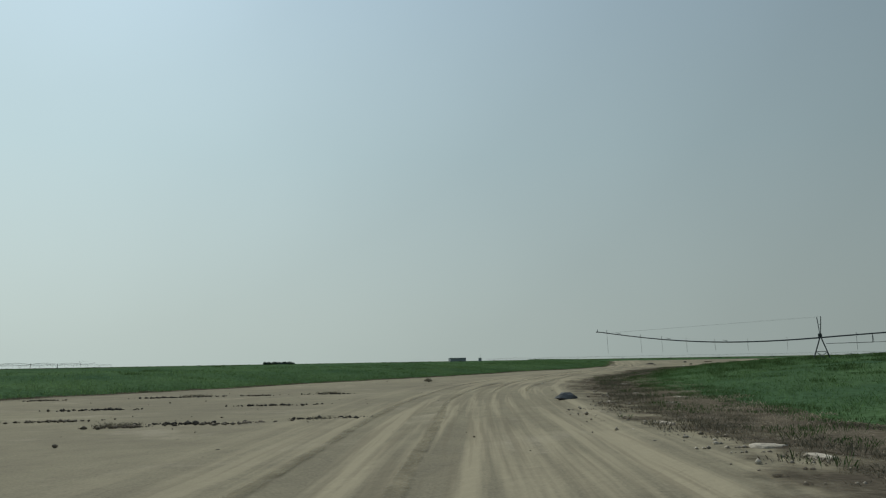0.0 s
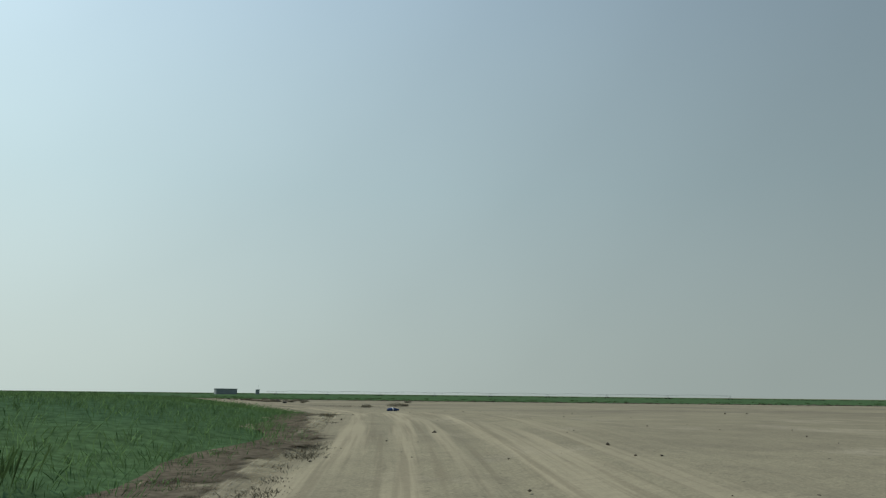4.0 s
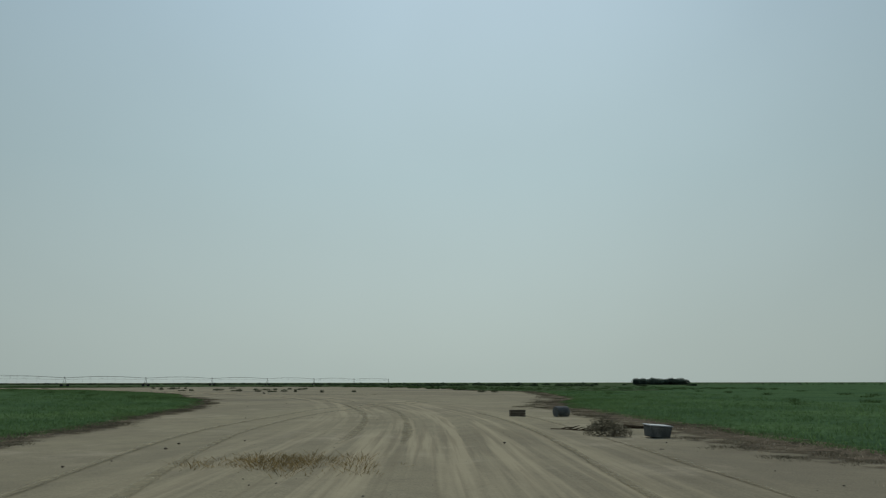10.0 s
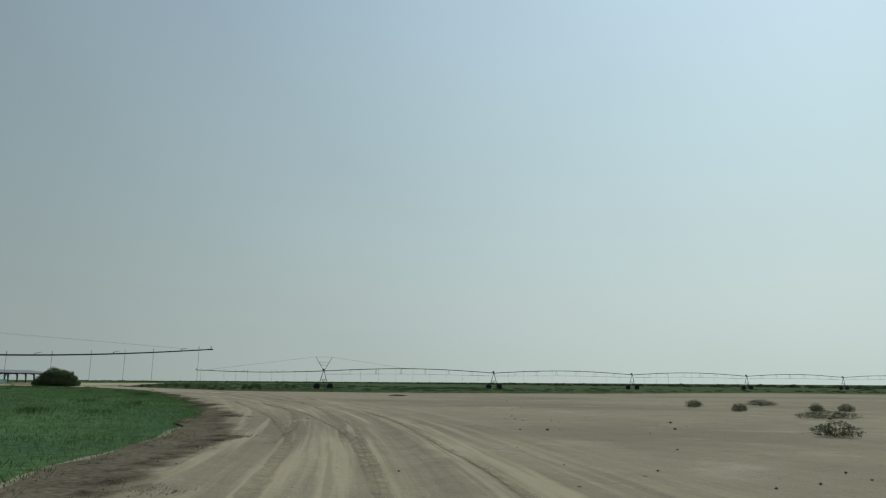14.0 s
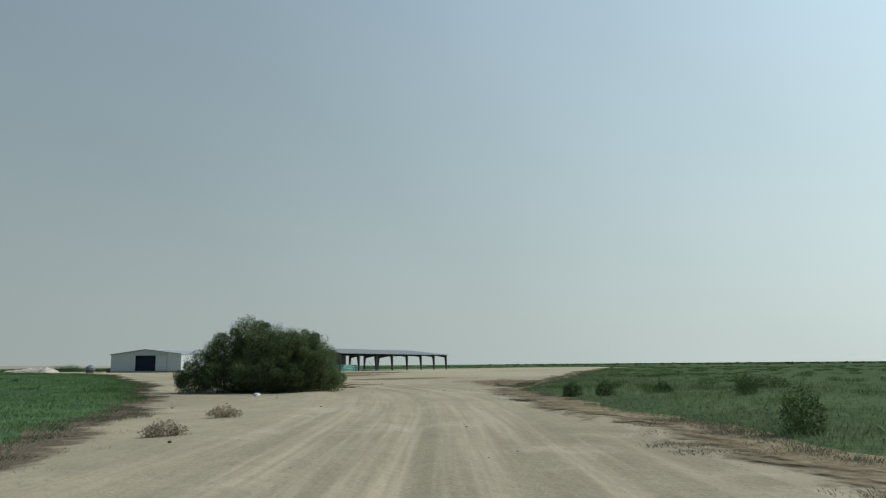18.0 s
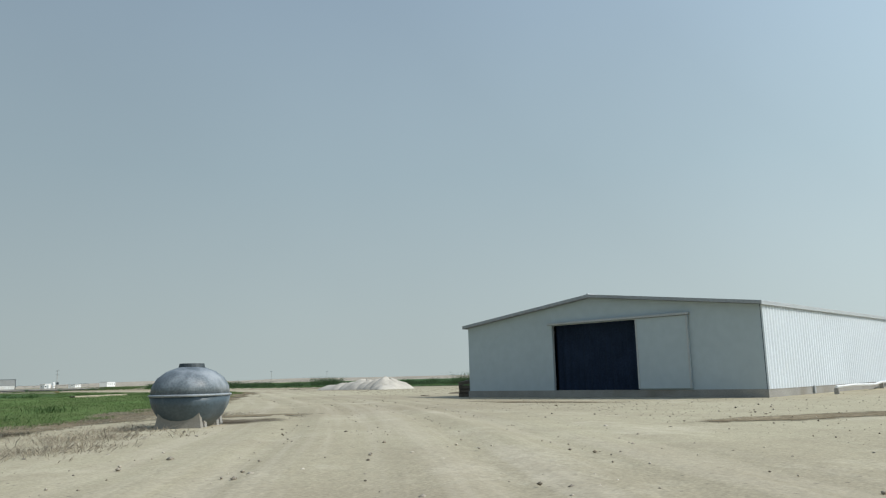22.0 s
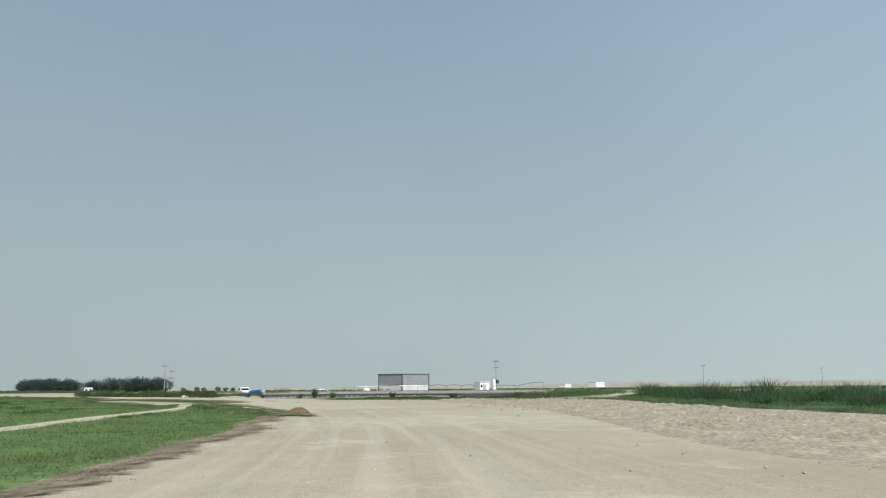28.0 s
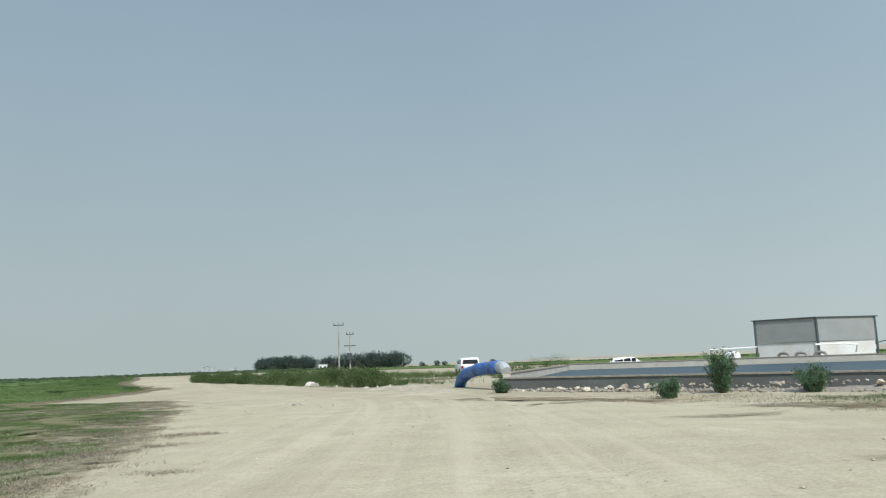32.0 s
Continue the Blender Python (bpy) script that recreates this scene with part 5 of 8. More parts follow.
for q, (x, y, r, h) in enumerate([(-231.9, 327.4, 0.39, 0.61), (-227.1, 329.6, 0.24, 0.55), (-238.1, 332.6, 0.37, 0.7), (-239.3, 337.8, 0.6, 0.73), (-238.4, 338.8, 0.26, 0.55), (-216.4, 334.0, 0.33, 0.55), (-217.6, 335.1, 0.26, 0.49), (-214.9, 334.5, 0.31, 0.52), (-232.3, 343.6, 0.35, 0.78),
                                  (-230.5, 344.4, 0.34, 0.64), (-213.0, 334.4, 0.26, 0.39), (-213.5, 335.6, 0.26, 0.43), (-218.9, 329.4, 0.23, 0.23), (-216.6, 329.7, 0.25, 0.2), (-213.6, 330.6, 0.33, 0.32), (-224.5, 328.5, 0.16, 0.28), (-224.2, 329.1, 0.17, 0.25), (-211.9, 335.6, 0.21, 0.38),
                                  (-253, 342, 0.8, 0.7), (-256.2, 321.4, 0.35, 0.45), (-256, 322.6, 0.4, 0.5), (-255.7, 327.5, 0.6, 0.7), (-241, 324.8, 0.5, 0.75), (-258.4, 325, 0.4, 0.4), (-262, 330, 0.9, 0.6), (-249, 332, 0.7, 0.6), (-244, 328.5, 0.6, 0.5)]):
    bush(x, y, r * 0.8, h + 0.15, SCRUB, "rounded dark green bush in the rough field", q + 80, int(600 + 1600 * r), size=0.03)
# shrubs by the basin
for q, (x, y, r, h) in enumerate([(-392.4, 9.6, 1.0, 1.1), (-393.8, 8.2, 1.1, 1.35), (-395.4, 6.0, 1.1, 1.5), (-391.0, 11.4, 0.9, 0.85), (-392.6, 15.0, 0.7, 0.6), (-391.6, 20.0, 0.6, 0.45), (-420.6, 2.6, 1.2, 0.7), (-417.6, 3.4, 0.6, 0.6), (-424.0, 1.6, 1.0, 0.5), (-412.2, 1.0, 0.6, 0.5)]):
    bush(x, y, r, h, BRIGHTSCRUB, "leafy green shrub beside the concrete basin", q + 120, int(1800 + 4000 * r), size=0.024)

# ---------------------------------------------------------------- water tank on the corner of the field
def water_tank():
    t = thing("water_tank", pose(-335.15, 251.65, gz(-335.15, 251.65), 0, 0, 40), "grey moulded plastic water tank on a moulded base", "tank")
    L, R, H = 0.95, 0.72, 1.6
    rows = [(z_ * 0.80, fx_, fy_) for z_, fx_, fy_ in ((0.10, 0.60, 0.55), (0.35, 0.80, 0.80), (0.60, 0.92, 0.95), (0.83, 0.985, 1.0), (0.845, 1.025, 1.03), (0.875, 1.025, 1.03), (0.89, 0.98, 0.98), (1.08, 0.95, 0.95), (1.28, 0.86, 0.82), (1.44, 0.66, 0.60), (1.54, 0.38, 0.34), (1.57, 0.14, 0.12))]
    for name, sel, m_ in (("lower_shell", rows[:4], SKIRT), ("rim_band", rows[3:7], mat("pale_grey_rim", (0.30, 0.33, 0.345), 0.5, var=0.2, scale=2, fine=20, bump=0.1)), ("upper_shell", rows[6:], TANKTOP)):
        bm = bmesh.new()
        rings = []
        for z, fx, fy in sel:
            ring = []
            for k in range(28):
                a = 2 * math.pi * k / 28
                c, s = math.cos(a), math.sin(a)
                ring.append(bm.verts.new((L * fx * math.copysign(abs(c) ** 0.8, c), R * fy * math.copysign(abs(s) ** 0.8, s), z)))
            rings.append(ring)
        for a, b in zip(rings, rings[1:]):
            for k in range(28):
                bm.faces.new((a[k], a[(k + 1) % 28], b[(k + 1) % 28], b[k]))
        bm.faces.new(list(reversed(rings[0]))), bm.faces.new(rings[-1])
        for f in bm.faces:
            f.smooth = True
        part(name, bm, m_, t)
    bm = bmesh.new()
    bmesh.ops.create_cone(bm, cap_ends=True, segments=20, radius1=0.26, radius2=0.24, depth=0.08, matrix=Matrix.Translation((0, 0, 1.275)))
    part("lid", bm, DARKSTEEL, t, "dark round lid")
    for x in (-0.62, -0.38, 0.38, 0.62):
        bm = bmesh.new()
        vs = [bm.verts.new(p) for p in ((x - .08, -.46, 0), (x + .08, -.46, 0), (x + .08, .46, 0), (x - .08, .46, 0), (x - .06, -.40, .36), (x + .06, -.40, .36), (x + .06, .40, .36), (x - .06, .40, .36))]
        for f in ((0, 1, 5, 4), (1, 2, 6, 5), (2, 3, 7, 6), (3, 0, 4, 7), (0, 3, 2, 1), (4, 5, 6, 7)):
            bm.faces.new([vs[i] for i in f])
        part("leg", bm, CONCRETE, t, "sand-coloured moulded leg")


water_tank()


# ---------------------------------------------------------------- pallets by the shed corner
def pallet():
    t = thing("pallet", pose(0, 0, 0), "weathered grey wooden pallet in a stack", "pallet", "pallets beside the shed")
    for k in range(6):
        bm = bmesh.new()
        box(bm, (-0.5, -0.45 + k * 0.17, 0.15), (0.5, -0.45 + k * 0.17 + 0.1, 0.175), 0.004)
        part("top_board", bm, PALLET, t)
    for k in range(3):
        bm = bmesh.new()
        box(bm, (-0.5, -0.45 + k * 0.40, 0.0), (0.5, -0.45 + k * 0.40 + 0.1, 0.02), 0.004)
        part("bottom_board", bm, PALLET, t)
    for k in range(3):
        bm = bmesh.new()
        box(bm, (-0.5 + k * 0.44, -0.45, 0.022), (-0.5 + k * 0.44 + 0.1, 0.5, 0.15), 0.004)
        part("bearer", bm, PALLET, t)
    return t


p0 = pallet()
r = random.Random(5)
base = Vector((-355.5, 242.5))
p0.matrix_world = pose(base.x, base.y, gz(*base), 0, 0, 12)
for k in range(1, 3):
    copy_thing(p0, pose(base.x + r.uniform(-.04, .04), base.y + r.uniform(-.04, .04), gz(*base) + k * 0.177, 0, 0, 12 + r.uniform(-5, 5)))
copy_thing(p0, pose(base.x + 0.05, base.y + 0.02, gz(*base) + 3 * 0.177 + 0.08, 8, 5, 16))
q = Vector((-357.0, 242.5))
for k in range(3):
    copy_thing(p0, pose(q.x + r.uniform(-.04, .04), q.y + r.uniform(-.04, .04), gz(*q) + k * 0.177, 0, 0, 8 + r.uniform(-5, 5)))


# ---------------------------------------------------------------- heaps
def heap(x, y, r, h, material, label, category, seed, name="gravel_mound", stretch=1.0, turn=0.0, scoop=None):
    n, m = 40, 16
    a = np.linspace(0, 2 * math.pi, n, endpoint=False)
    u = np.linspace(0, 1, m)
    A, U = np.meshgrid(a, u, indexing="ij")
    rr = r * U * (1 + 0.10 * np.sin(3 * A + seed) + 0.06 * np.sin(5 * A + 2 * seed))
    px, py = rr * np.cos(A) * stretch, rr * np.sin(A)
    z = h * np.clip(1.06 - 1.06 * U ** 2.0, 0, 1) * (1 + 0.06 * np.sin(4 * A + seed)) + 0.07 * h * wobble(np.stack([px, py], -1), 6 / r, seed) * (1 - U) + 0.05 * h * np.sin(A * 9 + 2 * np.sin(U * 5 + seed)) * U * (1 - U) * 2 + 0.02 * h * wobble(np.stack([px, py], -1), 2.2 / r, seed + 3)
    if scoop:
        z = z - scoop[2] * h * np.exp(-((px - scoop[0]) ** 2 + (py - scoop[1]) ** 2) / (0.42 * r) ** 2)
    z = np.where(U >= 0.999, -0.06, z)
    V = np.stack([px, py, z], -1).reshape(-1, 3)
    i, j = np.meshgrid(np.arange(n), np.arange(m - 1), indexing="ij")
    F = np.stack([i * m + j, i * m + j + 1, ((i + 1) % n) * m + j + 1, ((i + 1) % n) * m + j], -1).reshape(-1, 4)
    ob = new(name, mesh_np(name, V, F, material, smooth=True))
    ob.matrix_world = pose(x, y, gz(x, y), 0, 0, turn)
    return tagged(ob, label, category, "heaps of white gravel" if name == "gravel_mound" else "")


for x, y, r_, h_, s_, dent in ((-377.4, 215.0, 2.05, 1.1, 1, (-0.2, 0.95, 0.3)), (-378.4, 213.2, 1.9, 0.98, 2, None), (-378.8, 211.6, 1.8, 0.85, 9, (0.3, 0.8, 0.2)), (-379.0, 210.2, 2.1, 0.92, 3, None), (-379.6, 208.4, 2.0, 0.8, 4, (0.2, 0.8, 0.25)), (-379.6, 206.6, 1.8, 0.66, 10, None), (-379.4, 205.0, 1.8, 0.5, 5, None), (-380.6, 212.2, 2.0, 0.78, 6, None), (-375.9, 215.8, 1.3, 0.4, 12, None)):
    heap(x, y, r_, h_, CHALK, "steep heap of white gravel", "heap", s_, scoop=dent)
for x, y, r_, h_, q in ((-387.4, 33.6, 1.5, 0.3, 41), (-386.0, 31.2, 1.2, 0.22, 42), (-388.4, 36.4, 1.2, 0.2, 43)):
    heap(x, y, r_, h_, mat("pale_sand_heap", (0.44, 0.395, 0.30), 0.95, var=0.3, scale=2.5, fine=24, bump=1.0, second=(0.34, 0.30, 0.225), spec=0.0), "low heap of pale sand and rubble by the basin corner", "heap", q, "sand_heap", 1.3, q * 30)
heap(42.3, 35.6, 0.75, 0.27, STONE, "dark mound of earth on the sand", "mound", 7, "earth_mound", 1.3, 20)
heap(-392.3, 106.2, 0.55, 0.32, mat("orange_brown_earth", (0.23, 0.15, 0.08), 0.95, var=0.35, scale=3, fine=25, bump=0.8, second=(0.13, 0.085, 0.05), spec=0.0), "small heap of brown earth at the field edge", "mound", 8, "earth_mound", 1.2)

# ---------------------------------------------------------------- concrete basin
BASIN = [(-391.2, 36.2), (-424, 59.0), (-440, 22), (-396.0, 7.6)]


def basin():
    t = thing("water_basin", pose(-391.2, 36.2, 0), "large concrete water basin with blue-grey water", "basin")
    o = Vector((-391.2, 36.2))
    tops = (0.48, 0.60, 0.75, 0.68)
    pts = [Vector(p) - o for p in BASIN]
    for k in range(4):
        H = tops[k]
        a, b = pts[k], pts[(k + 1) % 4]
        d = (b - a).normalized()
        nrm = Vector((-d.y, d.x))
        if nrm.dot(sum(pts, Vector((0, 0))) / 4 - a) < 0:
            nrm = -nrm
        n = max(2, int((b - a).length / 6))
        bm = bmesh.new()
        w = 0.28
        q = [a - d * 0.0, b + d * 0.0, b + nrm * w - d * w, a + nrm * w + d * w]
        vs = [bm.verts.new((p.x, p.y, z)) for z in (-0.1, H) for p in q]
        for f in ((3, 2, 1, 0), (4, 5, 6, 7), (0, 1, 5, 4), (1, 2, 6, 5), (2, 3, 7, 6), (3, 0, 4, 7)):
            bm.faces.new([vs[i] for i in f])
        wall = part("basin_wall", bm, DARK_CONCRETE if k == 0 else PALE_CONCRETE, t, "grey weathered concrete wall")
        bm = bmesh.new()
        q = [a - nrm * 0.04, b - nrm * 0.04, b + nrm * (w + 0.04) - d * w, a + nrm * (w + 0.04) + d * w]
        vs = [bm.verts.new((p.x, p.y, z)) for z in (H + 0.003, H + 0.06) for p in q]
        for f in ((3, 2, 1, 0), (4, 5, 6, 7), (0, 1, 5, 4), (1, 2, 6, 5), (2, 3, 7, 6), (3, 0, 4, 7)):
            bm.faces.new([vs[i] for i in f])
        part("coping", bm, ROCK, wall, "pale coping along the wall top")
    c = sum(pts, Vector((0, 0))) / 4
    mpart("water_surface", mesh_np("water_surface", [(*(p + (c - p) * 0.008), 0.33) for p in pts], [[0, 1, 2, 3]], WATER), t, "blue-grey water surface")


basin()


def curved_outlet(x, y, turn):
    t = thing("inlet_pipe", pose(x, y, 0.48, 0, 0, turn), "pale bent inlet pipe over the basin wall", "pipe", "inlet pipes")
    bm = bmesh.new()
    tube(bm, [(0, -0.5, 0.0), (0, -0.45, 0.35), (0, -0.3, 0.52), (0, 0.0, 0.55), (0, 0.25, 0.48), (0, 0.35, 0.3), (0, 0.36, 0.0)], 0.105, 10)
    part("bend", bm, CONCRETE, t)
    bm = bmesh.new()
    rod(bm, (0, 0.36, -0.03), (0, 0.36, 0.06), 0.14, sides=12)
    part("flange", bm, TRIM_SHEET, t)


fd = (Vector(BASIN[3]) - Vector(BASIN[2])).normalized()
for s in (15.4, 16.5, 17.7):
    p = Vector(BASIN[3]) - fd * s
    curved_outlet(p.x, p.y, math.degrees(math.atan2(fd.y, fd.x)) + 62)


# ---------------------------------------------------------------- pump shelter
def pump_shelter():
    t = thing("pump_shelter", pose(-417.5, 1.0, 0.1), "grey corrugated pump shelter standing on open legs", "shelter")
    o = Vector((-417.5, 1.0))
    L, M, R_ = Vector((-413.4, -1.9)) - o, Vector((0, 0)), Vector((-423.2, -1.1)) - o
    back = L + R_
    H, lo = 3.72, 1.78
    for a, b in ((L, M), (M, R_), (R_, back), (back, L)):
        d = b - a
        n = int(d.length / 0.22)
        nn = Vector((d.y, -d.x)).normalized()
        V = []
        for k in range(n + 1):
            for dz in (lo, H):
                p = a + d * (k / n) + nn * (0.03 if k % 2 else 0)
                V.append((p.x, p.y, dz))
        F = [(2 * k, 2 * k + 2, 2 * k + 3, 2 * k + 1) for k in range(n)]
        mpart("wall_sheet", mesh_np("wall_sheet", V, F, SHEET_GREY), t, "grey corrugated wall sheet")
    for p in (L, M, R_, back):
        bm = bmesh.new()
        box(bm, (p.x - 0.08, p.y - 0.08, -0.1), (p.x + 0.08, p.y + 0.08, H), 0.01)
        part("post", bm, DARKSTEEL, t)
    bm = bmesh.new()
    c = (L + R_) / 2
    vs = [bm.verts.new((*(c + (p - c) * 1.06), z)) for z in (H, H + 0.1) for p in (L, M, R_, back)]
    for f in ((3, 2, 1, 0), (4, 5, 6, 7), (0, 1, 5, 4), (1, 2, 6, 5), (2, 3, 7, 6), (3, 0, 4, 7)):
        bm.faces.new([vs[i] for i in f])
    part("roof", bm, DARKSTEEL, t, "flat dark roof with a pale edge")
    bm = bmesh.new()
    vs = [bm.verts.new((*(c + (p - c) * 0.965), z)) for z in (-0.1, 1.76) for p in (L, M, R_, back)]
    for f in ((3, 2, 1, 0), (4, 5, 6, 7), (0, 1, 5, 4), (1, 2, 6, 5), (2, 3, 7, 6), (3, 0, 4, 7)):
        bm.faces.new([vs[i] for i in f])
    part("low_wall", bm, mat("weathered_white_wall", (0.60, 0.61, 0.60), 0.7, var=0.15, scale=1.2, fine=12, bump=0.1, stain=(0.45, 0.44, 0.40)), t, "low white-painted wall under the sheets")
    return t


pump_shelter()


def round_tank(x, y, r, h, label):
    t = thing("storage_tank", pose(x, y, 0.0), label, "tank")
    bm = bmesh.new()
    tube(bm, [(0, 0, 0), (0, 0, h * 0.8), (0, 0, h * 0.93), (0, 0, h)], [r, r, r * 0.8, r * 0.3], 18)
    part("shell", bm, WHITE, t)
    bm = bmesh.new()
    rod(bm, (0, 0, h - 0.02), (0, 0, h + 0.08), r * 0.22, sides=12)
    part("lid", bm, TRIM_SHEET, t)


round_tank(-410.8, -0.4, 0.68, 1.3, "white rounded water tank beside the pump shelter")
bm = bmesh.new()
tube(bm, [(-413.2, -1.2, 1.6), (-408.9, -0.2, 1.5), (-408.8, -0.2, 0.1)], 0.045, 8)
tagged(part("supply_pipe", bm, WHITE), "white overhead pipe on a bent leg", "pipe")
bm = bmesh.new()
tube(bm, [(-420.5, 0.9, 0.9), (-420.4, 1.5, 1.5), (-419.2, 1.8, 1.62), (-416.6, 2.6, 1.6)], 0.07, 8)
tagged(part("header_pipe", bm, WHITE), "white header pipe in front of the shelter", "pipe")


def blue_hose():
    t = thing("blue_hose", pose(-389.6, 30.0, 0), "fat blue lay-flat hose over the corner of the basin", "hose")
    bm = bmesh.new()
    pts = [(0.55, -0.9, 0.05), (0.42, -0.35, 0.38), (0.1, 0.5, 0.66), (-0.5, 2.0, 0.86), (-1.1, 3.4, 0.92), (-1.5, 4.5, 0.95)]
    tube(bm, [tuple(p) for p in np.array(spline([p[:2] for p in pts], 0.35)).tolist() and [(a, b, float(np.interp(b, [p[1] for p in pts], [p[2] for p in pts]))) for a, b in spline([p[:2] for p in pts], 0.35)]], 0.28, 12)
    for f in bm.faces:
        f.smooth = True
    part("hose", bm, BLUEPIPE, t)
    for b in (0.3, 1.9, 3.6):
        a = float(np.interp(b, [p[1] for p in pts], [p[0] for p in pts]))
        z = float(np.interp(b, [p[1] for p in pts], [p[2] for p in pts]))
        bm = bmesh.new()
        rod(bm, (a + 0.02, b - 0.06, z - 0.01), (a - 0.02, b + 0.06, z + 0.01), 0.295, sides=14)
        part("clamp", bm, SKIRT, t)
    bm = bmesh.new()
    tube(bm, [(-1.5, 4.5, 0.95), (-1.65, 5.0, 0.92), (-1.75, 5.3, 0.75)], [0.26, 0.24, 0.22], 12)
    part("outlet", bm, TRIM_SHEET, t, "pale metal outlet over the water")


blue_hose()


# ---------------------------------------------------------------- poles and kiosk
def power_pole(x, y, h, label, arm=1.2, turn=0.0, transformer=False):
    t = thing("power_pole", pose(x, y, gz(x, y), 0, 0, turn), label, "pole", "power poles")
    bm = bmesh.new()
    rod(bm, (0, 0, -0.1), (0, 0, h), 0.10, 0.065, 8)
    part("mast", bm, CONCRETE, t)
    bm = bmesh.new()
    box(bm, (-arm / 2, -0.05, h - 0.25), (arm / 2, 0.05, h - 0.15))
    part("crossarm", bm, DARKSTEEL, t)
    for dx in (-arm / 2 + 0.05, 0, arm / 2 - 0.05):
        bm = bmesh.new()
        rod(bm, (dx, 0, h - 0.15), (dx, 0, h + 0.1), 0.05, 0.03, 6)
        part("insulator", bm, DARKSTEEL, t)
    if transformer:
        bm = bmesh.new()
        box(bm, (-0.3, 0.1, 2.0), (0.3, 0.6, 2.8), 0.05)
        tr = part("transformer", bm, DARKSTEEL, t, "dark transformer box on the pole")
        bm = bmesh.new()
        for dx in (-0.2, 0, 0.2):
            rod(bm, (dx, 0.35, 2.8), (dx, 0.35, 3.05), 0.03)
        part("bushing", bm, TRIM_SHEET, tr)
        bm = bmesh.new()
        box(bm, (-0.7, -0.04, h - 1.6), (0.7, 0.04, h - 1.5))
        part("fuse_arm", bm, DARKSTEEL, t)
    return t


power_pole(-371.9, -22.0, 6.3, "slender power pole with a crossarm")
power_pole(-373.2, -22.2, 5.2, "shorter pole carrying a dark transformer", 0.9, 0, True)
power_pole(-440.5, -11.9, 6.9, "power pole behind the white kiosk", 1.3, 20, True)
power_pole(-515.7, -51.3, 7.0, "distant power pole with a crossarm", 1.4)
power_pole(-590, -92, 7.2, "far power pole on the plain", 1.4)
power_pole(-668, -136, 7.4, "very far power pole on the plain", 1.4)





def kiosk():
    t = thing("kiosk", pose(-438.6, -16.5, 0, 0, 0, 20), "small white kiosk with a grey door and flat roof", "hut")
    bm = bmesh.new()
    box(bm, (-1.3, -1.1, 0), (1.3, 1.1, 2.3), 0.02)
    part("wall", bm, WHITE, t)
    bm = bmesh.new()
    box(bm, (-1.45, -1.25, 2.303), (1.45, 1.25, 2.42), 0.02)
    part("roof", bm, WHITE, t)
    bm = bmesh.new()
    box(bm, (-0.3, 1.103, 0.02), (0.45, 1.15, 1.85), 0.01)
    part("door", bm, TRIM_SHEET, t)
    bm = bmesh.new()
    box(bm, (0.65, 1.103, 1.2), (1.1, 1.13, 1.7), 0.01)
    part("window", bm, GLASS, t)


kiosk()
round_tank(-441.6, -17.2, 0.42, 2.95, "tall narrow white tank beside the kiosk")


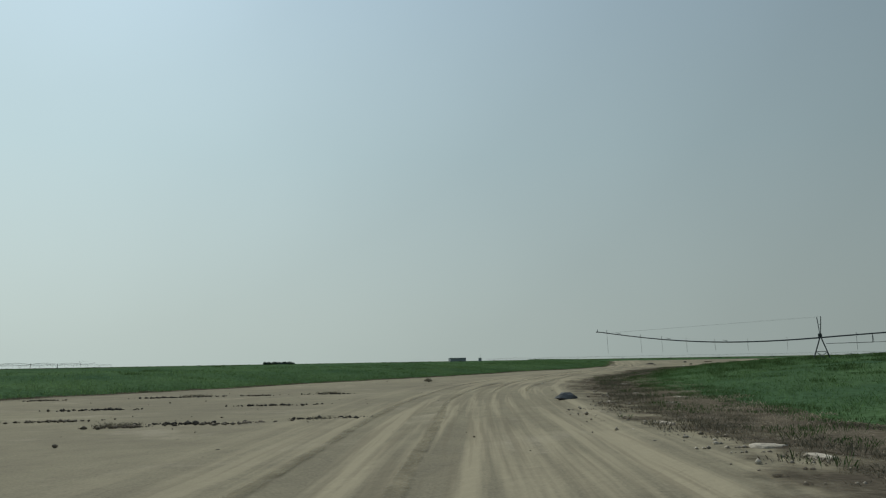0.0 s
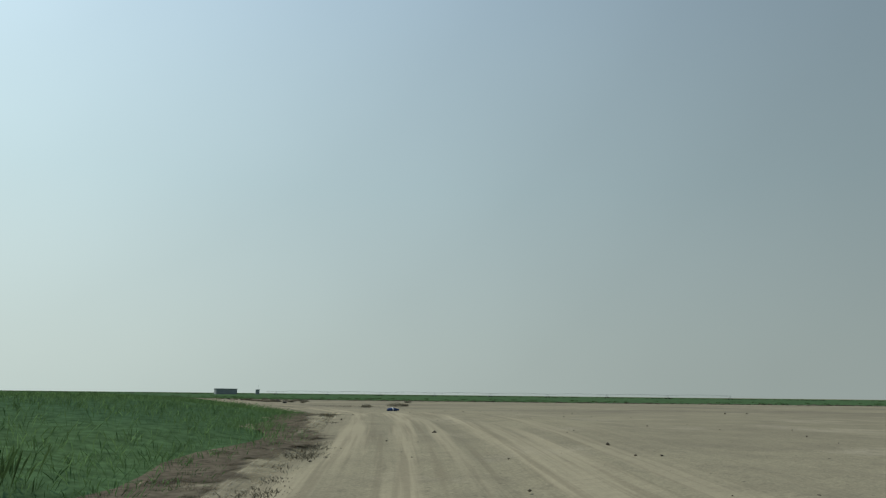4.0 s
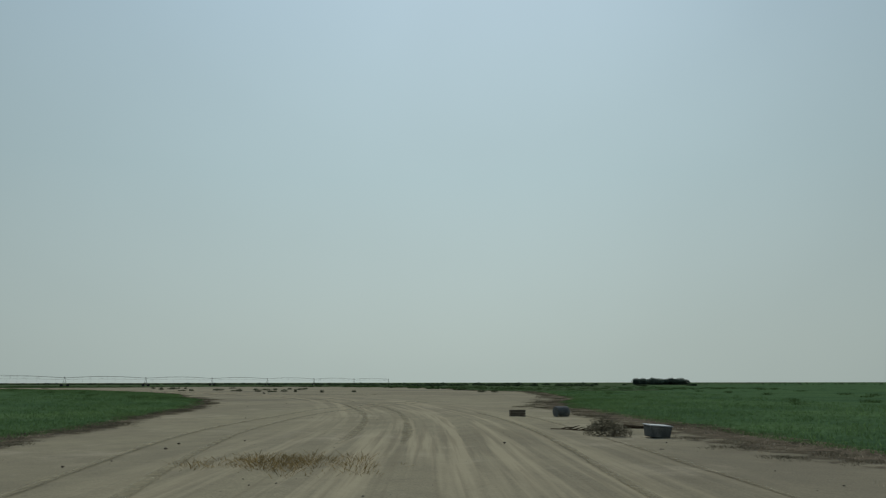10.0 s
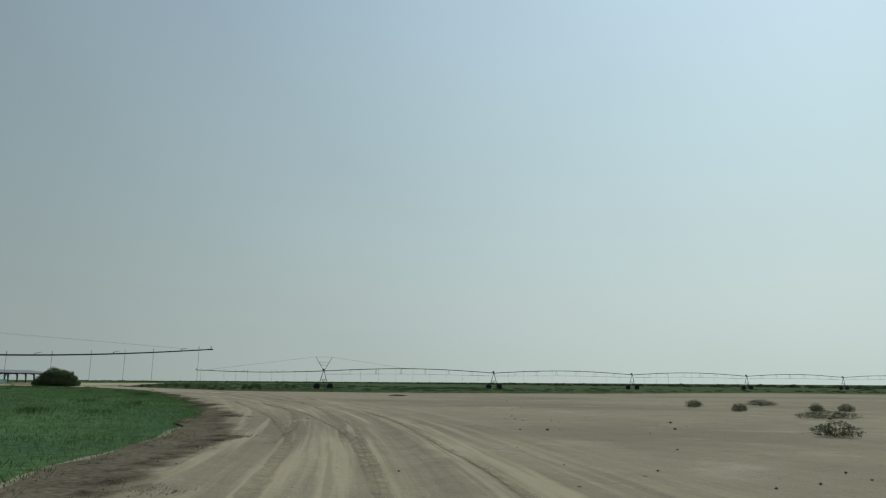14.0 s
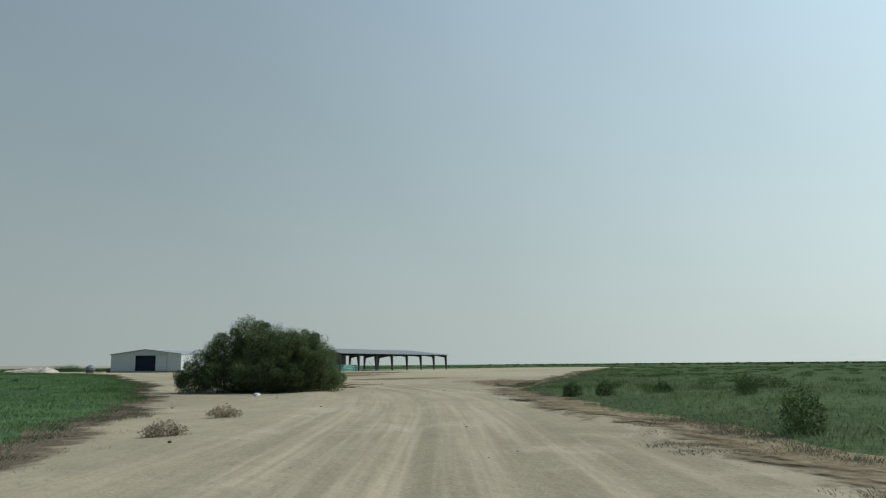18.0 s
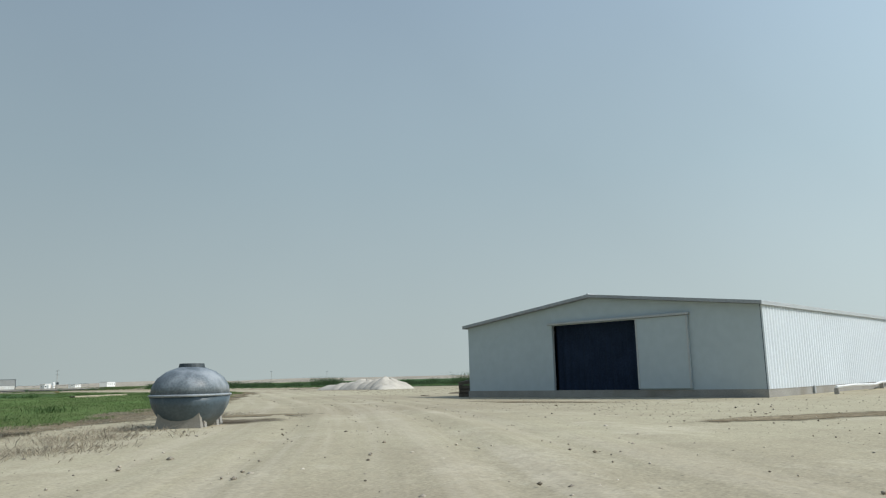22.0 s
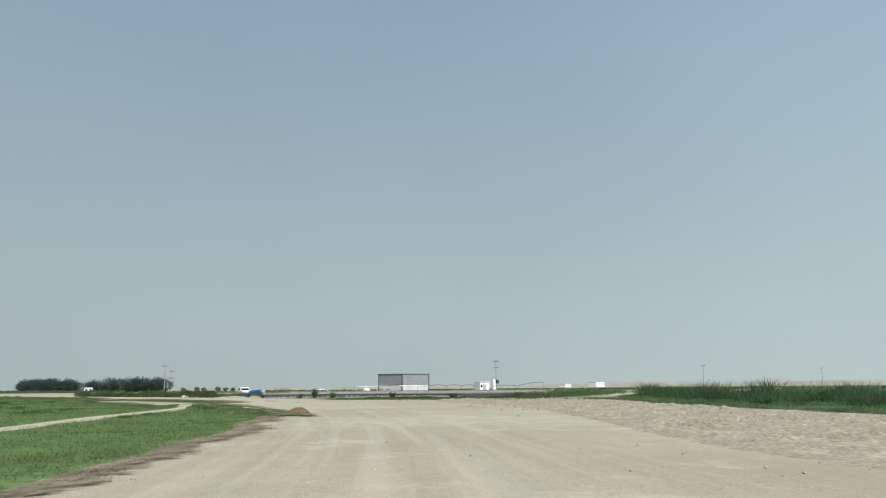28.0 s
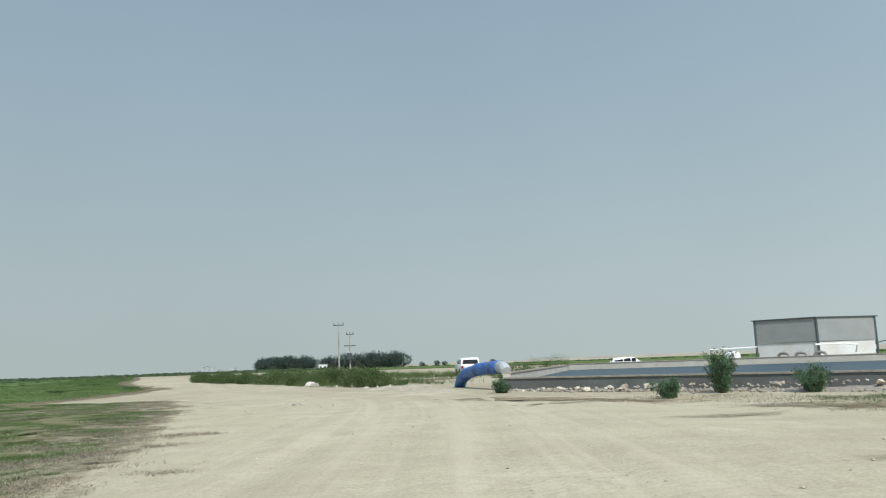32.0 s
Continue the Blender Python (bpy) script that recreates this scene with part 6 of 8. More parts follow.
# ---------------------------------------------------------------- cars
def car(m, L, W, H, pickup, label):
    t = thing("car", m, label, "car")
    prof = [(-L / 2, 0.35), (-L / 2, 0.85), (-L / 2 + 0.12, 0.95 * H * 0.58), (-L * 0.46, H * 0.60), (-L * 0.40, H * 0.96), (-L * 0.1, H), (L * 0.12, H * 0.97), (L * 0.25, H * 0.62), (L * 0.44, H * 0.56), (L / 2, H * 0.45), (L / 2, 0.33)]
    if pickup:
        prof = [(-L / 2, 0.42), (-L / 2, 0.95), (-L * 0.48, H * 0.62), (-L * 0.455, H * 0.93), (-L * 0.40, H * 0.985), (L * 0.08, H), (L * 0.14, H * 0.97), (L * 0.26, H * 0.66), (L * 0.46, H * 0.60), (L / 2, H * 0.48), (L / 2, 0.40)]
    bm = bmesh.new()
    def ring(w, s):
        return [bm.verts.new((x * (1 if z < H * 0.62 else s), w * (1 if z < H * 0.62 else 0.86), z)) for x, z in prof]
    a, b = ring(-W / 2, 1), ring(W / 2, 1)
    bm.faces.new(a), bm.faces.new(list(reversed(b)))
    for k in range(len(prof)):
        q = (k + 1) % len(prof)
        bm.faces.new((a[q], a[k], b[k], b[q]))
    bmesh.ops.bevel(bm, geom=list(bm.edges), offset=0.035, segments=2, affect="EDGES")
    for f in bm.faces:
        f.smooth = True
    body = part("body", bm, WHITE, t)
    for sgn in (-1, 1):
        for x0, x1 in ((-L * 0.38, -L * 0.16), (-L * 0.14, L * 0.04), (L * 0.055, L * 0.17)):
            bm = bmesh.new()
            vs = [bm.verts.new(p) for p in ((x0, sgn * (W * 0.475), H * 0.66), (x1, sgn * (W * 0.475), H * 0.66), (x1 - 0.04, sgn * (W * 0.434), H * 0.90), (x0 + 0.03, sgn * (W * 0.434), H * 0.90))]
            bm.faces.new(vs)
            bmesh.ops.solidify(bm, geom=bm.faces[:], thickness=0.02)
            part("side_window", bm, GLASS, t)
    bm = bmesh.new()
    low_x, top_x = (-L * 0.486, -L * 0.466) if pickup else (-L * 0.462, -L * 0.418)
    vs = [bm.verts.new(p) for p in ((low_x, -W * 0.40, H * 0.65), (low_x, W * 0.40, H * 0.65), (top_x, W * 0.36, H * 0.88), (top_x, -W * 0.36, H * 0.88))]
    bm.faces.new(vs)
    bmesh.ops.solidify(bm, geom=bm.faces[:], thickness=0.03)
    part("rear_window", bm, GLASS, t)
    bm = bmesh.new()
    vs = [bm.verts.new(p) for p in ((L * 0.262, -W * 0.40, H * 0.68), (L * 0.262, W * 0.40, H * 0.68), (L * 0.155, W * 0.36, H * 0.94), (L * 0.155, -W * 0.36, H * 0.94))]
    bm.faces.new(vs)
    bmesh.ops.solidify(bm, geom=bm.faces[:], thickness=0.03)
    part("windscreen", bm, GLASS, t)
    for sgn in (-1, 1):
        bm = bmesh.new()
        box(bm, (-L / 2 - 0.02, sgn * W * 0.42 - 0.1, H * 0.42), (-L / 2 + 0.05, sgn * W * 0.42 + 0.1, H * 0.56), 0.02)
        part("tail_light", bm, mat("red_lens", (0.25, 0.01, 0.01), 0.3, bump=0), t)
        for x in (-L * 0.30, L * 0.31):
            bm = bmesh.new()
            bmesh.ops.create_cone(bm, cap_ends=True, segments=18, radius1=0.33, radius2=0.33, depth=0.2, matrix=Matrix.Translation((x, sgn * (W / 2 - 0.08), 0.33)) @ Matrix.Rotation(math.pi / 2, 4, "X"))
            wheel = part("wheel", bm, RUBBER, t)
            bm = bmesh.new()
            bmesh.ops.create_cone(bm, cap_ends=True, segments=14, radius1=0.19, radius2=0.19, depth=0.03, matrix=Matrix.Translation((x, sgn * (W / 2 + 0.02), 0.33)) @ Matrix.Rotation(math.pi / 2, 4, "X"))
            part("rim", bm, GALV, wheel)
    bm = bmesh.new()
    box(bm, (-L / 2 - 0.06, -W * 0.46, 0.36), (-L / 2 + 0.02, W * 0.46, 0.56), 0.03)
    part("rear_bumper", bm, DARKSTEEL if pickup else WHITE, t)


car(pose(-388.0, -1.5, 0.0, 0, 0, -80), 4.4, 1.75, 1.62, True, "white off-road car parked beyond the basin, seen from behind")
car(pose(-403.5, -9.0, 0.0, 0, 0, 170), 3.7, 1.5, 1.15, False, "white saloon car parked on the far track")

# ---------------------------------------------------------------- side tracks and soil
def side_track(points, half, lift, label, material=ROAD_DIRT):
    """A worn strip of sand along a line, its edges running out into the ground."""
    c = spline(points, 1.0)
    d = np.gradient(c, axis=0)
    d /= np.linalg.norm(d, axis=1)[:, None]
    nrm = np.stack([d[:, 1], -d[:, 0]], 1)
    w = np.interp(np.linspace(0, 1, len(c)), np.linspace(0, 1, len(half)), half)
    w = w * (1 + 0.18 * wobble(c, 0.5, 4.0))
    o = np.array([-1.0, -0.8, -0.5, -0.2, 0.2, 0.5, 0.8, 1.0])
    Q = c[:, None] + nrm[:, None] * (w[:, None] * o[None])[..., None]
    z = ground_z(Q[..., 0], Q[..., 1]) + lift * np.array([-0.3, 0.9, 1, 0.93, 0.95, 1, 0.9, -0.3])[None] + 0.01
    s = np.arange(len(c), dtype=float)
    uv = np.stack([np.repeat(s, 8), (o[None] * w[:, None]).ravel()], 1)
    i, j = np.meshgrid(np.arange(len(c) - 1), np.arange(7), indexing="ij")
    k = (i * 8 + j).ravel()
    F = np.stack([k, k + 1, k + 9, k + 8], 1)
    return tagged(new("side_track", mesh_np("side_track", np.concatenate([Q, z[..., None]], -1).reshape(-1, 3), F, material, uv, smooth=True)), label, "track", kind="structure")


side_track([(22, -4), (34.6, 10.2), (39.8, 15.9), (50.1, 26.9), (66.2, 44.2), (87.4, 66.8), (130, 110)], [2.4, 2.5, 2.6, 2.6, 2.6], 0.02, "pale sandy side track leaving at the bend")
side_track([(-380.5, 135), (-382.6, 119.7), (-383.4, 111), (-385.5, 97), (-385.2, 89), (-385, 84)], [0.2, 0.22, 0.22, 0.25, 0.3, 0.5], 0.17, "narrow pale sand path through the green field")
side_track([(-352, 207), (-358, 202), (-360.8, 197.3), (-362.4, 194.3), (-365.2, 187.4), (-369.9, 175)], [0.22, 0.2, 0.2, 0.16, 0.1], 0.2, "narrow strip of bare sand inside the green field")
side_track([(-386, 50), (-400, 66), (-420, 72), (-440, 70), (-480, 40)], [3, 5, 5, 5], 0.02, "sandy track running past the basin")

SOIL = ragged("ragged_soil", BROWNSOIL, 0.66, 0.95, 1.1)
LITTERSOIL = ragged("ragged_litter", LITTER, 0.50, 0.76, 1.3)
GREENPATCH = ragged("ragged_green", CROP, 0.72, 0.90, 0.5)


def patch(x, y, rx, ry, turn, label, material=None, lift=0.012):
    """A ragged stain of darker soil on the ground."""
    n, m = 36, 7
    a = np.linspace(0, 2 * math.pi, n, endpoint=False)
    u = np.linspace(0, 1, m)
    A, U = np.meshgrid(a, u, indexing="ij")
    c, s = math.cos(turn), math.sin(turn)
    px, py = U * np.cos(A) * rx, U * np.sin(A) * ry
    wx, wy = x + px * c - py * s, y + px * s + py * c
    high = 0.062 * np.clip((5.4 - road_gap(np.stack([wx.ravel(), wy.ravel()], 1)).reshape(wx.shape)) / 1.4, 0, 1)
    V = np.stack([wx, wy, ground_z(wx, wy) + lift + high], -1).reshape(-1, 3)
    uv = np.stack([A / 6.28, 1.1 - 1.6 * U], -1).reshape(-1, 2)
    i, j = np.meshgrid(np.arange(n), np.arange(m - 1), indexing="ij")
    F = np.stack([i * m + j, i * m + j + 1, ((i + 1) % n) * m + j + 1, ((i + 1) % n) * m + j], -1).reshape(-1, 4)
    tagged(new("soil_patch", mesh_np("soil_patch", V, F, material or SOIL, uv)), label, "soil", kind="structure")


for x, y, rx, ry, turn in ((-322, 293, 26, 9, 2.75), (-335, 282, 16, 5, 2.7), (-280, 318, 16, 4, 0.1), (-309, 297.5, 13, 5, 2.7), (-350, 279, 14, 5, 2.83), (-296, 307, 10, 4, 2.6), (-214, 318.5, 7, 1.5, 0.05), (-382, 158, 3, 1.6, 1.2), (52, 160, 9, 6, 0.3), (35, 201, 6, 3, 0.5), (52, 30, 12, 5, 0.8),
                           (-340, 275.5, 10, 3, 2.75), (-331, 278, 9, 2.2, 2.75), (-343, 261.5, 5, 1.1, 2.6), (-335, 267.5, 7, 1.4, 2.6), (-352, 270, 9, 2, 2.8), (-349, 250.5, 5, 0.9, 1.6), (-338, 248.6, 3.4, 1.2, 2.4),
                           (-385.2, 75.3, 1.2, 0.4, 0.2), (-387.1, 75.4, 0.8, 0.3, 0.4), (-385.1, 71.4, 1.0, 0.35, 0.1), (-394.4, 74.8, 0.95, 0.6, 0.2), (-385, 10, 8, 4, 1.0), (-393, 45, 6, 1.6, -0.5), (-402, 52, 9, 2.2, -0.5)):
    patch(x, y, rx, ry, turn, "patch of brown littered soil", LITTERSOIL if x < -270 else SOIL)
for x, y, rx, ry, turn in ((-404, 50.5, 12, 3.2, -0.5), (-378, -2, 9, 5, 1.9), (-384, 9, 7, 4, 1.2), (-366, -20, 10, 6, 0.3), (-385.7, 77.8, 1.5, 0.6, 0.3), (-419, 62, 14, 3, 0.2)):
    patch(x, y, rx, ry, turn, "patch of low green growth on the sand", GREENPATCH, 0.022)
DISTURBED = ragged("scuffed_sand", ground_material("scuffed_dark_sand", 0, 0.66), 0.60, 1.05, 1.7)
for x, y, rx, ry, turn in ((-396.5, 58, 3.5, 0.7, 0.4), (-398.5, 62.5, 3.2, 0.6, 0.3), (-397.2, 66, 3.0, 0.5, 0.25), (-400, 69.5, 3.2, 0.7, 0.1), (-395.5, 52, 3.0, 0.8, 0.5), (-392.5, 47, 3.0, 0.6, 0.4), (-397.6, 49.5, 3.2, 0.8, -0.4), (-399.5, 53.5, 3.0, 0.9, -0.3), (-390.5, 43, 2.6, 0.5, 0.6), (-402, 73, 3.5, 0.6, 0.2), (-398, 72.5, 2.2, 0.4, 0.1)):
    patch(x, y, rx, ry, turn, "scuffed streak of darker sand", DISTURBED, 0.016)


TRAMPLED = mat("trampled_earth", (0.42, 0.362, 0.262), 0.95, var=0.35, scale=0.7, fine=7, bump=0.9, second=(0.31, 0.26, 0.18), spec=0.03)


ISLE = ragged("ragged_growth", mat("thin_growth_soil", (0.155, 0.185, 0.085), 0.95, var=0.5, scale=1.4, fine=14, bump=1.0, second=(0.235, 0.195, 0.125), spec=0.0), 0.80, 0.93, 1.2)
# trampled, turned earth before the reeds
def turned_earth():
    a = spline([(-395, 176), (-398.5, 150), (-399.5, 132), (-403, 117), (-407.5, 95), (-406, 82), (-406.5, 73), (-409, 67)], 0.17)
    b = resample([(-411, 176), (-411.2, 150), (-413, 132), (-415, 117), (-419, 95), (-422, 82), (-421, 72), (-415, 66)], len(a))
    u = np.linspace(0, 1, 84)
    Q = a[:, None] * (1 - u)[None, :, None] + b[:, None] * u[None, :, None]
    n1 = wobble(Q, 2.6, 1.0) * 0.4 + wobble(Q, 7.1, 2.0) * 0.5 + wobble(Q, 14.0, 4.0) * 0.4
    rough = np.clip(n1, -0.1, 1) * 0.21 * np.clip(0.6 + wobble(Q, 0.5, 3.0), 0, 1.2)
    rough += rng.uniform(-0.02, 0.02, rough.shape)
    z = ground_z(Q[..., 0], Q[..., 1]) + (rough + 0.05) * np.minimum(1, np.minimum(u, 1 - u) * 9)[None] - 0.006
    k0 = len(u)
    i, j = np.meshgrid(np.arange(len(a) - 1), np.arange(k0 - 1), indexing="ij")
    k = (i * k0 + j).ravel()
    F = np.stack([k, k + 1, k + k0 + 1, k + k0], 1)
    tagged(new("turned_earth", mesh_np("turned_earth", np.concatenate([Q, z[..., None]], -1).reshape(-1, 3), F, TRAMPLED, smooth=True)), "bank of trampled sandy earth with clods", "earth", kind="stuff")


turned_earth()


BARESAND = ragged("ragged_sand", SAND_GROUND, 0.70, 1.02, 2.6)
for x, y, rx, ry, turn in ((-387.4, 90, 2.6, 0.8, 1.5), (-389.6, 96.5, 3.0, 0.6, 1.6), (-388.9, 106, 3.4, 0.6, 1.6),
                           (-362, 206, 4.0, 0.6, -1.0), (-368, 194, 4.0, 0.5, -1.1), (-352, 219, 3.0, 0.5, -0.9)):
    patch(x, y, rx * 1.1, ry * 1.5, turn, "bare patch of pale sand in the thin growth", BARESAND, 0.135)


# ---------------------------------------------------------------- stones
def stones(name, xy, size, material, label, sink=0.25):
    n = len(xy)
    o = np.array([(1, 0, 0), (-1, 0, 0), (0, 1, 0), (0, -1, 0), (0, 0, 1), (0, 0, -1), (.6, .6, .45), (-.6, -.55, .5)])
    f = np.array([(0, 6, 4), (6, 2, 4), (2, 1, 4), (1, 7, 4), (7, 3, 4), (3, 0, 4), (0, 2, 6), (0, 5, 2), (2, 5, 1), (1, 5, 7), (7, 5, 3), (3, 5, 0)])
    P = o[None] * rng.uniform(0.7, 1.2, (n, 8, 3)) * np.stack([np.ones(n), rng.uniform(.6, 1, n), rng.uniform(.4, .8, n)], 1)[:, None] * size[:, None, None]
    t = rng.uniform(0, 6.28, n)
    c, s = np.cos(t)[:, None], np.sin(t)[:, None]
    V = np.stack([xy[:, 0:1] + P[..., 0] * c - P[..., 1] * s, xy[:, 1:2] + P[..., 0] * s + P[..., 1] * c, (ground_z(xy[:, 0], xy[:, 1]) + np.where(road_gap(xy) < 4.4, 0.055, 0.01) + size * sink)[:, None] + P[..., 2]], -1).reshape(-1, 3)
    F = (np.arange(n)[:, None, None] * 8 + f[None]).reshape(-1, 3)
    return tagged(new(name, mesh_np(name, V, F, material)), label, "stones", kind="stuff")


def along_road(n, lo, hi, wide):
    s = rng.uniform(lo, hi, n)
    i = np.clip(np.searchsorted(run, s), 0, len(line) - 1)
    return line[i] + side[i] * (rng.normal(0, 1, n) * wide)[:, None] + rng.normal(0, 0.5, (n, 2))


CLODS = mat("sandy_stones", (0.26, 0.22, 0.165), 0.95, var=0.3, scale=4, fine=30, bump=0.4, second=(0.17, 0.145, 0.11), random_tint=0.5, spec=0.1)
PALECLODS = mat("pale_stones", (0.46, 0.41, 0.33), 0.95, var=0.3, scale=4, fine=30, bump=0.4, second=(0.30, 0.26, 0.20), random_tint=0.45, spec=0.1)
ROAD_LEN = float(run[-1])
BASINBUSH = mat("basin_bush_leaves", (0.155, 0.24, 0.145), 0.85, var=0.3, scale=3.0, fine=6, bump=0, second=(0.115, 0.175, 0.095), random_tint=0.4, spec=0.0, leafy=0.6)
growth_spots = ((-402, 54.5, 1.4, 2.4, 1500), (-405.5, 55.5, 2.4, 2.6, 2200), (-409, 54.5, 2.5, 2.2, 1500), (-404, 60.5, 1.6, 1.8, 1100), (-408, 62, 2.4, 2.0, 1800), (-400.5, 58.5, 1.0, 2.0, 1100), (-412, 61, 2.6, 2.4, 2200), (-417, 62, 2.4, 2.2, 1800))
stones("small_stones", along_road(7000, 60, ROAD_LEN * 0.62, 9), np.minimum(rng.gamma(2.0, 0.006, 7000) + 0.004, 0.04), CLODS, "small brown stones scattered over the sand")
stones("small_stones", along_road(3500, 60, ROAD_LEN * 0.62, 20), np.minimum(rng.gamma(2.0, 0.010, 3500) + 0.006, 0.06), CLODS, "brown stones strewn over the sandy plain")
stones("small_stones", along_road(8000, ROAD_LEN * 0.55, ROAD_LEN * 0.80, 9), np.minimum(rng.gamma(2.0, 0.006, 8000) + 0.004, 0.038), PALECLODS, "pale gravel stones scattered over the yard")
yard = np.array([-371, 222]) + rng.normal(0, 1, (5000, 2)) * np.array([6.5, 12])
yard = yard[road_gap(yard) > 2.2]
stones("small_stones", yard, np.minimum(rng.gamma(1.8, 0.0055, len(yard)) + 0.004, 0.035), CLODS, "brown stones strewn over the gravel before the heaps")
stones("small_stones", along_road(2500, ROAD_LEN * 0.78, ROAD_LEN * 0.93, 8), np.minimum(rng.gamma(1.8, 0.005, 2500) + 0.003, 0.03), PALECLODS, "few pale stones on the sandy track")
b0 = np.array([-407.5, 122]) + rng.normal(0, 1, (900, 2)) * np.array([1.9, 22])
stones("earth_clods", b0, np.minimum(rng.gamma(2.0, 0.016, 900) + 0.01, 0.08), PALECLODS, "dry clods of earth on the trampled bank")
for q, (cx, cy, sx, sy, n) in enumerate(((-46, 306, 9, 4, 700), (-330, 262, 10, 8, 900), (-320, 285, 14, 6, 500), (48, 120, 4, 30, 500), (40, 195, 7, 12, 700), (-212, 318, 5, 1.2, 160), (12, -40, 2, 9, 300))):
    stones("earth_clods", np.array([cx, cy]) + rng.normal(0, 1, (n, 2)) * np.array([sx, sy]), np.minimum(rng.gamma(2.0, 0.008, n) + 0.006, 0.045), CLODS if q not in (1, 2) else PALECLODS, "clods and stones strewn on the ground")


def lump(radii, seed, rough=0.22, sub=2, cut=-0.35):
    """An uneven boulder-like shape with a flat foot."""
    bm = bmesh.new()
    bmesh.ops.create_icosphere(bm, subdivisions=sub, radius=1.0)
    r = random.Random(seed)
    ph = [r.uniform(0, 6.28) for _ in range(6)]
    for v in bm.verts:
        d = v.co.copy()
        k = 1 + rough * (math.sin(d.x * 3.1 + ph[0]) * math.sin(d.y * 2.7 + ph[1]) + 0.6 * math.sin(d.z * 5 + ph[2] + d.x * 4) + 0.35 * math.sin(d.y * 9 + ph[3]))
        v.co = Vector((d.x * radii[0], d.y * radii[1], d.z * radii[2])) * k
        if v.co.z < cut * radii[2]:
            v.co.z = cut * radii[2]
    return bm


def rock(x, y, radii, seed, material, label, name="rock", category="rock", turn=0.0, rough=0.22, smooth=False, lift=0.0):
    bm = lump(radii, seed, rough)
    if smooth:
        for f in bm.faces:
            f.smooth = True
    ob = part(name, bm, material)
    ob.matrix_world = pose(x, y, gz(x, y) + 0.33 * radii[2] + lift + (0.045 if road_gap(np.array([[x, y]]))[0] < 4.5 else 0.0), 0, 0, turn)
    return tagged(ob, label, category)


rock(74, 67, (0.4, 0.3, 0.22), 1, STONE, "dark chunk of stone on the plain")
rock(75.1, 67.4, (0.28, 0.25, 0.16), 2, STONE, "smaller dark chunk beside a larger one")
rock(39.7, 26, (0.18, 0.14, 0.1), 3, STONE, "dark lump lying on the sand")
rock(51, 41, (0.32, 0.22, 0.17), 4, STONE, "dark lump of hardened earth on the sand")
rock(48, 31, (0.3, 0.22, 0.15), 5, STONE, "small dark stone on the sand")
rock(53, 27, (0.22, 0.18, 0.14), 6, ROCK, "pale rock beside the side track")
rock(47.6, 183.5, (0.35, 0.25, 0.16), 7, STONE, "dark flat lump of debris on the sand")
bm = bmesh.new()
outline = [(-0.14, -0.05), (0.14, -0.05), (0.14, 0.2)] + [(0.14 * math.cos(a), 0.2 + 0.12 * math.sin(a)) for a in np.linspace(0.3, math.pi - 0.3, 7)] + [(-0.14, 0.2)]
ring_a, ring_b = [[bm.verts.new((x, y, z)) for x, z in outline] for y in (-0.07, 0.07)]
bm.faces.new(ring_a), bm.faces.new(list(reversed(ring_b)))
for k in range(len(outline)):
    bm.faces.new((ring_a[k], ring_b[k], ring_b[(k + 1) % len(outline)], ring_a[(k + 1) % len(outline)]))
bmesh.ops.bevel(bm, geom=list(bm.edges), offset=0.012, segments=1, affect="EDGES")
slab = tagged(part("concrete_block", bm, mat("weathered_block", (0.21, 0.185, 0.15), 0.95, var=0.3, scale=4, fine=30, bump=0.6, spec=0.0)), "weathered round-topped concrete block standing on the track", "block")
slab.matrix_world = pose(22.6, 224.8, 0.05, 3, 0, 35)
rock(-58.6, 304.6, (0.17, 0.15, 0.15), 9, STONE, "squat brown rock on the gravelly sand", rough=0.15)
rock(-384.8, 43.5, (0.15, 0.1, 0.07), 10, ROCK, "pale stone at the edge of the grass")
rock(-380, 22, (0.3, 0.25, 0.2), 11, ROCK, "pale stone beside the branch track")
rock(37, 7, (0.2, 0.18, 0.1), 12, CHALK, "white lump of rubble by the track")
rock(-0.6, -76.4, (0.3, 0.24, 0.18), 13, GREYCLOTH, "crumpled grey tarpaulin on the verge", "tarpaulin", "tarpaulin", 20, 0.3)
rock(7.1, -54.1, (0.14, 0.1, 0.06), 14, CHALK, "white scrap of litter on the brown verge", "litter", "litter")
rock(28, -8, (0.16, 0.12, 0.09), 15, CHALK, "crumpled white plastic bag on the verge", "plastic_bag", "bag", 30, 0.3)
rock(-259.4, 307.9, (0.25, 0.15, 0.08), 16, WHITE, "white scrap of litter under the tree", "litter", "litter")


def sack(x, y, material, label, turn, size=(0.45, 0.28, 0.17), strip=False):
    t = thing("sack", pose(x, y, gz(x, y), 0, 0, turn), label, "sack")
    bm = lump(size, int(x * 3 + y), 0.12)
    for v in bm.verts:
        v.co.z += 0.33 * size[2]
    for f in bm.faces:
        f.smooth = True
    part("sack_body", bm, material, t)
    bm = bmesh.new()
    tube(bm, [(size[0] * 0.85, 0, size[2] * 0.5), (size[0] * 1.1, 0.03, size[2] * 0.6), (size[0] * 1.3, -0.03, size[2] * 0.35)], [size[1] * 0.35, 0.05, size[1] * 0.3], 8)
    part("tied_neck", bm, material, t)
    if strip:
        bm = lump((size[0] * 0.3, size[1] * 1.05, size[2] * 1.04), 4, 0.05)
        for v in bm.verts:
            v.co.z += 0.33 * size[2]
        part("strip", bm, WHITE, t, "white band round the sack")


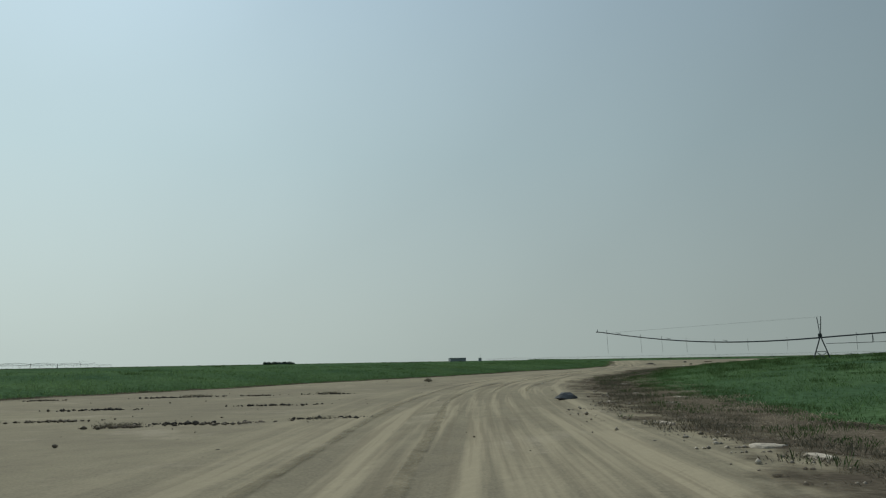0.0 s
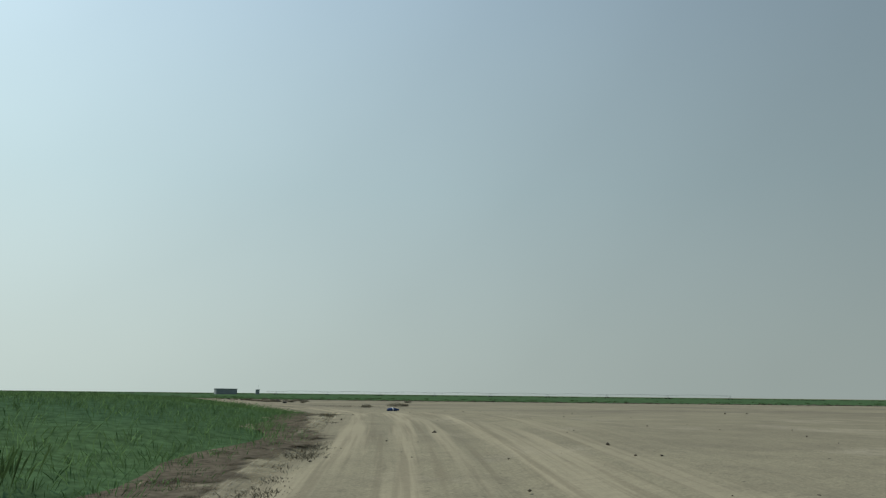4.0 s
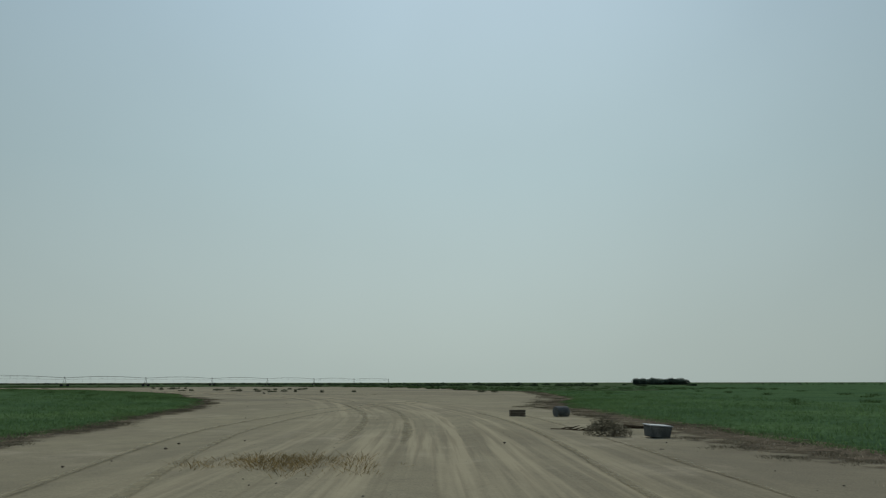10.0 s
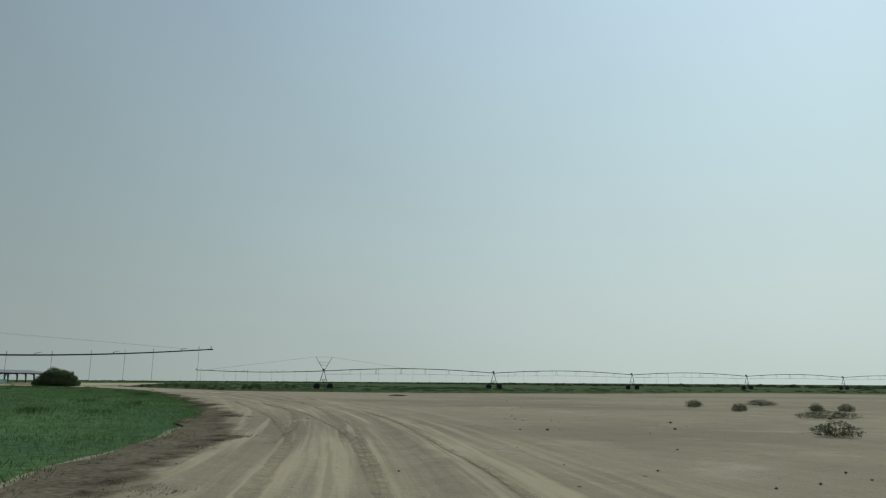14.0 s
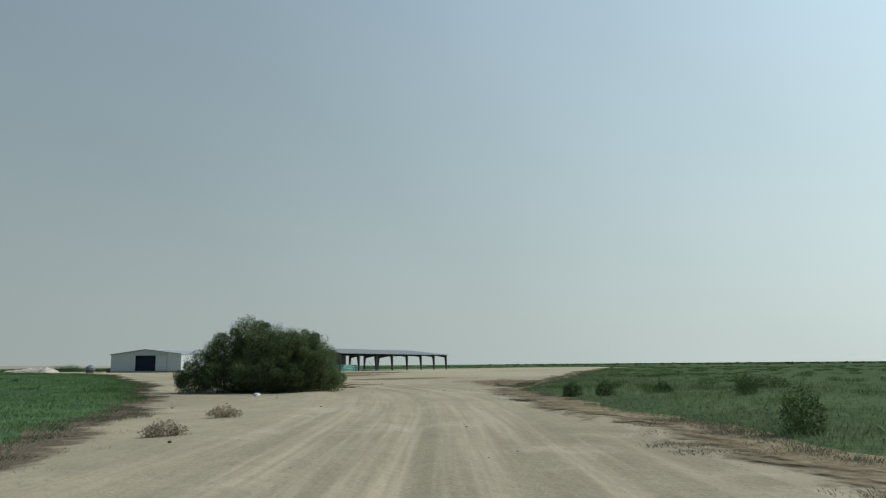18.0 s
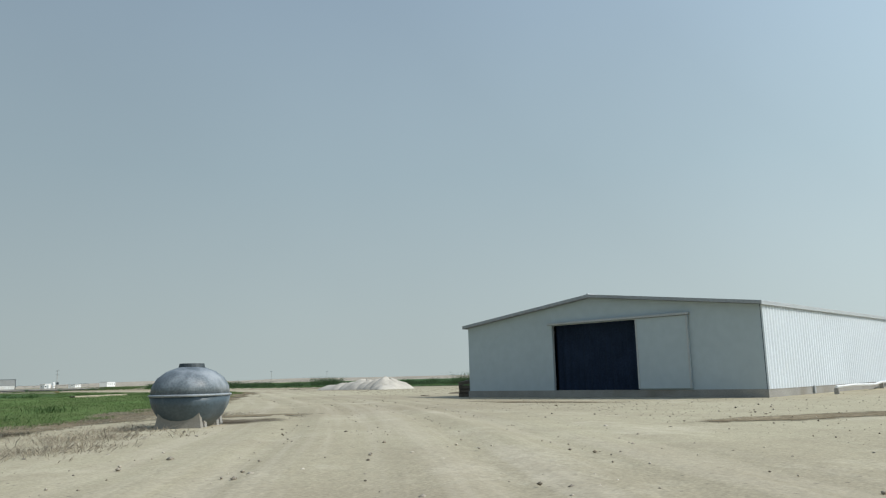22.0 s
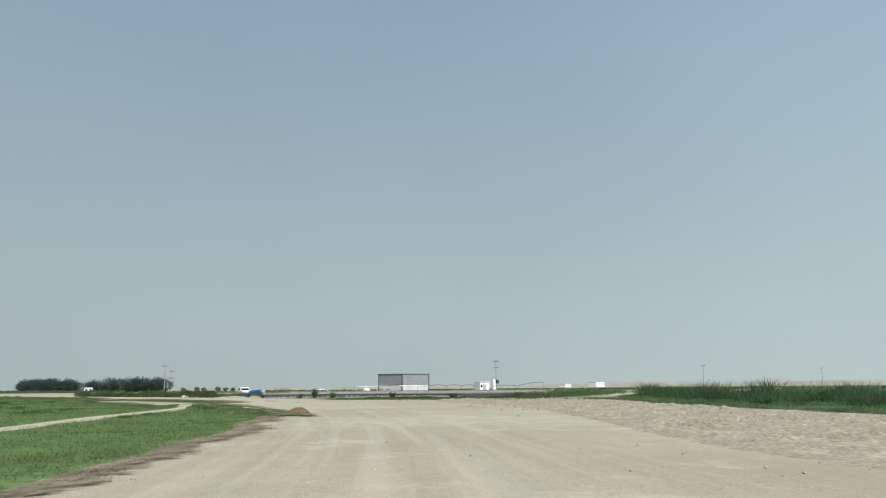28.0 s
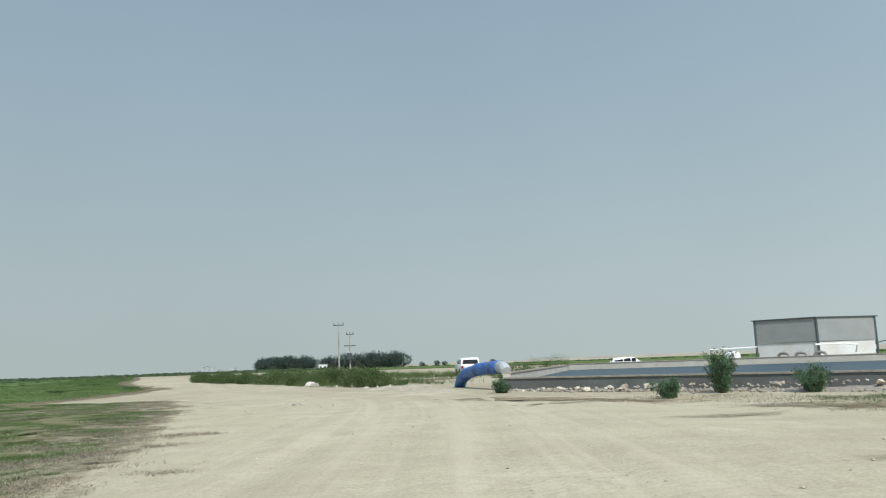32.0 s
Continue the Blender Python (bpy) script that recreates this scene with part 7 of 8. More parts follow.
sack(54, 99, BLUECLOTH, "blue sack with a white band lying on the sand", 15, (0.5, 0.3, 0.2), True)
sack(43, 100.3, WHITE, "white sack lying in the field edge", 60)
sack(35.7, 212.8, GREYCLOTH, "grey bundle of cloth beside an old tyre", 70, (0.34, 0.2, 0.13))


def tyre(x, y, turn, label, tilt=4):
    t = thing("tyre", pose(x, y, gz(x, y) + 0.11, tilt, 0, turn), label, "tyre", "old tyres on the sand")
    bm = bmesh.new()
    prof = [(0.17, -0.08), (0.24, -0.1), (0.29, -0.08), (0.30, 0.0), (0.29, 0.08), (0.24, 0.1), (0.17, 0.08), (0.2, 0.0)]
    rings = [[bm.verts.new((r * math.cos(a), r * math.sin(a), z)) for r, z in prof] for a in np.linspace(0, 2 * math.pi, 24, endpoint=False)]
    for k in range(24):
        for q in range(8):
            bm.faces.new((rings[k][q], rings[(k + 1) % 24][q], rings[(k + 1) % 24][(q + 1) % 8], rings[k][(q + 1) % 8]))
    for f in bm.faces:
        f.smooth = True
    part("carcass", bm, RUBBER, t)
    return t


tyre(50.7, 144.6, 0, "old black tyre lying flat on the sand")
tyre(46.2, 202.9, 30, "worn tyre half sunk in the sand", 8)
tyre(38.2, 213.8, 70, "black tyre beside a grey sack")


def barrel(x, y, turn, material, label, r=0.28, L=0.85):
    t = thing("barrel", pose(x, y, gz(x, y) + r - 0.03, 0, 0, turn), label, "barrel")
    bm = bmesh.new()
    prof = [(-L / 2, r * 0.9), (-L / 2 + 0.03, r), (-L / 6 - 0.03, r), (-L / 6, r * 1.05), (-L / 6 + 0.03, r), (L / 6 - 0.03, r), (L / 6, r * 1.05), (L / 6 + 0.03, r), (L / 2 - 0.03, r), (L / 2, r * 0.9)]
    tube(bm, [(x_, 0, 0) for x_, _ in prof], [r_ for _, r_ in prof], 18)
    part("shell", bm, material, t)
    bm = bmesh.new()
    rod(bm, (L / 2, 0.1, 0.05), (L / 2 + 0.03, 0.1, 0.05), 0.035, sides=8)
    part("bung", bm, DARKSTEEL, t)


barrel(51.7, 162.9, 8, BLUECLOTH, "blue plastic barrel lying among weeds", 0.16, 0.7)
barrel(-2, 266, 60, GREYCLOTH, "grey drum lying at the field edge", 0.22, 0.6)


def crate(x, y, turn):
    t = thing("crate", pose(x, y, gz(x, y), 0, 0, turn), "small weathered wooden crate at the field edge", "crate")
    for k in range(3):
        for s in (-1, 1):
            bm = bmesh.new()
            box(bm, (-0.3, s * 0.2 - 0.01, 0.02 + k * 0.1), (0.3, s * 0.2 + 0.01, 0.10 + k * 0.1), 0.004)
            part("slat", bm, PALLET, t)
            bm = bmesh.new()
            box(bm, (s * 0.29 - 0.01, -0.19, 0.02 + k * 0.1), (s * 0.29 + 0.01, 0.19, 0.10 + k * 0.1), 0.004)
            part("slat", bm, PALLET, t)
    bm = bmesh.new()
    box(bm, (-0.28, -0.19, 0.0), (0.28, 0.19, 0.015))
    part("base", bm, PALLET, t)


crate(-3, 264, 35)


def log(x, y, L, r, turn, label, fork=False):
    t = thing("log", pose(x, y, gz(x, y) + r * 0.7, 0, 0, turn), label, "log")
    bm = bmesh.new()
    rr = random.Random(int(x * 7))
    pts = [((u - 0.5) * L, rr.uniform(-.05, .05) * L * 0.3, 0.02 * rr.uniform(0, 1)) for u in np.linspace(0, 1, 7)]
    tube(bm, pts, [r * (1 - 0.5 * k / 6) for k in range(7)], 8)
    part("stem", bm, BARK, t)
    if fork:
        for k in range(4):
            a = Vector(pts[1 + k])
            bm = bmesh.new()
            tube(bm, [a, a + Vector((L * 0.16, rr.uniform(-.3, .3), 0.06)), a + Vector((L * 0.3, rr.uniform(-.7, .7), 0.03 + rr.uniform(0, .12)))], [r * 0.5, r * 0.35, r * 0.15], 6)
            part("branch", bm, BARK, t)


log(46.2, 191.5, 1.2, 0.03, 4, "thin straight pole lying on the sand")
log(36.7, 194.6, 4.8, 0.05, 10, "dry forked branches lying on the sand", True)
log(35.4, 193.6, 3.2, 0.035, -6, "long dry stick on the sand")
log(15.9, 233.7, 0.75, 0.06, 40, "short weathered log at the field edge")
log(56, 42, 1.8, 0.06, 20, "dry forked branch on the sand", True)
log(50.5, 203.6, 1.6, 0.05, 15, "dry branch among the debris", True)
log(44.6, 207.3, 1.8, 0.045, -20, "dark stick lying near the field edge", True)

# dead grass heaps and hay
def hay(x, y, r, n, label, material=STRAW, tall=0.16):
    xy = np.array([x, y]) + rng.normal(0, 1, (n, 2)) * r * 0.45
    tagged(new("hay", tufts("hay", xy, ground_z(xy[:, 0], xy[:, 1]) + 0.02, rng.uniform(0.4, 1.2, n) * tall, material, spread=0.2, blades=12, width=0.005, lean=2.2)), label, "hay", kind="stuff")


hay(2, 246, 1.6, 160, "patch of pale trampled hay by the field")
for x, y in ((-332.5, 253.2), (-334, 251.5), (-331, 255), (-338, 247.5)):
    hay(x, y, 1.3, 90, "dead yellow grass round the water tank", DRY, 0.14)
hay(-394.4, 74.8, 0.8, 90, "flat clump of brown dead grass on the track", DRY, 0.07)
hay(-391.6, 67.5, 0.45, 40, "low tuft of dead grass on the track", DRY, 0.12)
for x, y, r_ in ((43.7, 208.3, 1.0), (49, 186, 1.0), (-280, 317, 3.5), (-212.5, 318, 1.6), (50, 160, 3.0)):
    hay(x, y, r_, int(70 * r_), "brown dry weeds and litter on the sand", DRY, 0.18)

# rubble along the near wall of the basin
rub = thing("rubble_bank", pose(-391.2, 36.2, 0, 0, 0, math.degrees(math.atan2(22.8, -32.8))), "bank of broken concrete rubble along the basin wall", "rubble")
rr = random.Random(21)
kinds = []
for k in range(6):
    bm = lump((0.16, 0.13, 0.11), 40 + k, 0.3, 1)
    me = bpy.data.meshes.new("rubble_piece")
    bm.to_mesh(me)
    bm.free()
    me.materials.append((PALECLODS, ROCK, CLODS, ROCK)[k % 4])
    kinds.append(me)
L_, n_ = 30.0, 150
bs, bt = np.linspace(0.2, L_, n_), np.linspace(0, 1, 9)
S_, T_ = np.meshgrid(bs, bt, indexing="ij")
bw = np.stack([S_, -0.15 - T_ * (0.6 + 1.2 * np.clip(S_ / 14, 0, 1))], -1)
bz = (0.005 + 0.2 * np.clip((S_ - 8) / 9, 0, 1)) * np.sin(np.clip(1 - T_, 0, 1) * math.pi * 0.62) * (1 + 0.35 * wobble(bw, 2.6, 1.0) + 0.25 * wobble(bw, 6.5, 2.0)) - 0.02
i, j = np.meshgrid(np.arange(n_ - 1), np.arange(8), indexing="ij")
k = (i * 9 + j).ravel()
mpart("earth_bank", mesh_np("earth_bank", np.concatenate([bw, bz[..., None]], -1).reshape(-1, 3), np.stack([k, k + 1, k + 10, k + 9], 1), ROCK, smooth=True), rub)
for k in range(300):
    u = rr.uniform(0, 1)
    across_ = abs(rr.gauss(0, 0.2 + 0.3 * min(1, u * 2)))
    ob = mpart("rubble_piece", kinds[k % 6], rub)
    ob.matrix_basis = pose(0.3 + u * 28, -0.3 - across_, max(0.03, (0.05 + 0.22 * min(1, u * 2.4)) * (1 - across_ / 1.9)), rr.uniform(-25, 25), rr.uniform(-25, 25), rr.uniform(0, 360)) @ Matrix.Scale(rr.uniform(0.25, 0.55) if k % 7 else rr.uniform(0.6, 1.1), 4)

chip_s, chip_d = rng.uniform(0.2, 29, 3800), np.abs(rng.normal(0, 1, 3800))
wall_way = np.array([-32.8, 22.8]) / 39.95
chips = np.array([-391.2, 36.2]) + wall_way * chip_s[:, None] + np.array([wall_way[1], -wall_way[0]]) * (0.25 + chip_d * (0.2 + 0.4 * np.clip(chip_s / 14, 0, 1)))[:, None]
stones("rubble_chips", chips, np.minimum(rng.gamma(2.0, 0.026, 3800) + 0.015, 0.14), ROCK, "small rubble along the foot of the basin wall", 0.1)

# low green growth by the basin and between the tracks
def growth(points, n, wide, tall, material, label):
    c = resample(points, n)
    xy = c + rng.normal(0, wide, (n, 2))
    keep = (wobble(xy, 0.5, 2.2) > -0.2) & (road_gap(xy) > 3.4)
    xy = xy[keep]
    tagged(new("weeds", tufts("weeds", xy, ground_z(xy[:, 0], xy[:, 1]) + 0.02, rng.uniform(0.5, 1.2, len(xy)) * tall * (0.75 + 0.5 * wobble(xy, 1.1, 7.0)), material, spread=0.28, blades=12, width=0.005 if tall < 0.12 else 0.010, lean=1.8 if tall < 0.12 else 0.8)), label, "weeds", kind="stuff")


growth([(-399.5, 47.8), (-403, 51), (-410, 56), (-418, 60.5), (-428, 66)], 3800, 1.0, 0.10, BRIGHTSCRUB, "low green weeds along the basin wall")
growth([(-404, 52), (-410, 56.2), (-416, 60.4), (-422, 64)], 2600, 0.8, 0.28, BRIGHTSCRUB, "knee-high green weeds against the basin wall")
growth([(-408, 69), (-414, 70), (-420, 73), (-424, 80)], 1800, 2.2, 0.16, BRIGHTSCRUB, "green weeds over the turned earth")
growth([(-395, 45), (-402, 50), (-412, 56)], 900, 1.5, 0.09, DRY, "dead grass along the basin wall")
growth([(-420, 62), (-427, 57), (-432, 47), (-440, 33), (-452, 18)], 4200, 2.2, 0.75, BRIGHTSCRUB, "tall green weeds beside the far end of the basin")
growth([(-356, -20), (-365, -6), (-373, 7), (-380, 16), (-386, 25)], 3500, 1.7, 0.45, BRIGHTSCRUB, "green scrub between the two tracks")
growth([(-388, 8), (-382, -6), (-372, -20), (-362, -38)], 2800, 4.0, 0.6, BRIGHTSCRUB, "green scrub round the power poles")
growth([(-396, 2), (-404, 4), (-412, 0), (-425, -6)], 900, 2.0, 0.4, BRIGHTSCRUB, "low scrub beyond the basin")


# strip of dead grass and green growth between the track and the sand
NEAR_ROAD = [(-393.0, 112), (-392.0, 104), (-391.0, 97), (-390.6, 93), (-390.2, 90), (-389.8, 86.5), (-389.0, 82.5), (-387.6, 79), (-385.6, 76.4)]
NEAR_BACK = [(-390.6, 110), (-389.6, 103), (-388.2, 97), (-386.8, 93), (-385.4, 88.5), (-384.0, 84.5), (-383.5, 81), (-383.4, 78), (-384.6, 76.2)]
FAR_ROAD = [(-387.2, 75.8), (-389.2, 74.8), (-389.4, 71), (-388.4, 64), (-386.9, 59.5), (-386.0, 56.5), (-384.4, 52), (-382.6, 47.5), (-381.4, 44)]
FAR_BACK = [(-386.6, 75.4), (-386.2, 73), (-385.0, 70), (-382.2, 64.4), (-379.2, 58), (-376.8, 53), (-375.6, 49.5), (-376.0, 46), (-377.6, 44)]
END_ROAD = [(-377.0, 48.6), (-380.6, 42.4), (-379.4, 39.4), (-377.6, 35.8)]
END_BACK = [(-361.0, 57.0), (-361.0, 47.0), (-361.0, 41.0), (-364.0, 35.0)]
DRYMAT = ragged("ragged_dead_grass", mat("matted_dead_grass", (0.34, 0.305, 0.21), 0.95, var=0.5, scale=2.5, fine=16, bump=1.0, second=(0.22, 0.195, 0.125), spec=0.0), 0.74, 0.92, 1.5)


def grass_strip(road_edge, back_edge, share):
    a = resample(spline(road_edge, 0.5), 160)
    b = resample(spline(back_edge, 0.5), 160)
    u = np.linspace(-0.06, 1.06, 15)
    Q = a[:, None] * (1 - u)[None, :, None] + b[:, None] * u[None, :, None]
    high = 0.075 * np.clip((5.6 - road_gap(Q.reshape(-1, 2)).reshape(Q.shape[:2])) / 1.4, 0, 1)
    z = ground_z(Q[..., 0], Q[..., 1]) + 0.012 + high + 0.05 * np.clip(np.sin(np.clip(u, 0, 1) * math.pi), 0, 1)[None] * (1 + 0.5 * wobble(Q, 0.9, 2.0))
    uv = np.stack([np.repeat(np.arange(160.0), 15), np.tile(0.9 - 2.2 * np.abs(u - 0.5) ** 1.7, 160)], 1)
    i, j = np.meshgrid(np.arange(159), np.arange(14), indexing="ij")
    k = (i * 15 + j).ravel()
    F = np.stack([k, k + 1, k + 16, k + 15], 1)
    tagged(new("verge", mesh_np("verge", np.concatenate([Q, z[..., None]], -1).reshape(-1, 3), F, ISLE, uv, smooth=True)), "strip of brown and green growth beside the track", "verge", kind="structure")
    margin = np.tile(0.8 - 10.0 * np.abs(u - 0.15) ** 1.7, 160)
    tagged(new("verge", mesh_np("verge", np.concatenate([Q, z[..., None] + 0.006], -1).reshape(-1, 3), F, DRYMAT, np.stack([uv[:, 0], margin], 1), smooth=True)), "margin of matted dead grass beside the track", "verge", kind="structure")
    for name, n, lo, hi, tall, material, keep_at, label in (("dead_grass", 5500, 0.02, 0.28, 0.05, DRY, -0.1, "tussocks of grey-brown dead grass beside the track"),
                                                       ("weeds", 19000, 0.12, 1.0, 0.055, BLADE2, -0.45, "short green weeds in the strip beside the track"),
                                                       ("weeds", 1500, 0.3, 0.9, 0.08, BRIGHTSCRUB, 0.35, "darker leafy weeds in the strip beside the track")):
        n = int(n * share)
        m = rng.integers(0, 160, n)
        w = rng.uniform(lo, hi, n)
        xy = a[m] * (1 - w)[:, None] + b[m] * w[:, None] + rng.normal(0, 0.2, (n, 2))
        clump = wobble(xy, 1.3, 4.0 + keep_at)
        keep = (clump > keep_at) & (road_gap(xy) > 2.2)
        xy, clump = xy[keep], clump[keep]
        zz = ground_z(xy[:, 0], xy[:, 1]) + 0.03 + 0.04 * np.clip((5.6 - road_gap(xy)) / 1.4, 0, 1)
        tagged(new(name, tufts(name, xy, zz, tall * (0.6 + 0.7 * np.clip(clump, 0, 1)), material, spread=0.24, blades=20, width=0.0045, lean=1.7)), label, name.replace("_", " "), kind="stuff")


grass_strip(NEAR_ROAD, NEAR_BACK, 0.7)
grass_strip(FAR_ROAD, FAR_BACK, 0.75)
grass_strip(END_ROAD, END_BACK, 1.0)
for x, y, r_, n in ((-386.5, 57.6, 0.4, 60), (-387.3, 58.3, 0.35, 60), (-386.0, 55.0, 0.3, 45), (-385.5, 53.0, 0.45, 50), (-388.2, 61.5, 0.5, 70), (-388.0, 64.0, 0.5, 60)):
    xy = np.array([x, y]) + rng.normal(0, 1, (n, 2)) * np.array([r_ * 0.9, r_ * 0.4])
    tagged(new("dead_grass", tufts("dead_grass", xy, ground_z(xy[:, 0], xy[:, 1]) + 0.03, rng.uniform(0.03, 0.06, n), DRY, spread=0.14, blades=20, width=0.0045, lean=1.7)), "flat tussock of dead grass on the sand", "grass", kind="stuff")

# ---------------------------------------------------------------- far buildings, woods and dunes
PLASTER = mat("far_plaster", (0.33, 0.36, 0.37), 0.8, var=0.12, scale=0.5, fine=5, bump=0.05)


def far_house(x, y, w, d, h, turn, label, material=PLASTER, windows=3, name="far_building"):
    t = thing(name, pose(x, y, 0, 0, 0, turn), label, "building")
    bm = bmesh.new()
    box(bm, (-w / 2, -d / 2, -0.1), (w / 2, d / 2, h), 0.05)
    part("wall", bm, material, t)
    bm = bmesh.new()
    box(bm, (-w / 2 - 0.25, -d / 2 - 0.25, h + 0.003), (w / 2 + 0.25, d / 2 + 0.25, h + 0.3), 0.05)
    part("roof", bm, TRIM_SHEET, t)
    for k in range(windows):
        for s in (-1, 1):
            bm = bmesh.new()
            xk = -w / 2 + w * (k + 0.5) / windows
            box(bm, (xk - 0.5, s * (d / 2) - 0.04, h * 0.4), (xk + 0.5, s * (d / 2) + 0.04, h * 0.72), 0.01)
            part("window", bm, GLASS, t)
    return t


far_house(65, 627, 15, 9, 3.9, 8, "low grey block building far across the field", windows=0)
far_house(90, 651, 2.8, 2.8, 3.6, 0, "small tower-like pump house by the far irrigator", windows=0)
bm = bmesh.new()
rod(bm, (90.5, 651, 3.6), (90.5, 651, 7.5), 0.06, 0.03)
tagged(part("antenna_mast", bm, DARKSTEEL), "thin mast on the small pump house", "mast")
for k, (x, y, w, h) in enumerate(((-184.5, -446, 1.8, 7.5), (-188, -446, 1.8, 8.0), (-191.5, -446, 1.8, 7.5), (-206, -443, 5, 5.4))):
    far_house(x, y, w, min(w, 6), h * 0.62, 12, "pale farm building far on the plain", PLASTER, 0)
far_house(-303.5, -300, 4, 4, 2.6, 10, "small white house between the far woods", WHITE, 2)
far_house(-801, -734, 24, 10, 6, 40, "white building far out on the plain", WHITE, 4)
far_house(-770, -760, 16, 9, 4, 40, "low white building far out on the plain", WHITE, 3)


def woodland(name, pts, n_lobes, h, depth, leaves, label, seed, size=0.4):
    r = random.Random(seed)
    c = resample(pts, n_lobes)
    base = Vector((float(c[0][0]), float(c[0][1]), 0))
    t = thing("woodland", pose(base.x, base.y, 0), label, "trees")
    lobes = []
    bm = bmesh.new()
    for p in c:
        hh = h * r.uniform(0.75, 1.05)
        x, y = p[0] - base.x + r.uniform(-depth, depth), p[1] - base.y + r.uniform(-depth, depth)
        lobes.append(((x, y, hh * 0.5), (hh * 0.6, hh * 0.6, hh * 0.5)))
        rod(bm, (x, y, -0.1), (x, y, hh * 0.6), 0.2, 0.1, 5)
    part("trunks", bm, BARK, t)
    V, F = leaf_cloud(lobes, leaves, size, seed)
    mpart("crowns", mesh_np("crowns", V, F, FARLEAF), t)


# paler, bluer leaf green, with the haze of distance mixed into the colour
FARLEAF = mat("hazed_tree_leaves", (0.14, 0.185, 0.155), 0.8, var=0.3, scale=0.2, fine=2, bump=0, second=(0.085, 0.12, 0.10), random_tint=0.35, spec=0.0, leafy=0.6)
woodland("woodland", [(-264.5, -320), (-293, -322)], 26, 7.6, 2.5, 22000, "far dense row of dark green trees", 31)
woodland("woodland", [(-301, -320), (-304.5, -320)], 4, 6.6, 1, 3500, "far round clump of trees by the white house", 34)
woodland("woodland", [(-309.5, -320), (-339, -320)], 24, 8.0, 2.5, 22000, "far uneven row of taller dark trees", 32)
woodland("woodland", [(-352, -310), (-385, -320)], 7, 2.6, 2, 1400, "far scattered low trees beyond the woods", 35)
woodland("woodland", [(-113, 606), (-87, 602)], 24, 3.2, 3, 12000, "low hump of dense far trees over the plain", 33)


def dune(points, h, wide, label):
    c = spline(points, 25)
    d = np.gradient(c, axis=0)
    d /= np.linalg.norm(d, axis=1)[:, None]
    nrm = np.stack([d[:, 1], -d[:, 0]], 1)
    u = np.linspace(-1, 1, 9)
    Q = c[:, None] + nrm[:, None] * (u * wide)[None, :, None]
    prof = h * (np.cos(u * math.pi) + 1) / 2
    z = prof[None] * (0.75 + 0.35 * wobble(c, 0.011, 5.0))[:, None] * np.sin(np.linspace(0.05, math.pi - 0.05, len(c)))[:, None] ** 0.4 - 0.05
    i, j = np.meshgrid(np.arange(len(c) - 1), np.arange(8), indexing="ij")
    k = (i * 9 + j).ravel()
    F = np.stack([k, k + 1, k + 10, k + 9], 1)
    tagged(new("dune", mesh_np("dune", np.concatenate([Q, z[..., None]], -1).reshape(-1, 3), F, mat("far_pale_sand", (0.40, 0.36, 0.29), 0.95, var=0.2, scale=0.02, fine=0.3, bump=0, spec=0.0), smooth=True)), label, "dune", kind="structure")


dune([(-420, -1000), (-700, -960), (-1000, -820), (-1200, -560), (-1260, -250)], 7, 60, "low pale sand ridge on the horizon")
bush(-3.5, -50.7, 0.21, 0.24, GREYBUSH, "small dry grey bush on the sand", 141, 600, size=0.022)
rock(-379.5, 21.0, (0.36, 0.28, 0.26), 51, CHALK, "white lump of concrete beside the branch track", rough=0.15)
for k in range(9):
    rock(-381 - k * 0.8 + rr.uniform(-.3, .3), 23.0 + k * 0.7 + rr.uniform(-.4, .4), (0.06 + 0.05 * (k % 4), 0.12, 0.06 + 0.03 * (k % 3)), 60 + k, CHALK, "broken white concrete lump by the scrub")


def overhead_pipe(pts, sag, label):
    t = thing("overhead_pipe", pose(pts[0][0], pts[0][1], 0), label, "pipe")
    o = Vector((pts[0][0], pts[0][1], 0))
    for a, b in zip(pts, pts[1:]):
        a, b = Vector(a) - o, Vector(b) - o
        bm = bmesh.new()
        tube(bm, [a.lerp(b, u) + Vector((0, 0, sag * 4 * u * (1 - u))) for u in np.linspace(0, 1, 9)], 0.05, 6)
        part("pipe_span", bm, DARKSTEEL, t)
        bm = bmesh.new()
        rod(bm, (b.x, b.y, -0.1), (b.x, b.y, b.z), 0.035)
        part("stand", bm, DARKSTEEL, t)


overhead_pipe([(-423.6, -2.2, 1.55), (-428, -6, 1.5), (-432, -9, 1.5), (-436, -13, 1.5)], 0.28, "dark arched pipe on stands between shelter and kiosk")
overhead_pipe([(-441, -16, 1.4), (-446, -14, 1.4), (-451, -11, 2.2)], 0.25, "dark arched pipe rising behind the kiosk")


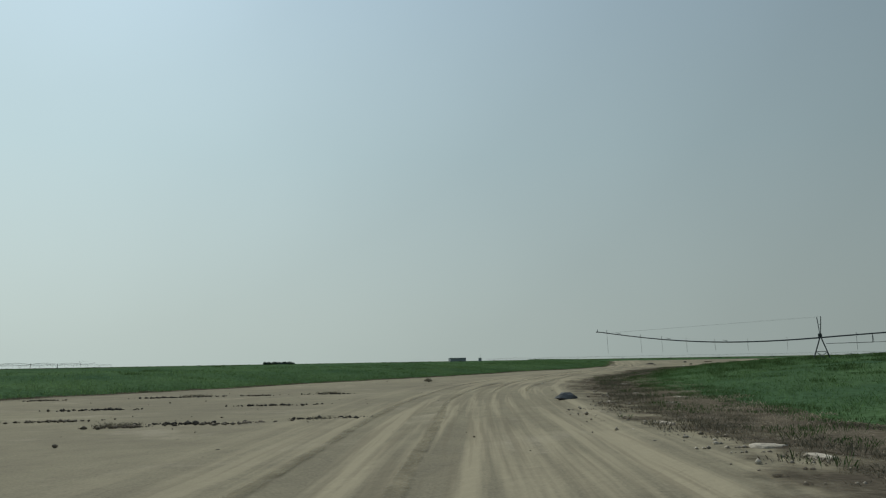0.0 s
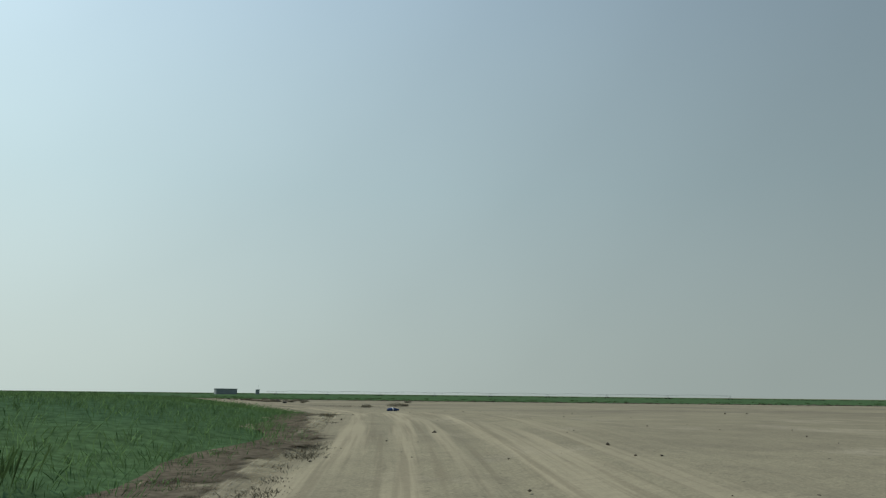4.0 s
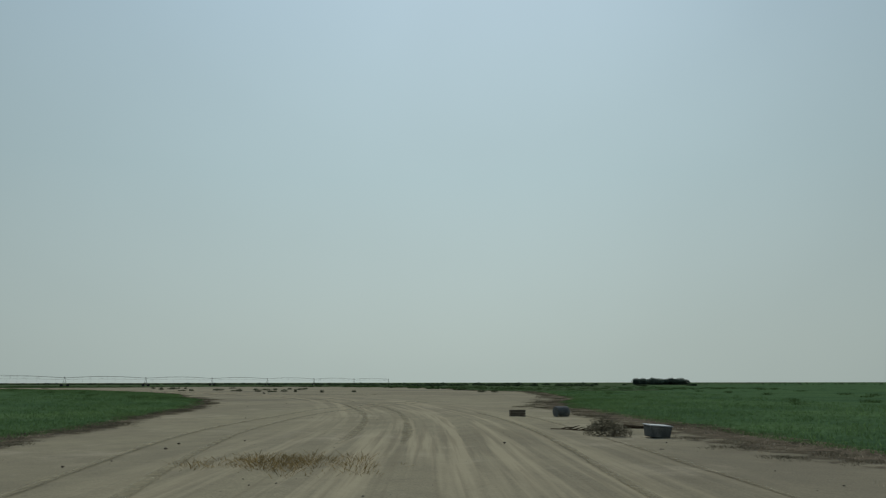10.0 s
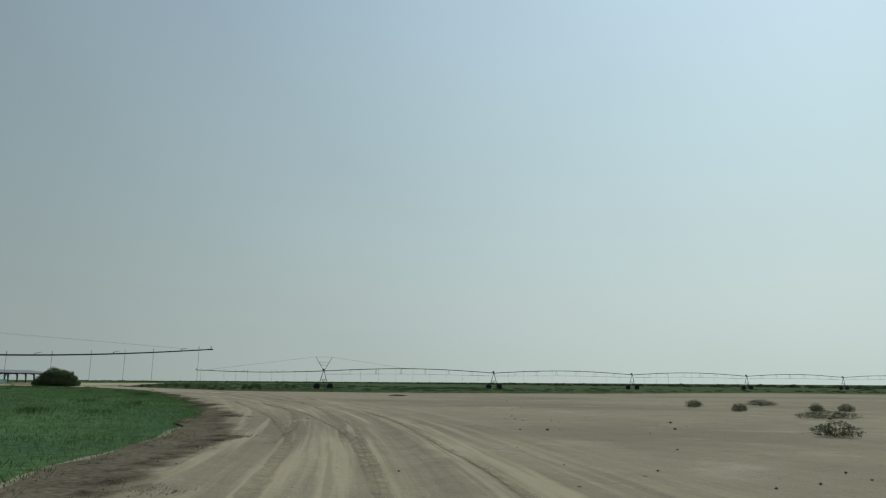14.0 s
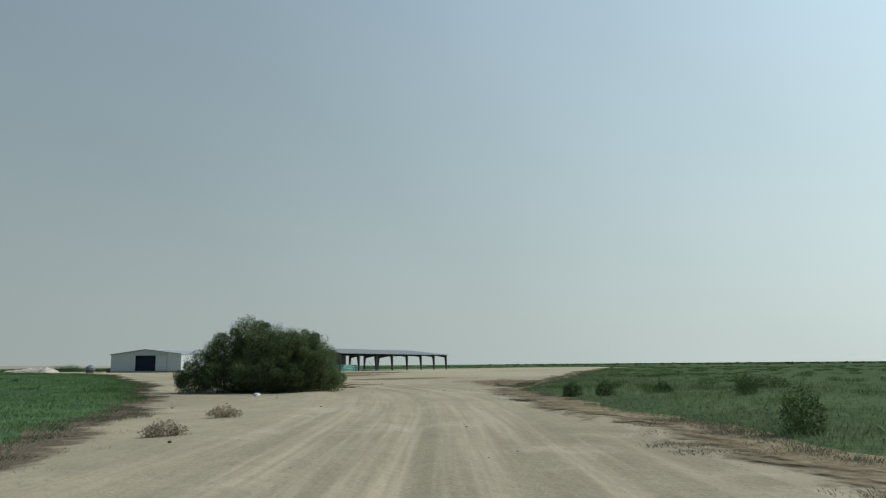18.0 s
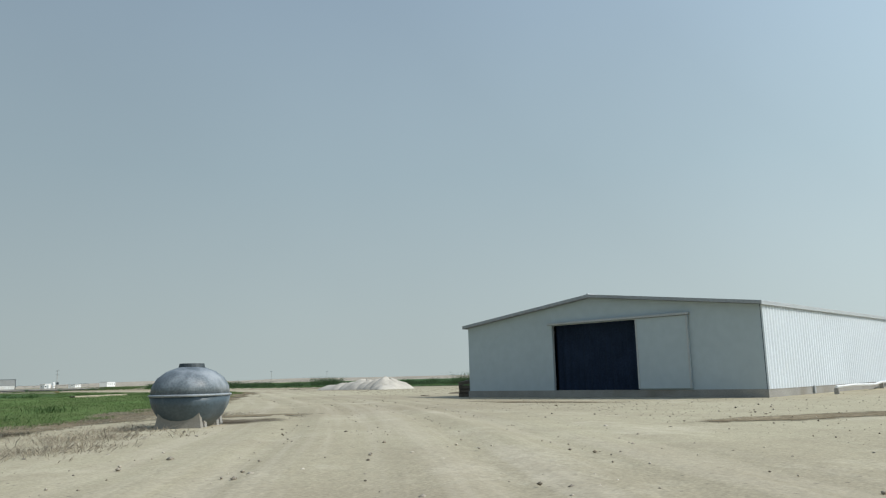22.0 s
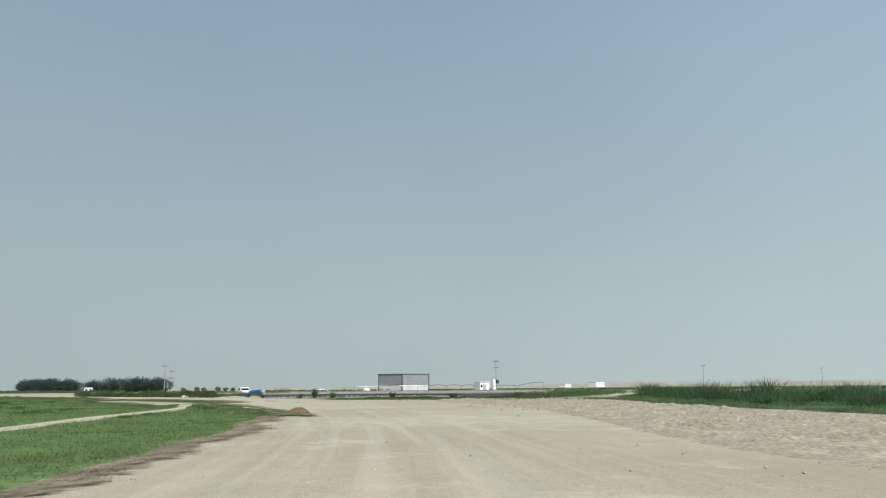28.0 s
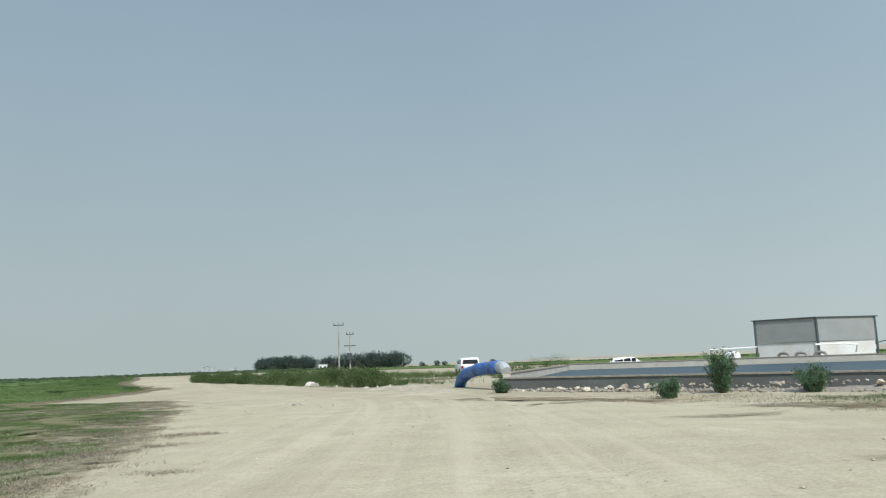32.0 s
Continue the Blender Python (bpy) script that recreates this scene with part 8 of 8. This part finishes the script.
def foam_box(x, y, turn, w, d, h, label):
    t = thing("storage_box", pose(x, y, gz(x, y) + 0.01, 3, 4, turn), label, "box")
    bm = bmesh.new()
    vs = [bm.verts.new(p) for p in ((-w * .44, -d * .44, 0), (w * .44, -d * .44, 0), (w * .44, d * .44, 0), (-w * .44, d * .44, 0), (-w / 2, -d / 2, h), (w / 2, -d / 2, h), (w / 2, d / 2, h), (-w / 2, d / 2, h))]
    for f in ((0, 1, 5, 4), (1, 2, 6, 5), (2, 3, 7, 6), (3, 0, 4, 7), (0, 3, 2, 1), (4, 5, 6, 7)):
        bm.faces.new([vs[i] for i in f])
    bmesh.ops.bevel(bm, geom=list(bm.edges), offset=0.02, segments=1, affect="EDGES")
    part("tub", bm, GREYCLOTH, t)
    bm = bmesh.new()
    box(bm, (-w * .53, -d * .53, h + 0.002), (w * .53, d * .53, h + 0.035), 0.012)
    part("lid", bm, TRIM_SHEET, t, "dirty white lid")


foam_box(26.2, 231.0, 35, 0.55, 0.36, 0.26, "grey plastic box with a white lid at the verge")
foam_box(5.0, 256.1, 48, 0.6, 0.42, 0.27, "larger grey box with a pale lid beside the crop")
for q, (x, y, r_, h_) in enumerate(((25.6, 229.6, 0.35, 0.3), (4.0, 255.4, 0.45, 0.4), (3.0, 257.6, 0.4, 0.35), (48.1, 166.5, 0.5, 0.25), (48.7, 165, 0.6, 0.3), (47.8, 172, 0.5, 0.25), (48.2, 176, 0.6, 0.3), (47.4, 181, 0.5, 0.25), (46.6, 186, 0.5, 0.25), (53.4, 166, 0.5, 0.3), (55.2, 169, 0.5, 0.25), (52.6, 172, 0.5, 0.22), (57, 175, 0.6, 0.25))):
    bush(x, y, r_, h_, GREYBUSH, "low dry weed clump among the litter", q + 160, int(500 + 1500 * r_), size=0.026)
log(2.3, 257, 1.2, 0.05, 15, "short brown branch on the sand", True)
log(3.4, 259.5, 1.0, 0.06, -10, "brown stick at the field edge")
patch(-309.5, 282.5, 1.2, 0.5, 2.4, "dark stain of litter on the sand", LITTERSOIL, 0.02)


def shed_pipe():
    t = thing("ground_pipe", pose(-357, 258.2, 0.3), "white water pipe on low stands along the shed", "pipe")
    bm = bmesh.new()
    tube(bm, [(-k * 2.0, 0.2 * math.sin(k), 0.26 + 0.03 * math.sin(k * 1.7)) for k in range(24)], 0.05, 6)
    part("pipe_run", bm, WHITE, t)
    for k in range(0, 24, 4):
        bm = bmesh.new()
        box(bm, (-k * 2.0 - 0.06, 0.2 * math.sin(k) - 0.08, -0.05), (-k * 2.0 + 0.06, 0.2 * math.sin(k) + 0.08, 0.22), 0.01)
        part("stand", bm, CONCRETE, t)


shed_pipe()

for x, y, sx, sy, n in ((-322, 292, 12, 4.5, 900), (-340, 283, 9, 3, 400), (-306, 298, 6, 2.5, 350), (-392, 47, 6, 2, 250), (-386, 58, 2, 6, 250)):
    xy = np.array([x, y]) + rng.normal(0, 1, (n, 2)) * np.array([sx, sy])
    xy = xy[road_gap(xy) > 2.5]
    tagged(new("straw_litter", tufts("straw_litter", xy, ground_z(xy[:, 0], xy[:, 1]) + 0.012, 0.035, STRAW, spread=0.3, blades=10, width=0.006, lean=4.0)), "loose straw litter trodden into the sand", "straw", kind="stuff")
for q in range(44):
    u = q / 43
    bush(-357 - 28 * u + rr.uniform(-1.6, 1.6), -18 + 42 * u + rr.uniform(-1.2, 1.2), rr.uniform(0.7, 1.3), rr.uniform(0.7, 1.3), BRIGHTSCRUB, "rounded green shrub between the two tracks", 200 + q, 2600, size=0.05)
for q, (x, y, sx, sy, n) in enumerate(growth_spots):
    xy = np.array([x, y]) + rng.normal(0, 1, (n, 2)) * np.array([sx, sy])
    xy = xy[(wobble(xy, 0.7, 3.1) > -0.3) & (road_gap(xy) > 6)]
    tagged(new("weeds", tufts("weeds", xy, 0.015, rng.uniform(0.04, 0.13, len(xy)) * (0.6 + 0.8 * np.clip(wobble(xy, 1.3, 5.0), 0, 1)), BRIGHTSCRUB if q % 3 else BLADE2, spread=0.24, blades=24, width=0.006, lean=1.5)), "low green weeds on the sand before the basin", "weeds", kind="stuff")
def upright_bush(x, y, r, h, stems, seed):
    """Thin stems that lean outwards, each with sprays of narrow leaves."""
    t = thing("bush", pose(x, y, gz(x, y)), "upright leafy green bush at the foot of the basin wall", "bush")
    q = random.Random(seed)
    g = np.random.default_rng(seed)
    bm = bmesh.new()
    at = []
    for k in range(stems):
        a, out, up = q.uniform(0, 6.28), r * q.uniform(0.15, 1.0), h * q.uniform(0.55, 1.05)
        foot = np.array([0.25 * out * math.cos(a), 0.25 * out * math.sin(a), -0.03])
        tip = np.array([out * math.cos(a), out * math.sin(a), up])
        tube(bm, [tuple(foot), tuple(foot * 0.5 + tip * 0.5 + np.array([0, 0, 0.06 * h])), tuple(tip)], [0.009, 0.006, 0.003], 4)
        w = g.uniform(0.12, 1.0, 210)
        at.append(foot + (tip - foot) * w[:, None] + g.normal(0, 0.062, (210, 3)) + np.array([0, 0, 0.06 * h]) * np.sin(w * math.pi)[:, None])
    part("stems", bm, BARK, t)
    P = np.concatenate(at)
    P = P[P[:, 2] > 0.02]
    n = len(P)
    d = g.normal(0, 0.7, (n, 3)) + np.array([0, 0, 0.7])
    d /= np.linalg.norm(d, axis=1)[:, None]
    e = np.cross(d, g.normal(0, 1, (n, 3)))
    e /= np.linalg.norm(e, axis=1)[:, None]
    L = g.uniform(0.025, 0.065, n)[:, None]
    V = np.stack([P - d * L, P + e * L * 0.24, P + d * L, P - e * L * 0.24], 1).reshape(-1, 3)
    mpart("foliage", mesh_np("foliage", V, np.arange(n * 4).reshape(-1, 4), BASINBUSH), t)


for q, (x, y, r_, h_, n_) in enumerate(((-397.8, 43.2, 0.5, 1.25, 30), (-400.0, 44.4, 0.65, 0.75, 20), (-395.8, 45.2, 0.5, 0.5, 16), (-391.1, 39.8, 0.4, 0.6, 14), (-406.4, 53.0, 0.5, 0.7, 18), (-413.0, 57.5, 0.7, 0.6, 18), (-420.3, 60.0, 0.9, 0.7, 24))):
    upright_bush(x, y, r_, h_, n_, 240 + q)
patch(-336.2, 251.0, 3.6, 2.0, 2.4, "dark trampled soil round the water tank", SOIL, 0.03)
heap(-361.4, 236.9, 0.7, 0.09, BROWNSOIL, "low brown heap of litter on the gravel", "heap", 31, "litter_heap", 1.5, 20)
patch(-362.2, 238.0, 2.4, 0.7, 1.3, "dark streak of litter on the gravel", SOIL, 0.02)
patch(-358.2, 240.2, 1.5, 0.45, 1.2, "brown streak of litter beside the pallets", LITTERSOIL, 0.02)
log(-356.0, 239.0, 0.9, 0.02, 70, "thin stick lying on the gravel")

# ---------------------------------------------------------------- tyre marks, crust and litter
def surface_z(xy):
    """Height of the sand or of the track at places."""
    xy = np.asarray(xy, float)
    d = ((xy[:, None, :] - line[None]) ** 2).sum(-1)
    n = d.argmin(1)
    v = ((xy - line[n]) * side[n]).sum(1)
    z = ground_z(xy[:, 0], xy[:, 1]) + 0.004
    w = v + wander[n]
    r = np.zeros(len(xy))
    for at_v, deep, wide in RUTS:
        f = 0.55 + 0.45 * np.sin(run[n] / 31 + at_v * 3)
        r += deep * f * (0.5 * np.exp(-((np.abs(w - at_v) - 2 * wide) / wide) ** 2) - np.exp(-((w - at_v) / wide) ** 2))
    return z + np.clip((HALF - np.abs(v)) / 1.5, 0, 1) * (0.058 + r + 0.012 * wobble(xy, 0.9))


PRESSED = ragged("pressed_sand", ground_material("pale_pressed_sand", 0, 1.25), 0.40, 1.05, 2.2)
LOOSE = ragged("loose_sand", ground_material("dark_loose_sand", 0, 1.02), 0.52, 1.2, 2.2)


def tyre_mark(points, width, label, material, ridge=0.03, seed=0.0):
    """One pressed wheel mark with a crumbled ridge on both sides."""
    c = spline(points, 0.7)
    c = c + np.stack([wobble(c, 0.11, seed), wobble(c, 0.11, seed + 3)], 1) * 0.18
    d = np.gradient(c, axis=0)
    d /= np.linalg.norm(d, axis=1)[:, None]
    nrm = np.stack([d[:, 1], -d[:, 0]], 1)
    o = np.array([-1.25, -0.85, -0.55, 0.0, 0.55, 0.85, 1.25]) * width
    end = np.clip(np.minimum(np.arange(len(c)), np.arange(len(c))[::-1]) / 5.0, 0, 1)
    w = (0.85 + 0.25 * wobble(c, 0.6, seed)) * (0.3 + 0.7 * end)
    Q = c[:, None] + nrm[:, None] * (w[:, None] * o[None])[..., None]
    lift = np.array([-0.012, ridge, 0.008, 0.004, 0.008, ridge * 0.8, -0.012])[None] * (0.5 + 0.5 * wobble(Q, 1.7, seed + 1)) * end[:, None]
    z = np.stack([surface_z(Q[:, k]) for k in range(7)], 1) + lift + np.array([-0.004, 0.01, 0.01, 0.01, 0.01, 0.01, -0.004])[None]
    i, j = np.meshgrid(np.arange(len(c) - 1), np.arange(6), indexing="ij")
    k = (i * 7 + j).ravel()
    F = np.stack([k, k + 1, k + 8, k + 7], 1)
    uv = np.stack([np.repeat(np.arange(len(c), dtype=float), 7), (np.array([-0.7, 0.1, 0.5, 0.6, 0.5, 0.1, -0.7])[None] - (1 - end[:, None]) * 0.8).ravel()], 1)
    return tagged(new("tyre_track", mesh_np("tyre_track", np.concatenate([Q, z[..., None]], -1).reshape(-1, 3), F, material, uv, smooth=True)), label, "track", kind="structure")


def wheel_pair(points, label, material, gauge=1.5, width=0.2, ridge=0.03, seed=0.0):
    c = np.asarray(points, float)
    d = np.gradient(c, axis=0)
    d /= np.linalg.norm(d, axis=1)[:, None]
    nrm = np.stack([d[:, 1], -d[:, 0]], 1)
    for sgn in (-0.5, 0.5):
        tyre_mark(c + nrm * gauge * sgn, width, label, material, ridge, seed + sgn)


tr = random.Random(77)
for q in range(15):
    a = 40 + q * (ROAD_LEN * 0.46 - 60) / 15 + tr.uniform(-10, 10)
    b = a + tr.uniform(45, 100)
    v0, v2 = tr.uniform(-3.2, 3.2), tr.uniform(-0.9, 0.9)
    v2 += v0
    v1 = (v0 + v2) / 2 + tr.uniform(-0.6, 0.6)
    n = 9
    pts = []
    for u in np.linspace(0, 1, n):
        k = min(int(np.searchsorted(run, a + (b - a) * u)), len(line) - 1)
        v = v0 * (1 - u) ** 2 + 2 * v1 * u * (1 - u) + v2 * u * u
        pts.append(tuple(line[k] + side[k] * v))
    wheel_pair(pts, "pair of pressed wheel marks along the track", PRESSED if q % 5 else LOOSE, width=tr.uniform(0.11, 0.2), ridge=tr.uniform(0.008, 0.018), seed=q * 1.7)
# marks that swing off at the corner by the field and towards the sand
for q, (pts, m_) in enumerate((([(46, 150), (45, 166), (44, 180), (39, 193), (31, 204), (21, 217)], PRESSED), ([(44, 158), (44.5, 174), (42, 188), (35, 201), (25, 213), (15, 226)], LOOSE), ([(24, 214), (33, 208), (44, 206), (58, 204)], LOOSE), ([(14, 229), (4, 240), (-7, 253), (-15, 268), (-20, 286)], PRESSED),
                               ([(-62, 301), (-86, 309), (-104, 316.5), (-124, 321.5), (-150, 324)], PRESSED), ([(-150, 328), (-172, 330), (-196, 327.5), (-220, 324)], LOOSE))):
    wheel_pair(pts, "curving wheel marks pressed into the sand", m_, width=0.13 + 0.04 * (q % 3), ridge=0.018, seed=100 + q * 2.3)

# crust, clods and dry litter on the sand before the first field
for q, (x, y) in enumerate(((-12.3, -83.1), (-11.2, -82.6), (-9.7, -82.8), (-8.0, -82.5), (-11.8, -67.4), (-15.7, -67.7), (-14.3, -67.3), (-15.4, -76.0), (-20.3, -68.1), (-8.8, -67.1), (-14.7, -80.9), (-9.9, -75.4))):
    r_ = 0.35 + 0.12 * (q % 4)
    xy = np.array([x, y]) + rng.normal(0, 1, (70, 2)) * np.array([r_, 0.16])
    stones("crust_clods", xy, np.minimum(rng.gamma(2.0, 0.018, 70) + 0.012, 0.085), STONE if q % 2 else CLODS, "row of dark broken soil crust on the sand", 0.1)
    if q % 3 == 0:
        hay(x, y, 0.5, 30, "brown dry twigs on broken soil crust", GREYBUSH, 0.1)
# scrub, crust slabs and clods on the bank by the first bend
BANK_LINE = spline([(-2.4, -97), (-1.6, -90.2), (-1.4, -82.7), (0.8, -76), (3.4, -66), (6.2, -55), (8.5, -49), (12.5, -41.5), (17.5, -30), (21.5, -21.5), (26.6, -11.7), (31.0, -4)], 0.5)
bank_tan = np.gradient(BANK_LINE, axis=0)
bank_tan /= np.linalg.norm(bank_tan, axis=1)[:, None]
bank_out = np.stack([bank_tan[:, 1], -bank_tan[:, 0]], 1)
for q, (n, lo, hi, tall, m_, label, gate) in enumerate(((2600, 0.1, 1.6, 0.13, GREYBUSH, "grey-green scrub tufts along the foot of the bank", -0.1), (2600, 1.6, 4.4, 0.12, SCRUB, "dark green weeds over the bank", 0.05), (1800, 0.3, 4.0, 0.09, DRY, "dry straw-coloured weeds on the bank", 0.0), (900, 0.2, 2.4, 0.2, SCRUB, "taller green clumps on the bank", 0.4))):
    k = rng.integers(0, len(BANK_LINE), n)
    w = rng.uniform(lo, hi, n)
    xy = BANK_LINE[k] + bank_out[k] * w[:, None] + rng.normal(0, 0.15, (n, 2))
    g = wobble(xy, 0.9, 6.0 + q)
    xy, w, g = xy[g > gate], w[g > gate], g[g > gate]
    tagged(new("bank_weeds", tufts("bank_weeds", xy, ground_z(xy[:, 0], xy[:, 1]) + 0.03 + 0.05 * np.maximum(w - 1.5, 0), tall * (0.6 + 0.7 * np.clip(g, 0, 1)), m_, spread=0.22, blades=12, width=0.007, lean=1.0)), label, "weeds", kind="stuff")
br = random.Random(9)
for q in range(34):
    k = br.randrange(len(BANK_LINE))
    p = BANK_LINE[k] + bank_out[k] * br.uniform(0.2, 2.6)
    rock(float(p[0]), float(p[1]), (br.uniform(0.12, 0.36), br.uniform(0.1, 0.2), br.uniform(0.035, 0.07)), 300 + q, PALECLODS if q % 4 else ROCK, "pale slab of broken sand crust on the bank", "crust_slab", "crust", br.uniform(0, 180), 0.15)
k = rng.integers(0, len(BANK_LINE), 1500)
xy = BANK_LINE[k] + bank_out[k] * rng.normal(0.1, 0.35, 1500)[:, None]
stones("earth_clods", xy, np.minimum(rng.gamma(2.0, 0.012, 1500) + 0.008, 0.07), PALECLODS, "crumbled edge of pale sand clods under the bank")
# litter and stones under the thorn tree and in the yard
LEAFLITTER = mat("brown_leaf_litter", (0.20, 0.155, 0.095), 0.95, var=0.4, scale=3, fine=12, bump=0, second=(0.13, 0.10, 0.062), random_tint=0.4, spec=0.0)
for x, y, rx, ry, turn in ((-279.7, 302.3, 2.0, 0.35, 2.5), (-284.4, 300.9, 2.2, 0.3, 2.6), (-276, 306.1, 1.6, 0.4, 2.5), (-271.1, 306, 1.7, 0.5, 2.4), (-268.3, 309.4, 0.6, 0.3, 0.3), (-272.9, 308.6, 1.0, 0.22, 2.5), (-268.5, 304.4, 1.8, 0.7, 2.5), (-274.5, 303.2, 1.6, 0.4, 2.5)):
    q = rng.normal(0, 1, (420, 2)) * np.array([rx, ry])
    xy = np.array([x, y]) + q @ np.array([[math.cos(turn), math.sin(turn)], [-math.sin(turn), math.cos(turn)]])
    tagged(new("leaf_litter", tufts("leaf_litter", xy, surface_z(xy) + 0.012, 0.012, LEAFLITTER, spread=0.13, blades=12, width=0.011, lean=5.0)), "streak of brown leaf litter on the sand", "litter", kind="stuff")
hay(-268.3, 309.4, 0.6, 90, "flat brown tuft of dead grass", STRAW, 0.1)
yard = np.array([54.5, 121]) + rng.normal(0, 1, (900, 2)) * np.array([2.2, 4.0])
stones("small_stones", yard, np.minimum(rng.gamma(1.8, 0.009, len(yard)) + 0.006, 0.06), CLODS, "dark stones strewn over the bare sand", 0.2)
yard = np.array([-314, 283]) + rng.normal(0, 1, (9000, 2)) @ np.array([[13, -9], [3.0, 4.5]])
stones("small_stones", yard, np.minimum(rng.gamma(1.6, 0.004, len(yard)) + 0.004, 0.026), CLODS, "dark stones strewn over the yard", 0.2)
yard = np.array([-347, 249]) + rng.normal(0, 1, (5000, 2)) * np.array([7, 8])
stones("small_stones", yard, np.minimum(rng.gamma(1.6, 0.004, len(yard)) + 0.004, 0.026), PALECLODS, "pale stones strewn before the shed", 0.2)
